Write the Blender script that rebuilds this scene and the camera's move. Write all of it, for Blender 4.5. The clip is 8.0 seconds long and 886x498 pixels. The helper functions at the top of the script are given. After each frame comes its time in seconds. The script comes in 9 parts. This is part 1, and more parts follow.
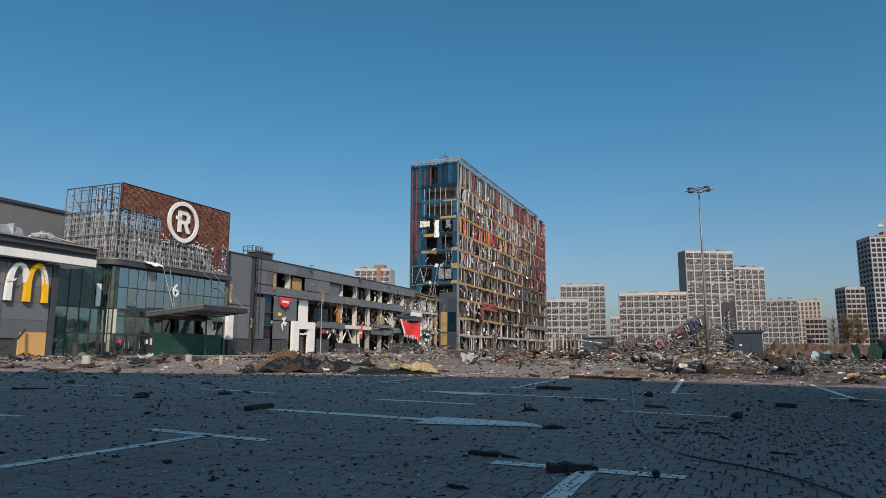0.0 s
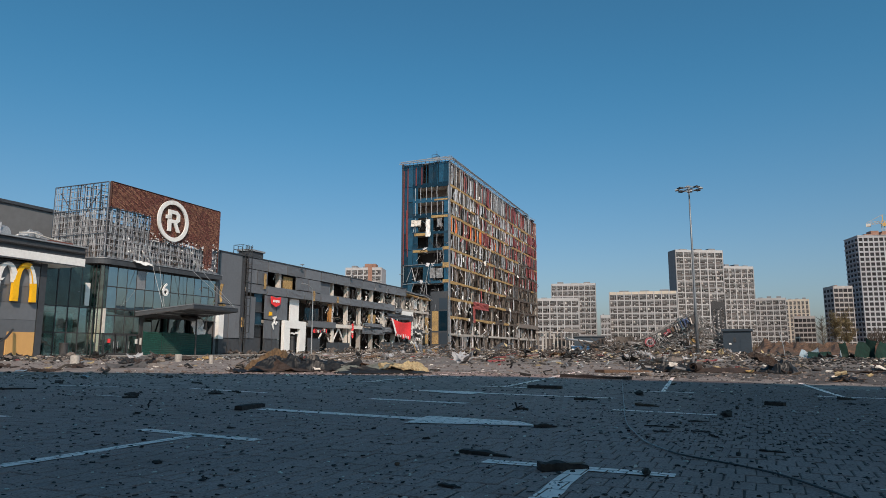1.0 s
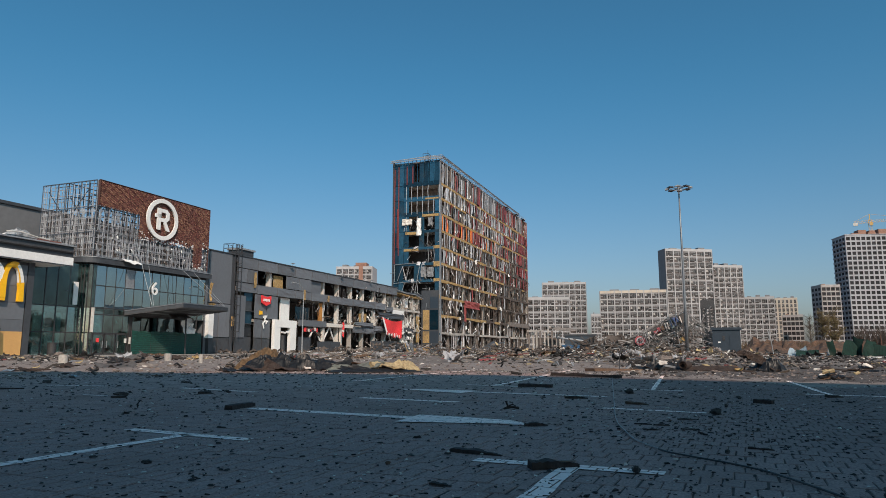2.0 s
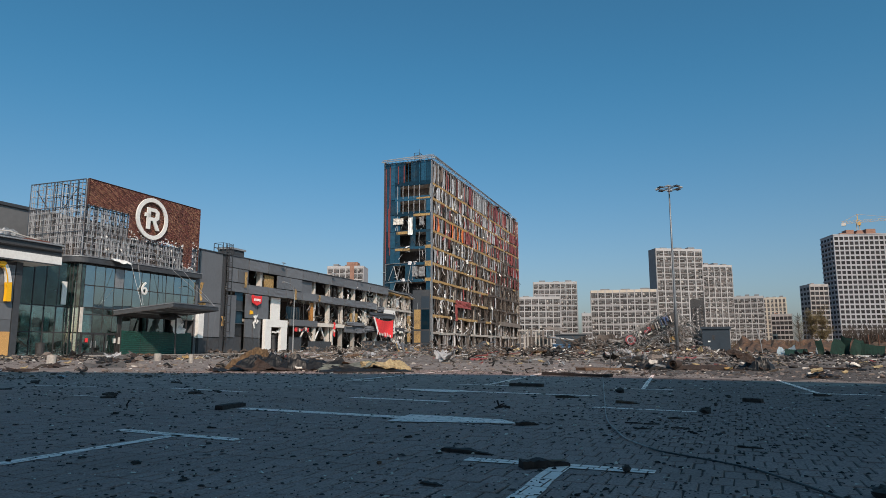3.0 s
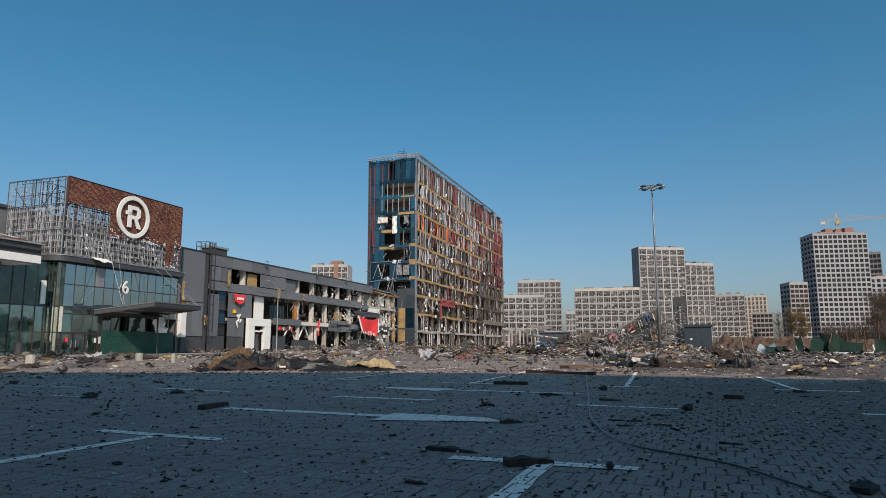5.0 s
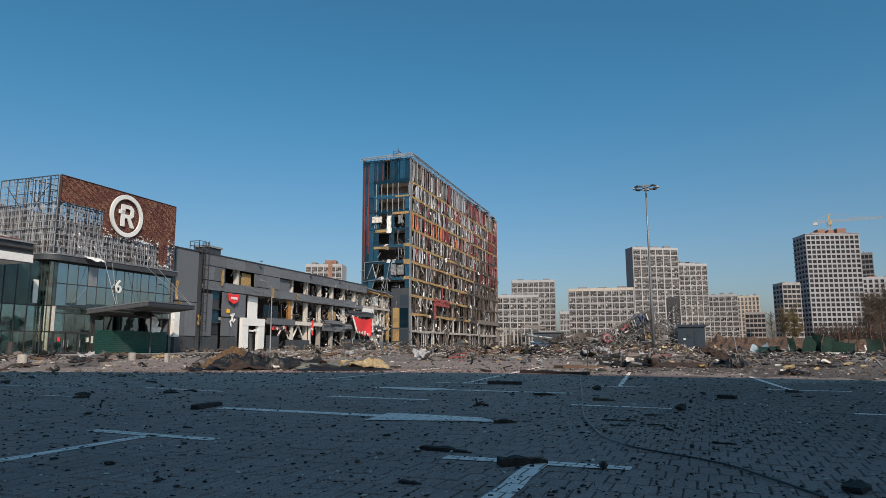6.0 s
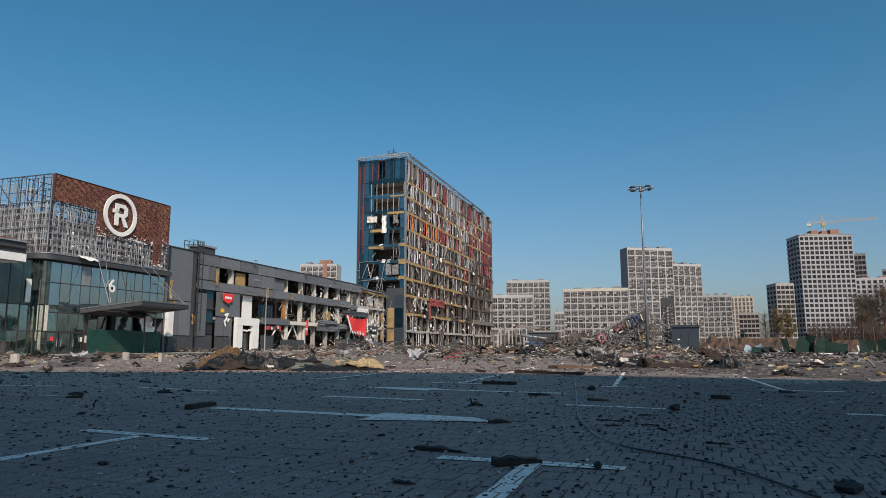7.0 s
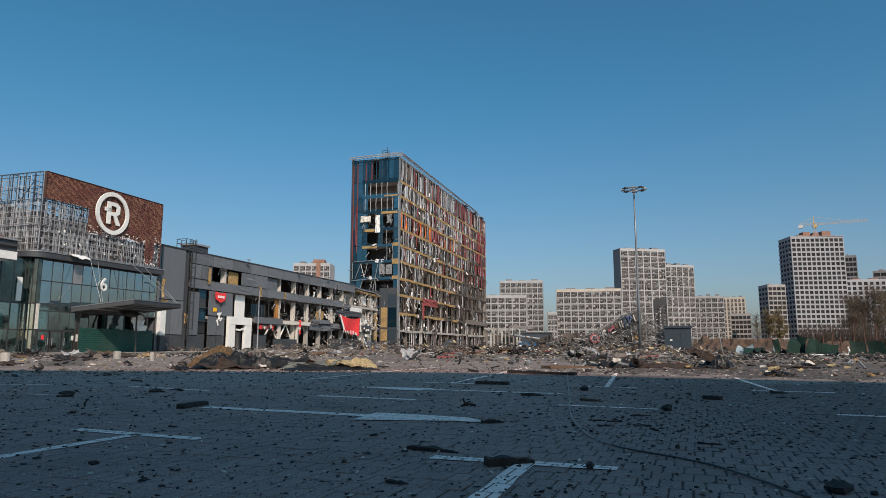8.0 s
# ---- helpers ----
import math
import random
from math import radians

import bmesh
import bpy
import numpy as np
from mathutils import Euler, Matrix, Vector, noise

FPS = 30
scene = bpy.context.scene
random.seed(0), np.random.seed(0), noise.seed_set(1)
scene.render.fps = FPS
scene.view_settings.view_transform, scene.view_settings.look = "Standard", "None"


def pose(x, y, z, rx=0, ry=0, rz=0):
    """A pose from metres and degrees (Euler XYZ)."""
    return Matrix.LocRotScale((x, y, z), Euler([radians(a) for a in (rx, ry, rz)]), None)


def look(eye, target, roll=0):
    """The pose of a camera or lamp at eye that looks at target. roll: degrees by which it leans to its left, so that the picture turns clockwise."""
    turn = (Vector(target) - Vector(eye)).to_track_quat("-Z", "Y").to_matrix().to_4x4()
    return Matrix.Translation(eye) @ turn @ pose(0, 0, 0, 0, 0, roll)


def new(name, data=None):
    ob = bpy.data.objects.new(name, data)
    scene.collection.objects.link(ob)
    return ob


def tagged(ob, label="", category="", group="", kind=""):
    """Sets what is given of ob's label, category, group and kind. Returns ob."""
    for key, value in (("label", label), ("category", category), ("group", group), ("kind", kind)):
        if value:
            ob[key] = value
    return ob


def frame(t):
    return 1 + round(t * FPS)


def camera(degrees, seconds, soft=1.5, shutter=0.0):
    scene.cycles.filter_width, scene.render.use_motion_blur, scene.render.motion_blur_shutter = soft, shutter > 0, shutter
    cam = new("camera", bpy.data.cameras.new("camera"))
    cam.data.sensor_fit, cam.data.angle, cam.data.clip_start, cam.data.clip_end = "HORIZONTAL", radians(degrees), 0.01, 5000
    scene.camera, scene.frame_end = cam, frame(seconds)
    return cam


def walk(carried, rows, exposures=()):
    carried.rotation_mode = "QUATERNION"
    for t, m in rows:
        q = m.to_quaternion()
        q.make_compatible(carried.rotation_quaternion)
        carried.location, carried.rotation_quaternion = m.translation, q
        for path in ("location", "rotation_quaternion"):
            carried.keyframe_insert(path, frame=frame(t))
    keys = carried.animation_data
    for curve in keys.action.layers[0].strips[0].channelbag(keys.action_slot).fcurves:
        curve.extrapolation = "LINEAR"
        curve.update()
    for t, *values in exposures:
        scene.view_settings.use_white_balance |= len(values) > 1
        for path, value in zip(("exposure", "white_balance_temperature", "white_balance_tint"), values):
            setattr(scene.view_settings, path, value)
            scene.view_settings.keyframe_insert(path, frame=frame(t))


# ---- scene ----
# ---- camera: a pan on a low tripod ----
cam = camera(67.6, 8.0, soft=0.8)
EYE = 0.65
walk(cam, [(t, pose(0, 0, EYE, 90 + p, r, y)) for t, y, p, r in (
    (0.0, 0.0, 8.8, -0.2), (0.5, -0.354, 8.793, -0.161), (1.0, -0.754, 8.729, -0.103), (1.5, -1.154, 8.662, -0.047),
    (3.0, -2.28, 8.594, 0.078), (3.5, -2.672, 8.546, 0.133), (4.0, -3.021, 8.513, 0.171), (4.5, -3.32, 8.481, 0.24),
    (6.0, -4.11, 8.442, 0.23), (6.5, -4.311, 8.438, 0.19), (7.0, -4.558, 8.442, 0.158), (7.5, -4.836, 8.438, 0.05),
    (8.0, -5.147, 8.433, -0.02))], exposures=((0.0, 0.05, 5640, -23), (8.0, 0.05, 5640, -23)))

# ---- sky, sun, exposure ----
SUN_AZ, SUN_EL = 166.0, 38.0          # clockwise from +y
world = bpy.data.worlds.new("sky")
scene.world = world
world.use_nodes = True
wn = world.node_tree
sky = wn.nodes.new("ShaderNodeTexSky")
sky.sky_type, sky.sun_disc = "NISHITA", False
sky.sun_elevation, sky.sun_rotation = radians(SUN_EL), radians(SUN_AZ)
sky.altitude, sky.air_density, sky.dust_density, sky.ozone_density = 300, 0.8, 2.8, 5.2
# thin spring haze all round the horizon: a little warmer and paler than the clear sky above
aim = wn.nodes.new("ShaderNodeTexCoord")
split = wn.nodes.new("ShaderNodeSeparateXYZ")
wn.links.new(aim.outputs["Generated"], split.inputs[0])
height = wn.nodes.new("ShaderNodeMapRange")
height.interpolation_type = "SMOOTHSTEP"
height.inputs["From Min"].default_value, height.inputs["From Max"].default_value = -0.02, 0.42
wn.links.new(split.outputs["Z"], height.inputs["Value"])
tint = wn.nodes.new("ShaderNodeMix")
tint.data_type = "RGBA"
tint.inputs[6].default_value, tint.inputs[7].default_value = (1.44, 0.925, 0.81, 1), (0.89, 1.055, 1.04, 1)
wn.links.new(height.outputs[0], tint.inputs[0])
hazy = wn.nodes.new("ShaderNodeMix")
hazy.data_type, hazy.blend_type = "RGBA", "MULTIPLY"
hazy.inputs[0].default_value = 1.0
wn.links.new(sky.outputs[0], hazy.inputs[6])
wn.links.new(tint.outputs[2], hazy.inputs[7])
wn.links.new(hazy.outputs[2], wn.nodes["Background"].inputs[0])
wn.nodes["Background"].inputs[1].default_value = 0.118
sun = new("sun", bpy.data.lights.new("sun", "SUN"))
sun.data.energy, sun.data.angle, sun.data.color = 4.6, radians(0.55), (1.0, 0.605, 0.52)
sun_dir = Vector((math.sin(radians(SUN_AZ)) * math.cos(radians(SUN_EL)), math.cos(radians(SUN_AZ)) * math.cos(radians(SUN_EL)), math.sin(radians(SUN_EL))))
sun.matrix_world = look(sun_dir * 100, (0, 0, 0))

# ---- materials ----


def material(name, colour, rough=0.7, metal=0.0, grain=6.0, vary=0.25, stain=0.5, bump=0.15, spread=0.0, stain_scale=0.35, island=0.0, dirt=(0.09, 0.08, 0.07)):
    """A surface with fine grain, larger stains, relief, and a lighter or darker tone from object to object or piece to piece."""
    m = bpy.data.materials.new(name)
    m.use_nodes = True
    t = m.node_tree
    n, l = t.nodes, t.links
    bsdf = n["Principled BSDF"]
    geo = n.new("ShaderNodeNewGeometry")
    fine = n.new("ShaderNodeTexNoise")
    fine.inputs["Scale"].default_value, fine.inputs["Detail"].default_value = grain, 5
    big = n.new("ShaderNodeTexNoise")
    big.inputs["Scale"].default_value, big.inputs["Detail"].default_value = stain_scale, 4
    for tex in (fine, big):
        l.new(geo.outputs["Position"], tex.inputs["Vector"])
    tone = n.new("ShaderNodeMapRange")
    tone.inputs[1].default_value, tone.inputs[2].default_value = 0.3, 0.7
    tone.inputs[3].default_value, tone.inputs[4].default_value = 1 - vary, 1 + vary
    l.new(fine.outputs[0], tone.inputs[0])
    last = tone.outputs[0]
    for amount, source in ((spread, "object"), (island, "island")):
        if amount:
            per = n.new("ShaderNodeMapRange")
            per.inputs[3].default_value, per.inputs[4].default_value = 1 - amount, 1 + amount
            if source == "object":
                info = n.new("ShaderNodeObjectInfo")
                l.new(info.outputs["Random"], per.inputs[0])
            else:
                l.new(geo.outputs["Random Per Island"], per.inputs[0])
            mul = n.new("ShaderNodeMath")
            mul.operation = "MULTIPLY"
            l.new(last, mul.inputs[0])
            l.new(per.outputs[0], mul.inputs[1])
            last = mul.outputs[0]
    shade = n.new("ShaderNodeMix")
    shade.data_type, shade.blend_type = "RGBA", "MULTIPLY"
    shade.inputs[0].default_value = 1
    shade.inputs[6].default_value = (*colour, 1)
    l.new(last, shade.inputs[7])
    dirty = n.new("ShaderNodeMix")
    dirty.data_type = "RGBA"
    dirty.inputs[7].default_value = (*dirt, 1)
    mask = n.new("ShaderNodeMapRange")
    mask.inputs[1].default_value, mask.inputs[2].default_value = 0.5, 0.75
    mask.inputs[4].default_value = stain
    l.new(big.outputs[0], mask.inputs[0])
    l.new(mask.outputs[0], dirty.inputs[0])
    l.new(shade.outputs[2], dirty.inputs[6])
    l.new(dirty.outputs[2], bsdf.inputs["Base Color"])
    bsdf.inputs["Roughness"].default_value, bsdf.inputs["Metallic"].default_value = rough, metal
    if bump:
        b = n.new("ShaderNodeBump")
        b.inputs["Strength"].default_value, b.inputs["Distance"].default_value = bump, 0.3 / grain
        l.new(fine.outputs[0], b.inputs["Height"])
        l.new(b.outputs[0], bsdf.inputs["Normal"])
    return m


def glass_material(name, colour, rough=0.06, metal=0.0, spec=0.5, spread=0.3):
    """Glazing that is dark behind: a glossy coat over a deep tone."""
    m = material(name, colour, rough, metal, grain=1.2, vary=0.2, stain=0.25, bump=0.02, spread=spread, dirt=(0.12, 0.12, 0.11))
    m.node_tree.nodes["Principled BSDF"].inputs["Specular IOR Level"].default_value = spec
    return m




def clear_glass(name, tint, gloss, rough=0.015, film=0.42):
    """Coated window glass: tinted clear pane under a reflecting skin, with a patchy film whose teal paints in reflected
    light.
    """
    m = bpy.data.materials.new(name)
    m.use_nodes = True
    n, l = m.node_tree.nodes, m.node_tree.links
    n.remove(n["Principled BSDF"])
    clear, shine, dust = n.new("ShaderNodeBsdfTransparent"), n.new("ShaderNodeBsdfGlossy"), n.new("ShaderNodeBsdfDiffuse")
    clear.inputs[0].default_value = (*tint, 1)
    shine.inputs["Color"].default_value, shine.inputs["Roughness"].default_value = (0.82, 0.9, 0.92, 1), rough
    # teal diffuse tone standing in for light the panes reflect
    dust.inputs[0].default_value = (0.13, 0.21, 0.2, 1)
    geo, wave, veil = n.new("ShaderNodeNewGeometry"), n.new("ShaderNodeTexNoise"), n.new("ShaderNodeTexNoise")
    wave.inputs["Scale"].default_value, veil.inputs["Scale"].default_value, veil.inputs["Detail"].default_value = 0.9, 1.6, 6
    l.new(geo.outputs["Position"], wave.inputs["Vector"])
    l.new(geo.outputs["Position"], veil.inputs["Vector"])
    bump = n.new("ShaderNodeBump")
    bump.inputs["Strength"].default_value, bump.inputs["Distance"].default_value = 0.06, 0.05
    l.new(wave.outputs[0], bump.inputs["Height"])
    l.new(bump.outputs[0], shine.inputs["Normal"])
    fres, amount = n.new("ShaderNodeFresnel"), n.new("ShaderNodeMapRange")
    fres.inputs[0].default_value = 1.5
    amount.inputs[3].default_value = gloss
    l.new(fres.outputs[0], amount.inputs[0])
    share = n.new("ShaderNodeMapRange")
    share.inputs[1].default_value, share.inputs[2].default_value, share.inputs[4].default_value = 0.35, 0.75, film
    l.new(veil.outputs[0], share.inputs[0])
    dusty, coat = n.new("ShaderNodeMixShader"), n.new("ShaderNodeMixShader")
    l.new(share.outputs[0], dusty.inputs[0])
    l.new(clear.outputs[0], dusty.inputs[1])
    l.new(dust.outputs[0], dusty.inputs[2])
    l.new(amount.outputs[0], coat.inputs[0])
    l.new(dusty.outputs[0], coat.inputs[1])
    l.new(shine.outputs[0], coat.inputs[2])
    l.new(coat.outputs[0], n["Material Output"].inputs[0])
    return m


UPPER_PANE = clear_glass("coated_upper_pane", (0.3, 0.42, 0.45), 0.52)
LOWER_PANE = clear_glass("tinted_lower_pane", (0.66, 0.92, 0.88), 0.26, film=0.5)
RETURN_PANE = clear_glass("clear_return_pane", (0.8, 1.0, 0.97), 0.3, film=0.16)
SIDE_PANE = clear_glass("teal_side_pane", (0.2, 0.34, 0.32), 0.06)
PALE_PANE = clear_glass("pale_pane", (0.6, 0.75, 0.72), 0.25)
CASSETTE = material("grey_cassette", (0.128, 0.138, 0.154), 0.5, grain=3, vary=0.06, stain=0.16, spread=0.17, bump=0.03)
CASSETTE_DARK = material("dark_cladding", (0.05, 0.055, 0.063), 0.55, grain=3, vary=0.15, stain=0.3, bump=0.05)
CONCRETE = material("concrete", (0.38, 0.36, 0.33), 0.9, grain=8, vary=0.2, stain=0.5, spread=0.15)
CONCRETE_DARK = material("sooty_concrete", (0.17, 0.15, 0.135), 0.95, grain=4, vary=0.35, stain=0.7)
# near-black, so the colour itself carries the shade of the burnt rooms
INNER_SHADE = material("inner_wall", (0.075, 0.066, 0.06), 0.95, grain=2, vary=0.4, stain=0.8, stain_scale=0.15)
WHITE = material("white_paint", (0.78, 0.78, 0.76), 0.6, grain=5, vary=0.06, stain=0.15, bump=0.04)
OFFWHITE = material("pale_block", (0.6, 0.57, 0.52), 0.85, grain=4, vary=0.12, stain=0.3, bump=0.1)
STEEL = material("grey_steel", (0.36, 0.37, 0.38), 0.5, 0.5, grain=8, vary=0.2, stain=0.4, island=0.35)
STEEL_DARK = material("dark_steel", (0.055, 0.055, 0.058), 0.6, 0.3, grain=8, vary=0.3, stain=0.4)
GALV = material("zinc_lattice", (0.52, 0.52, 0.53), 0.45, 0.4, grain=5, vary=0.2, stain=0.3, island=0.3)
OCHRE = material("ochre_insulation", (0.35, 0.24, 0.1), 0.95, grain=4, vary=0.35, stain=0.5, stain_scale=0.6)
YELLOW_FOAM = material("yellow_insulation", (0.37, 0.3, 0.17), 0.95, grain=14, vary=0.3, stain=0.35, island=0.3)
RED_PANEL = material("red_panel", (0.2, 0.045, 0.045), 0.55, grain=3, vary=0.2, stain=0.4, island=0.4)
ORANGE_PANEL = material("orange_panel", (0.62, 0.17, 0.03), 0.55, grain=3, vary=0.2, stain=0.2, island=0.3)
STRIP_PALE = material("pale_strip", (0.29, 0.29, 0.302), 0.6, grain=3, vary=0.25, stain=0.5, stain_scale=0.2, island=0.92)
STRIP_SOOT = material("sooty_strip", (0.075, 0.061, 0.052), 0.8, grain=3, vary=0.3, stain=0.5, stain_scale=0.2, island=0.5)
BLUE_GLASS = glass_material("blue_glazing", (0.026, 0.072, 0.115), 0.2, metal=0.4, spread=0.6)
PALE_BOARD = material("pale_plasterboard", (0.72, 0.77, 0.75), 0.8, grain=2, vary=0.12, stain=0.35, stain_scale=0.5)
INNER_PALE = material("pale_inner_panel", (0.5, 0.59, 0.57), 0.8, grain=2, vary=0.2, stain=0.6, stain_scale=0.5)
DARK_GLASS = glass_material("window_glass", (0.03, 0.033, 0.04), 0.15, spread=0.8)
FAR_GLASS = glass_material("far_window_glass", (0.034, 0.034, 0.036), 0.2, spread=0.95)
BALCONY = material("balcony_panel", (0.068, 0.058, 0.055), 0.8, grain=1, vary=0.1, stain=0.1, spread=0.7, bump=0)
TAN_TILE = material("tan_tile", (0.25, 0.134, 0.088), 0.5, grain=6, vary=0.15, stain=0.25, island=0.35)
BRICK_TILE = material("russet_tile", (0.15, 0.062, 0.05), 0.5, grain=6, vary=0.2, stain=0.2, island=0.5)
OSB = material("chipboard", (0.55, 0.33, 0.12), 0.85, grain=30, vary=0.35, stain=0.2)
GREEN_MESH = material("green_sheet", (0.012, 0.055, 0.042), 0.6, grain=5, vary=0.3, stain=0.3)
RED_CLOTH = material("red_banner", (0.7, 0.035, 0.045), 0.7, grain=3, vary=0.15, stain=0.15, bump=0.1)
YELLOW = material("yellow_plastic", (0.85, 0.48, 0.01), 0.35, grain=5, vary=0.05, stain=0.05, bump=0.02)
TAR = material("tar_membrane", (0.01, 0.0095, 0.009), 0.5, grain=9, vary=0.4, stain=0.2, dirt=(0.032, 0.024, 0.018), stain_scale=1.2)
BROWN = material("burnt_board", (0.1, 0.06, 0.035), 0.85, grain=12, vary=0.5, stain=0.4, stain_scale=2.0)
CHAR = material("charred_wood", (0.034, 0.024, 0.02), 0.85, grain=30, vary=0.5, stain=0.5, stain_scale=4.0, dirt=(0.06, 0.035, 0.02))
CRUMB = material("dark_crumb", (0.03, 0.028, 0.027), 0.9, grain=40, vary=0.4, stain=0.3, island=0.6)
RUBBLE = material("rubble", (0.14, 0.118, 0.104), 0.95, grain=10, vary=0.3, stain=0.4, island=0.8)
WOOD = material("splintered_wood", (0.17, 0.138, 0.108), 0.85, grain=12, vary=0.3, stain=0.4, island=0.5)
KIOSK = material("slate_blue_sheet", (0.028, 0.04, 0.056), 0.55, grain=4, vary=0.1, stain=0.2)
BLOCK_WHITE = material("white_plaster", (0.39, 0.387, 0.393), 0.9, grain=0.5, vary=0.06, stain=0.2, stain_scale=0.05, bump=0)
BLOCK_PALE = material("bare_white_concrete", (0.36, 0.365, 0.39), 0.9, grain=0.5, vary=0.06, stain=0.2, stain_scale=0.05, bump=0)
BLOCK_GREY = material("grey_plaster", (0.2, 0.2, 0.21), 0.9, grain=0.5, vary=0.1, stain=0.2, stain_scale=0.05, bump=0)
BLOCK_MID = material("bare_concrete_far", (0.33, 0.315, 0.31), 0.9, grain=0.5, vary=0.15, stain=0.3, stain_scale=0.05, bump=0)
# near-black that stands for the shade inside unglazed openings
OPENING_SHADE = material("unglazed_opening_shade", (0.02, 0.02, 0.023), 0.9, grain=1, vary=0.2, stain=0.2, spread=0.6, bump=0)
GREEN_FENCE = material("green_fence_sheet", (0.003, 0.021, 0.0145), 0.9, grain=5, vary=0.3, stain=0.4)
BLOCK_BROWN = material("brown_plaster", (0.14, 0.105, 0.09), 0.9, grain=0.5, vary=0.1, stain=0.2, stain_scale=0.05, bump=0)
BLOCK_BEIGE = material("beige_plaster", (0.5, 0.445, 0.37), 0.9, grain=0.5, vary=0.1, stain=0.1, stain_scale=0.05, bump=0)
BRICKWORK = material("brickwork", (0.26, 0.15, 0.11), 0.9, grain=0.8, vary=0.15, stain=0.2, bump=0)
EARTH = material("dry_earth", (0.1, 0.056, 0.032), 0.95, grain=2.2, vary=0.6, stain=0.8, stain_scale=0.5, dirt=(0.05, 0.042, 0.03))
BARK = material("bark", (0.1, 0.085, 0.07), 0.95, grain=12, vary=0.3, stain=0.3)
BUD = material("spring_twigs", (0.085, 0.06, 0.035), 0.9, grain=2, vary=0.3, stain=0.2, island=0.4)
BLUE_PAINT = material("blue_paint", (0.04, 0.1, 0.2), 0.5, grain=4, vary=0.1, stain=0.3)
CRANE_YELLOW = material("crane_paint", (0.55, 0.36, 0.13), 0.5, grain=2, vary=0.1, stain=0.1, bump=0)
STONE = material("broken_stone", (0.045, 0.042, 0.04), 0.9, grain=25, vary=0.4, stain=0.4, stain_scale=5)

# ---- mesh building ----


class Shape:
    """Vertices and faces of one mesh, gathered piece by piece."""

    def __init__(self):
        self.v, self.f, self.slots = [], [], {}

    def add(self, verts, faces):
        k = len(self.v)
        self.v += [tuple(p) for p in verts]
        self.f += [tuple(i + k for i in face) for face in faces]
        return self

    def box(self, x0, x1, y0, y1, z0, z1, m=None):
        pts = [Vector((x, y, z)) for z in (z0, z1) for y in (y0, y1) for x in (x0, x1)]
        if m is not None:
            pts = [m @ p for p in pts]
        return self.add(pts, [(0, 2, 3, 1), (4, 5, 7, 6), (0, 1, 5, 4), (1, 3, 7, 5), (3, 2, 6, 7), (2, 0, 4, 6)])

    def bar(self, a, b, w, h=None, sides=4):
        """A straight bar from a to b."""
        return self.tube([a, b], w / 2, sides)

    def tube(self, pts, r, sides=6, taper=1.0):
        pts = [Vector(p) for p in pts]
        rings, n = [], len(pts)
        for i, p in enumerate(pts):
            d = (pts[min(i + 1, n - 1)] - pts[max(i - 1, 0)]).normalized()
            side = d.cross(Vector((0, 0, 1)) if abs(d.z) < 0.95 else Vector((1, 0, 0))).normalized()
            up = side.cross(d)
            rr = r * (1 + (taper - 1) * i / max(1, n - 1))
            turn = math.pi / 4 if sides == 4 else 0
            rings.append([p + (side * math.cos(turn + 2 * math.pi * j / sides) + up * math.sin(turn + 2 * math.pi * j / sides)) * rr * (1.414 if sides == 4 else 1) for j in range(sides)])
        faces = []
        for i in range(n - 1):
            for j in range(sides):
                a, b = i * sides + j, i * sides + (j + 1) % sides
                faces.append((a, b, b + sides, a + sides))
        faces.append(tuple(range(sides - 1, -1, -1)))
        faces.append(tuple(range((n - 1) * sides, n * sides)))
        return self.add([p for ring in rings for p in ring], faces)

    def ring(self, outer, inner, depth, m, sides=48):
        """A flat ring in its own xz plane, depth along y."""
        v, f = [], []
        for j in range(sides):
            c, s = math.cos(2 * math.pi * j / sides), math.sin(2 * math.pi * j / sides)
            v += [m @ Vector((r * c, y, r * s)) for r, y in ((outer, 0), (inner, 0), (inner, depth), (outer, depth))]
        for j in range(sides):
            a, b = 4 * j, 4 * ((j + 1) % sides)
            f += [(a + k, b + k, b + (k + 1) % 4, a + (k + 1) % 4) for k in range(4)]
        return self.add(v, f)

    def prism(self, outline, depth, m):
        """A flat outline in its own xz plane, depth along y."""
        n = len(outline)
        v = [m @ Vector((x, y, z)) for y in (0, depth) for x, z in outline]
        f = [tuple(range(n)), tuple(range(2 * n - 1, n - 1, -1))] + [(i, i + n, (i + 1) % n + n, (i + 1) % n) for i in range(n)]
        return self.add(v, f)

    def chunk(self, centre, size, rng, flat=0.6, rings=3, seg=6):
        """A broken lump with an uneven outline."""
        c, v = Vector(centre), []
        sx, sy, turn = size * rng.uniform(0.6, 1.3), size * rng.uniform(0.5, 1.0), rng.uniform(0, 6.3)
        for i in range(rings):
            el = -0.7 + 1.9 * i / (rings - 1)
            for j in range(seg):
                k = rng.uniform(0.7, 1.15)
                az = 2 * math.pi * (j + rng.uniform(-0.3, 0.3)) / seg
                x, y = math.cos(az) * math.cos(el) * sx * k, math.sin(az) * math.cos(el) * sy * k
                v.append(c + Vector((x * math.cos(turn) - y * math.sin(turn), x * math.sin(turn) + y * math.cos(turn), math.sin(el) * size * flat * k)))
        f = [(i * seg + j, i * seg + (j + 1) % seg, (i + 1) * seg + (j + 1) % seg, (i + 1) * seg + j) for i in range(rings - 1) for j in range(seg)]
        f += [tuple(range(seg - 1, -1, -1)), tuple(range((rings - 1) * seg, rings * seg))]
        return self.add(v, f)

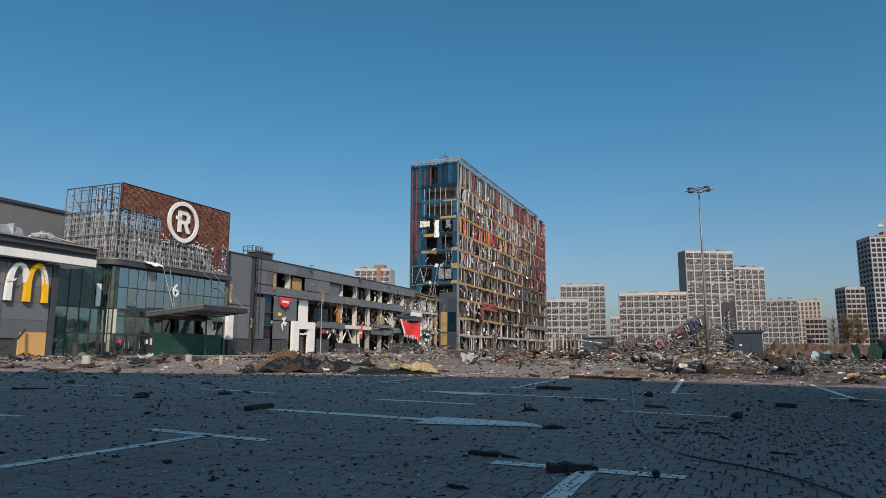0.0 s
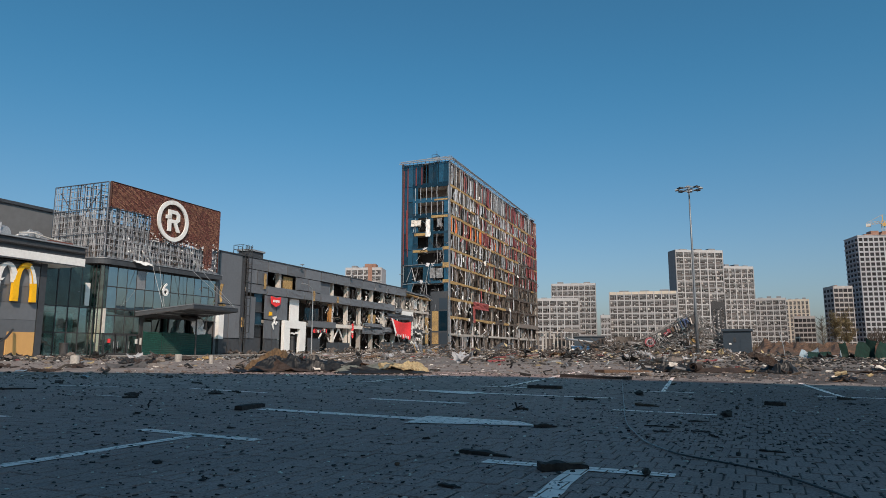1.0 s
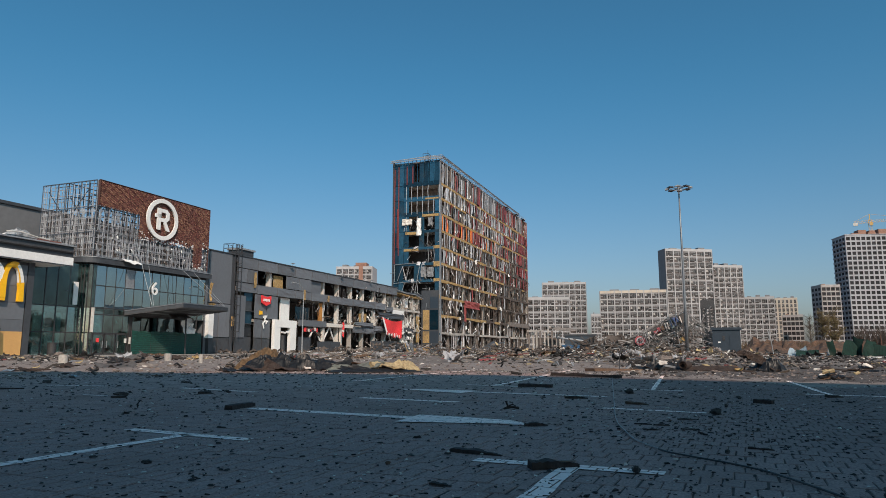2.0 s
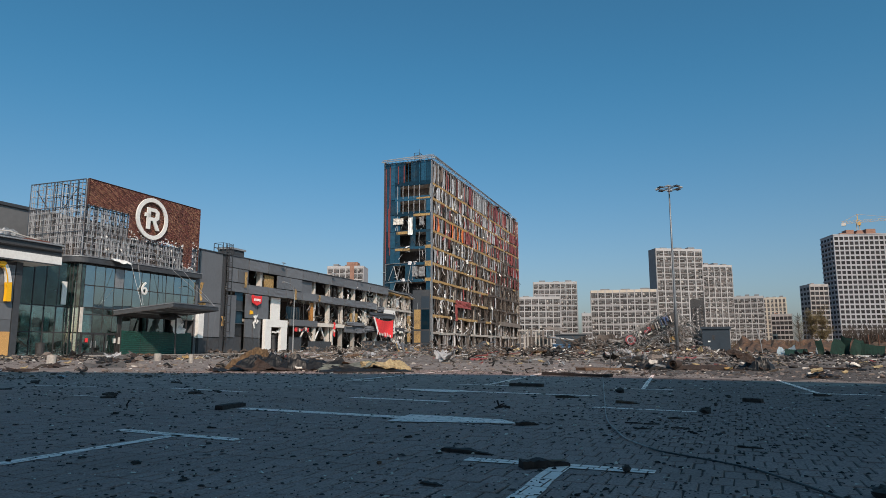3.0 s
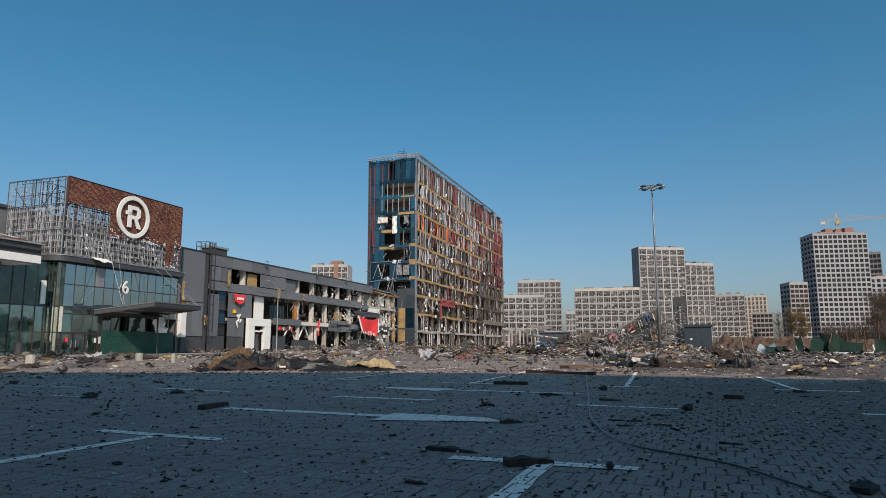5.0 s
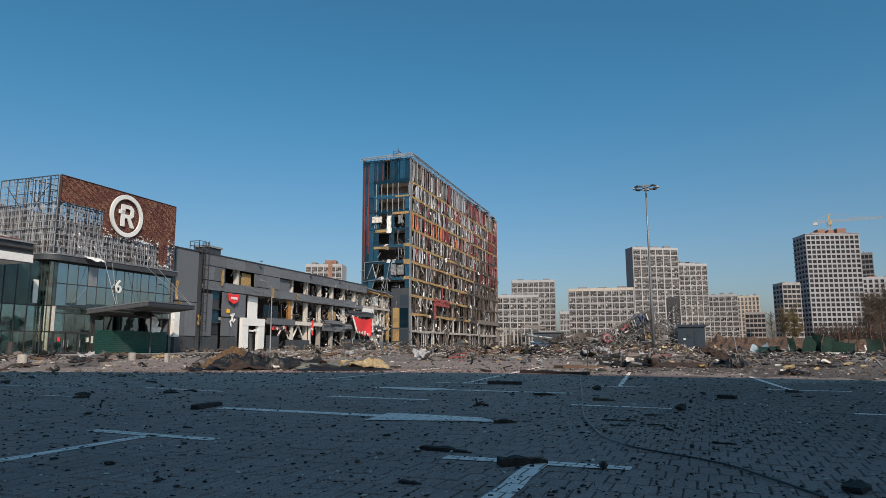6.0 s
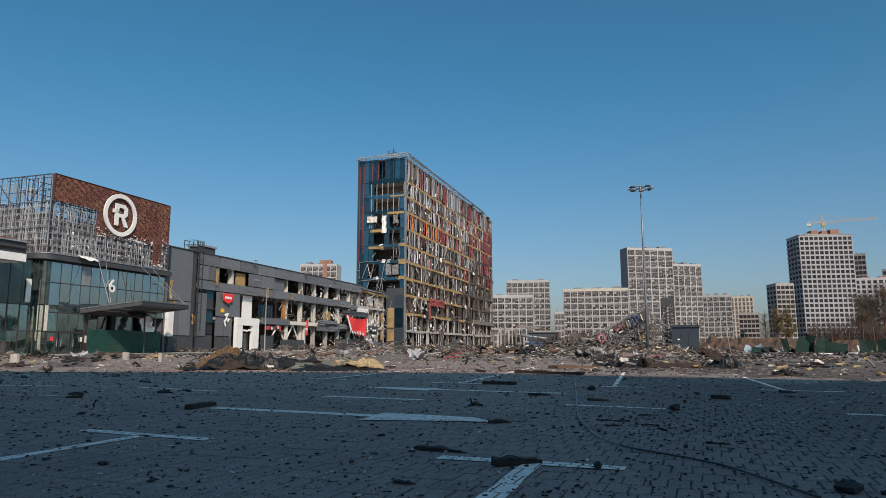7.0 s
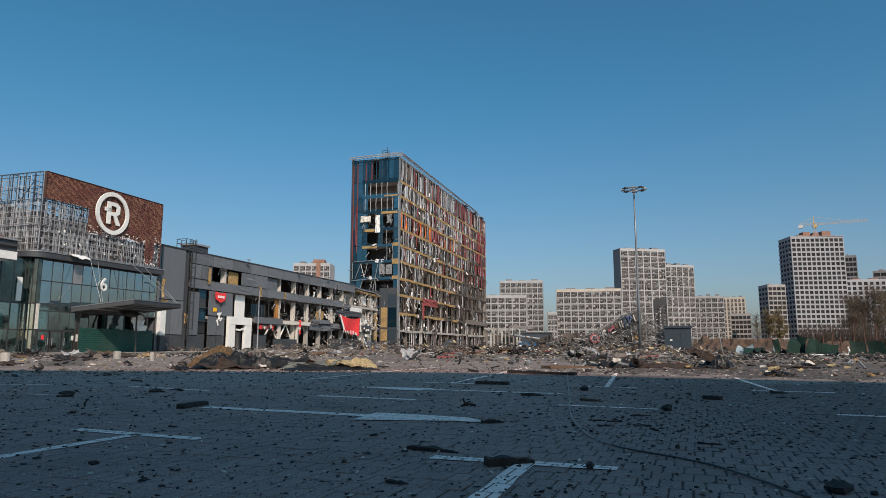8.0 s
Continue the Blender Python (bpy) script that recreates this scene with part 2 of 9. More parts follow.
    def sheet(self, m, lx, ly, rng, crumple=0.2, nx=8, ny=6, thick=0.01, drop=0.0):
        """A crumpled sheet with thickness, in the xy plane of m."""
        off = Vector((rng.uniform(0, 99), rng.uniform(0, 99), rng.uniform(0, 99)))
        top, bottom = [], []
        for i in range(nx + 1):
            for j in range(ny + 1):
                x, y = lx * (i / nx - 0.5), ly * (j / ny - 0.5)
                q = Vector((x * 1.3 / max(lx, 0.01) * 3, y * 3 / max(ly, 0.01), 0)) + off
                z = crumple * (noise.noise(q) + 0.5 * noise.noise(q * 2.3) + 0.6)
                dx, dy = 0.25 * crumple * noise.noise(q + Vector((7, 0, 0))), 0.25 * crumple * noise.noise(q + Vector((0, 9, 0)))
                top.append(m @ Vector((x + dx, y + dy, max(0, z) + thick)))
                bottom.append(m @ Vector((x + dx, y + dy, max(0, z))))
        w, k = ny + 1, (nx + 1) * (ny + 1)
        f = []
        for i in range(nx):
            for j in range(ny):
                a = i * w + j
                f += [(a, a + w, a + w + 1, a + 1), (a + k, a + 1 + k, a + w + 1 + k, a + w + k)]
        for i in range(nx):
            for a, b in ((i * w, (i + 1) * w), ((i + 1) * w + ny, i * w + ny)):
                f.append((a, a + k, b + k, b))
        for j in range(ny):
            for a, b in ((j + 1, j), (nx * w + j, nx * w + j + 1)):
                f.append((a, a + k, b + k, b))
        return self.add(top + bottom, f)

    def grille(self, xs, zs, solid, y0, y1):
        """A flat framework in the xz plane: the cells (i, j) in solid are filled, the others open."""
        n, used = len(zs), {}

        def at(i, j, back):
            if (i, j, back) not in used:
                used[i, j, back] = len(v)
                v.append((xs[i], y1 if back else y0, zs[j]))
            return used[i, j, back]

        v, f = [], []
        for i, j in solid:
            f.append((at(i, j, 0), at(i + 1, j, 0), at(i + 1, j + 1, 0), at(i, j + 1, 0)))
            for (a, b), other in ((((i, j), (i + 1, j)), (i, j - 1)), (((i + 1, j), (i + 1, j + 1)), (i + 1, j)), (((i + 1, j + 1), (i, j + 1)), (i, j + 1)), (((i, j + 1), (i, j)), (i - 1, j))):
                if other not in solid:
                    f.append((at(*a, 0), at(*a, 1), at(*b, 1), at(*b, 0)))
        return self.add(v, f)

    def hump(self, m, lx, ly, height, rng, crest=0.55, rough=0.1, nx=30, ny=16, thick=0.02):
        """A torn sheet thrown over itself: it rises to a crest, with sharp folds and a ragged edge."""
        off = Vector((rng.uniform(0, 99), rng.uniform(0, 99), rng.uniform(0, 99)))
        nx, ny = max(nx, 18), max(ny, 10)
        grain = 1.3 / max(0.25, min(1.0, 0.6 * (lx + ly)))
        top, bottom = [], []
        for i in range(nx + 1):
            u = 2 * i / nx - 1
            for j in range(ny + 1):
                v = j / ny
                rise = math.sin(min(1.0, v / crest) * math.pi / 2) if v < crest else 1 - 0.75 * ((v - crest) / (1 - crest)) ** 2
                q = Vector((u * lx * grain, v * ly * grain * 1.4, 0)) + off
                ridge = 1 - 2.4 * abs(noise.noise(q * 1.5 + Vector((0, v, 0))))
                body = height * rise * (1 - abs(u) ** 3) * (0.7 + 0.55 * noise.noise(Vector((u * 1.6, v * 0.8, 3)) + off))
                z = body + height * rough * rise * (1 - 0.6 * abs(u)) * (1.5 * ridge + 1.2 * noise.noise(q * 3.1) + 0.7 * abs(noise.noise(q * 7)))
                z += height * 0.05 * rng.uniform(-1, 1) * rise
                dx = 0.1 * ly * noise.noise(q * 1.3 + Vector((5, 0, 0))) + 0.16 * lx * noise.noise(Vector((v * 5, u, 7)) + off) * abs(u) ** 5
                dy = 0.1 * ly * noise.noise(q * 1.7 + Vector((0, 8, 0))) + 0.3 * ly * noise.noise(Vector((u * 6, v, 2)) + off) * abs(2 * v - 1) ** 5
                p = Vector((u * lx / 2 + dx, (v - 0.5) * ly + dy, max(0.004, z)))
                top.append(m @ (p + Vector((0, 0, thick))))
                bottom.append(m @ p)
        w, k = ny + 1, (nx + 1) * (ny + 1)
        f = []
        for i in range(nx):
            for j in range(ny):
                a = i * w + j
                f += [(a, a + w, a + w + 1, a + 1), (a + k, a + 1 + k, a + w + 1 + k, a + w + k)]
            for a, b in ((i * w, (i + 1) * w), ((i + 1) * w + ny, i * w + ny)):
                f.append((a, a + k, b + k, b))
        for j in range(ny):
            for a, b in ((j + 1, j), (nx * w + j, nx * w + j + 1)):
                f.append((a, a + k, b + k, b))
        return self.add(top + bottom, f)

    def rag(self, m, lx, ly, rng, curl=0.2, crumple=0.06, nx=12, ny=8, thick=0.015):
        """A torn stiff sheet with a ragged outline, curled and creased, in the xy plane of m."""
        off = Vector((rng.uniform(0, 99), rng.uniform(0, 99), rng.uniform(0, 99)))
        k1, k2 = rng.uniform(-0.3, 1.0), rng.uniform(-0.6, 0.6)
        top, bottom = [], []
        for i in range(nx + 1):
            u = 2 * i / nx - 1
            for j in range(ny + 1):
                v = 2 * j / ny - 1
                x = u * lx / 2 * (1 + 0.45 * noise.noise(Vector((v * 1.3, 1, 0)) + off) + 0.25 * noise.noise(Vector((v * 5, 2, 0)) + off))
                y = v * ly / 2 * (1 + 0.45 * noise.noise(Vector((u * 1.6, 3, 0)) + off) + 0.3 * noise.noise(Vector((u * 6, 4, 0)) + off))
                q = Vector((x * 2.4, y * 2.4, 0)) + off
                z = curl * lx * 0.5 * (k1 * u * u + k2 * u * v) + crumple * (2.2 * (0.3 - abs(noise.noise(q))) + 0.8 * noise.noise(q * 3.1) + rng.uniform(-0.12, 0.12))
                top.append(m @ Vector((x, y, z + thick)))
                bottom.append(m @ Vector((x, y, z)))
        w, k = ny + 1, (nx + 1) * (ny + 1)
        f = []
        for i in range(nx):
            for j in range(ny):
                a = i * w + j
                f += [(a, a + w, a + w + 1, a + 1), (a + k, a + 1 + k, a + w + 1 + k, a + w + k)]
            for a, b in ((i * w, (i + 1) * w), ((i + 1) * w + ny, i * w + ny)):
                f.append((a, a + k, b + k, b))
        for j in range(ny):
            for a, b in ((j + 1, j), (nx * w + j, nx * w + j + 1)):
                f.append((a, a + k, b + k, b))
        return self.add(top + bottom, f)

    def shard(self, x, y, z, size, rng):
        """A flat splinter of grit with a ragged outline."""
        n = rng.choice((4, 5, 6))
        turn, slim, h = rng.uniform(0, 6.3), rng.uniform(0.25, 0.8), size * rng.uniform(0.1, 0.5)
        v = []
        for zz, k in ((0, 1.0), (h, rng.uniform(0.4, 0.9))):
            for j in range(n):
                a = 2 * math.pi * (j + rng.uniform(-0.35, 0.35)) / n
                r = size * k * rng.uniform(0.55, 1.2)
                px, py = r * math.cos(a), r * slim * math.sin(a)
                v.append((x + px * math.cos(turn) - py * math.sin(turn), y + px * math.sin(turn) + py * math.cos(turn), z + zz * rng.uniform(0.6, 1.2)))
        return self.add(v, [(j, (j + 1) % n, (j + 1) % n + n, j + n) for j in range(n)] + [tuple(range(n, 2 * n))])

    def spiral(self, m, r0, r1, turns, width, thick, n=40):
        """A curled strip, its axis along x of m."""
        v = []
        for i in range(n + 1):
            a, r = 2 * math.pi * turns * i / n, r0 + (r1 - r0) * i / n
            for x in (-width / 2, width / 2):
                for k in (r, r + thick):
                    v.append(m @ Vector((x, k * math.cos(a), k * math.sin(a))))
        f = []
        for i in range(n):
            p, q = 4 * i, 4 * i + 4
            f += [(p, p + 2, q + 2, q), (p + 1, q + 1, q + 3, p + 3), (p, q, q + 1, p + 1), (p + 2, p + 3, q + 3, q + 2)]
        return self.add(v, f)

    def mesh(self, name, mat, smooth=False):
        me = bpy.data.meshes.new(name)
        me.from_pydata([tuple(p) for p in self.v], [], self.f)
        for one in mat if isinstance(mat, (list, tuple)) else (mat,):
            me.materials.append(one)
        for face, slot in self.slots.items():
            me.polygons[face].material_index = slot
        if smooth:
            me.shade_smooth()
        me.update()
        return me


def thing(name, m, label, category, group="", kind=""):
    """An empty at the base of a thing, which parents its parts."""
    e = new(name)
    e.empty_display_size = 0.2
    e.matrix_world = m
    return tagged(e, label, category, group, kind)


def part(name, shape, mat, parent, label="", kind="", smooth=False, at=None):
    """One mesh under a thing or under a part, in the parent's own coordinates."""
    me = shape if isinstance(shape, bpy.types.Mesh) else shape.mesh(name, mat, smooth)
    ob = new(name, me)
    ob.parent = parent
    if at is not None:
        ob.matrix_local = at
    return tagged(ob, label, kind=kind)


def solo(name, shape, mat, m, label, category, group="", kind="", smooth=False):
    """A thing of one mesh."""
    me = shape if isinstance(shape, bpy.types.Mesh) else shape.mesh(name, mat, smooth)
    ob = new(name, me)
    ob.matrix_world = m
    return tagged(ob, label, category, group, kind)


AZ = 22.4                                 # the mall's front runs at this bearing
MALL = pose(0, 0, 0, 0, 0, -AZ)


def mall(x, y, z=0.0, rz=0.0):
    """A pose in the mall's own grid: x out of its front, y along it."""
    return MALL @ pose(x, y, z, 0, 0, rz)


S = Shape

def torn_heap(parent, length, depth, height, count, mats, r, name="membrane", x=0.0, y=0.0):
    """Layers of torn stiff sheet lying over one another, lower towards the ends."""
    for k in range(count):
        u = 2 * (k + 0.5) / count - 1
        rise = height * (1 - abs(u) ** 2.2)
        low = k % 3 == 0
        lx, ly = r.uniform(0.6, 1.0) * min(1.25, 0.62 * length + 0.04), r.uniform(0.5, 0.95) * depth
        z = 0.02 if low else rise * r.uniform(0.15, 0.55)
        m = pose(x + u * length * 0.43, y + r.uniform(-0.25, 0.25) * depth + (0.0 if low else 0.12 * depth), z, r.uniform(4, 14) if low else r.uniform(6, 34), r.uniform(-12, 12), r.uniform(-25, 25))
        part(name, S().rag(m, lx, ly, r, 0.35 if not low else 0.15, 0.16 * height + 0.02 * min(1, length)), r.choice(mats), parent)


# ---- ground ----


def paved_ground():
    """Grey concrete paving with joints, dust and grit."""
    m = material("paved_ground", (0.315, 0.237, 0.212), 0.9, grain=3.0, vary=0.3, stain=0.55, stain_scale=0.12, bump=0.3, dirt=(0.25, 0.19, 0.147))
    n, l = m.node_tree.nodes, m.node_tree.links
    bsdf = n["Principled BSDF"]
    geo = n.new("ShaderNodeNewGeometry")
    turn = n.new("ShaderNodeMapping")
    turn.inputs["Rotation"].default_value = (0, 0, radians(26))
    turn.inputs["Location"].default_value = (0, 0.1025, 0)
    l.new(geo.outputs["Position"], turn.inputs["Vector"])
    brick = n.new("ShaderNodeTexBrick")
    brick.inputs["Scale"].default_value = 1
    brick.inputs["Brick Width"].default_value, brick.inputs["Row Height"].default_value = 0.105, 0.205
    brick.inputs["Mortar Size"].default_value = 0.006
    brick.inputs["Color1"].default_value, brick.inputs["Color2"].default_value = (1, 1, 1, 1), (0.8, 0.8, 0.8, 1)
    brick.inputs["Mortar"].default_value = (0.5, 0.5, 0.5, 1)
    l.new(turn.outputs[0], brick.inputs["Vector"])
    grit = n.new("ShaderNodeTexVoronoi")
    grit.inputs["Scale"].default_value = 5
    l.new(geo.outputs["Position"], grit.inputs["Vector"])
    spot = n.new("ShaderNodeMapRange")
    spot.inputs[1].default_value, spot.inputs[2].default_value, spot.inputs[3].default_value, spot.inputs[4].default_value = 0.1, 0.22, 0.45, 1
    l.new(grit.outputs["Distance"], spot.inputs[0])
    old = bsdf.inputs["Base Color"].links[0].from_socket
    for source in (brick.outputs[0], spot.outputs[0]):
        mul = n.new("ShaderNodeMix")
        mul.data_type, mul.blend_type = "RGBA", "MULTIPLY"
        mul.inputs[0].default_value = 0.85
        l.new(old, mul.inputs[6])
        l.new(source, mul.inputs[7])
        old = mul.outputs[2]
    l.new(old, bsdf.inputs["Base Color"])
    return m


def darkened(m):
    """Darkens the paving towards +x: soot, and that side's deeper shade put into the colour."""
    n, l = m.node_tree.nodes, m.node_tree.links
    colour = n["Principled BSDF"].inputs["Base Color"]
    geo, turn, split = n.new("ShaderNodeNewGeometry"), n.new("ShaderNodeMapping"), n.new("ShaderNodeSeparateXYZ")
    turn.inputs["Rotation"].default_value = (0, 0, radians(6))
    l.new(geo.outputs["Position"], turn.inputs["Vector"])
    l.new(turn.outputs[0], split.inputs[0])
    blot = n.new("ShaderNodeTexNoise")
    blot.inputs["Scale"].default_value, blot.inputs["Detail"].default_value = 0.5, 5
    l.new(geo.outputs["Position"], blot.inputs["Vector"])
    reach = n.new("ShaderNodeMath")
    reach.operation, reach.inputs[1].default_value = "MULTIPLY_ADD", 2.5
    l.new(blot.outputs[0], reach.inputs[0])
    l.new(split.outputs["X"], reach.inputs[2])
    mask, mix = n.new("ShaderNodeMapRange"), n.new("ShaderNodeMix")
    mask.interpolation_type = "SMOOTHSTEP"
    mask.inputs[1].default_value, mask.inputs[2].default_value, mask.inputs[4].default_value = 1.6, 5.5, 0.75
    l.new(reach.outputs[0], mask.inputs[0])
    mix.data_type = "RGBA"
    mix.inputs[7].default_value = (0.126, 0.095, 0.087, 1)
    l.new(mask.outputs[0], mix.inputs[0])
    l.new(colour.links[0].from_socket, mix.inputs[6])
    l.new(mix.outputs[2], colour)
    return m


PAVED = darkened(paved_ground())
sheet = S()
R1 = 3200
rings = [(0, 0)] + [(r, 40) for r in (30, 90, 250, 800, R1)]
pts, fcs = [(0, 0, -0.012)], []
for k, r in enumerate((30, 90, 250, 800, R1)):
    for j in range(40):
        pts.append((r * math.cos(2 * math.pi * j / 40), r * math.sin(2 * math.pi * j / 40), -0.012))
for j in range(40):
    fcs.append((0, 1 + j, 1 + (j + 1) % 40))
    for k in range(4):
        a, b = 1 + 40 * k + j, 1 + 40 * k + (j + 1) % 40
        fcs.append((a, a + 40, b + 40, b))
sheet.add(pts, fcs)
solo("ground", sheet, PAVED, pose(0, 0, 0), "grey paved car park strewn with dust and rubble", "ground", kind="structure")

# raised walk along the mall's front
walkway = thing("pavement", mall(-58, 0), "raised concrete walk along the front of the mall", "pavement", kind="structure")
part("walk_slab", S().box(0, 12.5, 20, 150, -0.1, 0.12), CONCRETE, walkway)
for k in range(43):
    part("kerb", S().box(12.5, 12.72, 20 + 3 * k, 22.97 + 3 * k, -0.1, 0.15), CONCRETE_DARK, walkway)

# the tall block behind the viewer, whose shade lies over the car park: two wings that meet at an angle
CORNER = Vector((9.3, -12.8))
PLAN = [CORNER + Vector(p) for p in ((0, 0), (24.0, -18.0), (14.4, -30.8), (-7.0, -17.0), (-33.5, -11.0), (-31.4, 6.3))]
block = thing("office_block", pose(0, 0, 0), "tall plain grey building behind the car park", "building", kind="structure")


def storey_prism(shrink, z0, z1):
    """The block's plan, drawn in towards its middle, between two heights."""
    mid = sum(PLAN, Vector((0, 0))) / len(PLAN)
    ring = [p + (mid - p).normalized() * shrink for p in PLAN]
    n = len(ring)
    return S().add([(p.x, p.y, z) for z in (z0, z1) for p in ring], [tuple(range(n)), tuple(range(2 * n - 1, n - 1, -1))] + [(k, k + n, (k + 1) % n + n, (k + 1) % n) for k in range(n)])


part("wall", storey_prism(0.5, 0, 24.2), BLOCK_WHITE, block)
part("roof", storey_prism(0.0, 24.2, 24.5), BLOCK_WHITE, block)

# ---- the mall: long two-storey wing ----
rng = random.Random(3)
wing = thing("mall_wing", mall(-58, 64), "dark grey two-storey shopping mall wing with blown-out windows", "building")
ROOF = 13.35
L = 75.0
part("roof", S().box(-24, -0.3, 0, L, 12.6, 13.0), CASSETTE_DARK, wing)
part("floor_slab", S().box(-16, -0.6, 9, L, 8.75, 9.2), CONCRETE, wing)
part("floor_slab", S().box(-16, -0.6, 9, L, 4.5, 4.9), CONCRETE, wing)
part("inner_wall", S().box(-7.5, -7.2, 9, L, 0.1, 12.6), INNER_SHADE, wing)
part("back_wall", S().box(-24, -23.7, 0, L, 0, 12.6), CASSETTE_DARK, wing)
part("solid_wall", S().box(-24, -0.35, -0.5, 9, 0, 13.0), CASSETTE_DARK, wing)
part("end_wall", S().box(-24, -1.0, L, L + 0.3, 0, 12.2), CONCRETE, wing)


def cassettes(y0, y1, z0, z1, step, mat=CASSETTE, tilt=0.0, x=0.0):
    """A row of separate cladding panels with open joints."""
    n = max(1, round((y1 - y0) / step))
    w = (y1 - y0) / n
    for k in range(n):
        a = tilt * rng.uniform(-1, 1)
        m = pose(x - 0.12, y0 + (k + 0.5) * w, (z0 + z1) / 2, a, a * 0.6, 0)
        dent = 0.03 + 0.06 * tilt * rng.random()
        bent = S().sheet(pose(-0.08, 0, 0, 0, 90, 0), z1 - z0 - 0.09, w - 0.17, rng, dent, 4, 7, 0.14)
        part("cladding_panel", bent, mat, wing, at=m)


part("coping", S().box(-0.5, 0.06, -0.5, 61.5, ROOF - 0.02, ROOF + 0.1), CASSETTE_DARK, wing)
cassettes(-0.5, 8.6, 6.6, ROOF, 4.6, tilt=0.35)                 # plain tall wall by the entrance
cassettes(-0.5, 8.6, 2.2, 6.58, 2.3, tilt=0.35)
cassettes(3.9, 8.6, 0.2, 2.18, 2.3, CASSETTE_DARK, tilt=0.3)
part("downpipe", S().tube([(0.1, 1.9, 9.2), (0.1, 1.9, 13.2)], 0.12), STEEL_DARK, wing)
cassettes(8.62, 9.58, 0.2, ROOF, 1.0, CASSETTE_DARK, x=-0.12)   # behind the ladder
cassettes(9.6, 61.5, 11.75, ROOF, 4.7, tilt=0.4)       # top band
cassettes(9.6, 14.3, 9.78, 11.73, 2.35, tilt=0.8)
cassettes(21.3, 28.4, 9.78, 11.73, 3.5, tilt=0.8)
cassettes(9.6, 38, 8.45, 9.75, 4.7, tilt=1.2)            # band between the storeys
cassettes(38, 56, 8.4, 9.7, 4.6, tilt=1.4)
cassettes(56.2, 59.3, 8.1, 9.2, 3.1, tilt=4)
cassettes(13.8, 19.4, 4.95, 8.4, 2.8, tilt=1.0)
cassettes(9.6, 11.8, 2.2, 8.0, 2.2, tilt=0.5)
cassettes(9.6, 11.8, 0.2, 2.18, 2.2, CASSETTE_DARK)
cassettes(13.8, 17.6, 2.25, 4.9, 1.9, tilt=0.6)
cassettes(13.8, 17.6, 0.2, 2.23, 1.9, CASSETTE_DARK, tilt=0.4)
cassettes(25, 33, 4.2, 5.3, 4.0, CASSETTE, 1.5)
cassettes(42.6, 51.8, 3.6, 4.75, 4.6, CASSETTE, 1.4)
cassettes(60.5, 70, 4.3, 5.2, 3.0, CASSETTE_DARK, 5)
cassettes(25, 28.6, 0.2, 2.6, 3.6, CASSETTE_DARK, 1.2)
cassettes(30.6, 38.2, 0.2, 2.0, 3.8, CASSETTE_DARK, 1.2)
cassettes(46, 60, 3.9, 5.2, 4.7, CASSETTE_DARK, 2.5)
cassettes(50, 64, 0.2, 2.3, 4.6, CASSETTE_DARK, 1.5)
cassettes(54, 58.5, 5.3, 6.6, 4.5, CASSETTE_DARK, 3)
cassettes(62.5, 74.5, 0.2, 1.8, 4, CASSETTE_DARK, 2)
# tall narrow window strip
for k, (z0, z1, mat) in enumerate(((0.3, 2.4, CASSETTE_DARK), (2.5, 4.1, DARK_GLASS), (4.2, 5.9, BLUE_GLASS), (6.0, 7.3, DARK_GLASS), (7.35, 8.8, BLUE_GLASS))):
    part("pane", S().box(-0.5, -0.42, 11.9, 13.7, z0, z1), mat, wing)
for z in (4.1, 5.9):
    part("window_sill", S().box(-0.45, -0.05, 11.85, 13.75, z, z + 0.1), CASSETTE_DARK, wing)
for y in (18.1, 38.1, 42.8, 47.5, 52.3, 57.0, 61.6, 66.3, 71.0, 74.4):
    w, pale = 0.24, OFFWHITE if y < 61 else CONCRETE
    part("column", S().box(-1.3, -0.62, y - w, y + w, 4.9, 12.6 if y < 61.5 else 12.0), pale, wing)
    part("column", S().box(-1.3, -0.62, y - w, y + w, 0.1, 4.9), CONCRETE if 40 < y < 57 else pale, wing)
    part("column_base", S().box(-1.36, -0.56, y - w - 0.06, y + w + 0.06, 8.3, 8.7), CONCRETE_DARK, wing)
part("white_partition", S().box(-0.9, -0.75, 21.0, 23.4, 4.95, 8.4), WHITE, wing, "white partition panel left standing")
part("blue_pane", S().box(-0.7, -0.62, 24.9, 28.6, 5.3, 7.3), BLUE_GLASS, wing)
part("column", S().box(-1.3, -0.8, 33.3, 33.7, 4.9, 12.6), OFFWHITE, wing)
part("blind_panel", S().box(-0.6, -0.5, 28.5, 32.0, 9.7, 11.7), CASSETTE, wing, "grey board in a window recess")
for x, y0, y1, z0, z1, mat in ((-1.5, 53, 55, 5.3, 7.6, WHITE), (-0.35, 59.7, 65.2, 6.9, 8.7, WHITE), (-1.2, 66, 69.4, 5.0, 8.2, OFFWHITE), (-1.5, 66, 70, 8.8, 11.4, WHITE), (-2.6, 61.5, 64.6, 8.9, 11.8, OFFWHITE), (-1.4, 71, 73.6, 5.0, 11.6, OFFWHITE), (-1.6, 66.0, 69.6, 0.2, 3.8, OFFWHITE), (-2.2, 56.5, 59.5, 9.2, 11.0, OFFWHITE)):
    part("white_partition", S().box(x, x + 0.15, y0, y1, z0, z1), mat, wing)
ORANGE_BOARD = material("orange_board", (0.42, 0.2, 0.05), 0.8, grain=4, vary=0.25, stain=0.4)
part("ochre_board", S().box(-0.75, -0.6, 18.9, 21.2, 9.5, 11.6), OCHRE, wing, "yellow insulation board")
part("ochre_board", S().box(-0.9, -0.7, 31.9, 33.0, 5.2, 8.3), ORANGE_BOARD, wing)
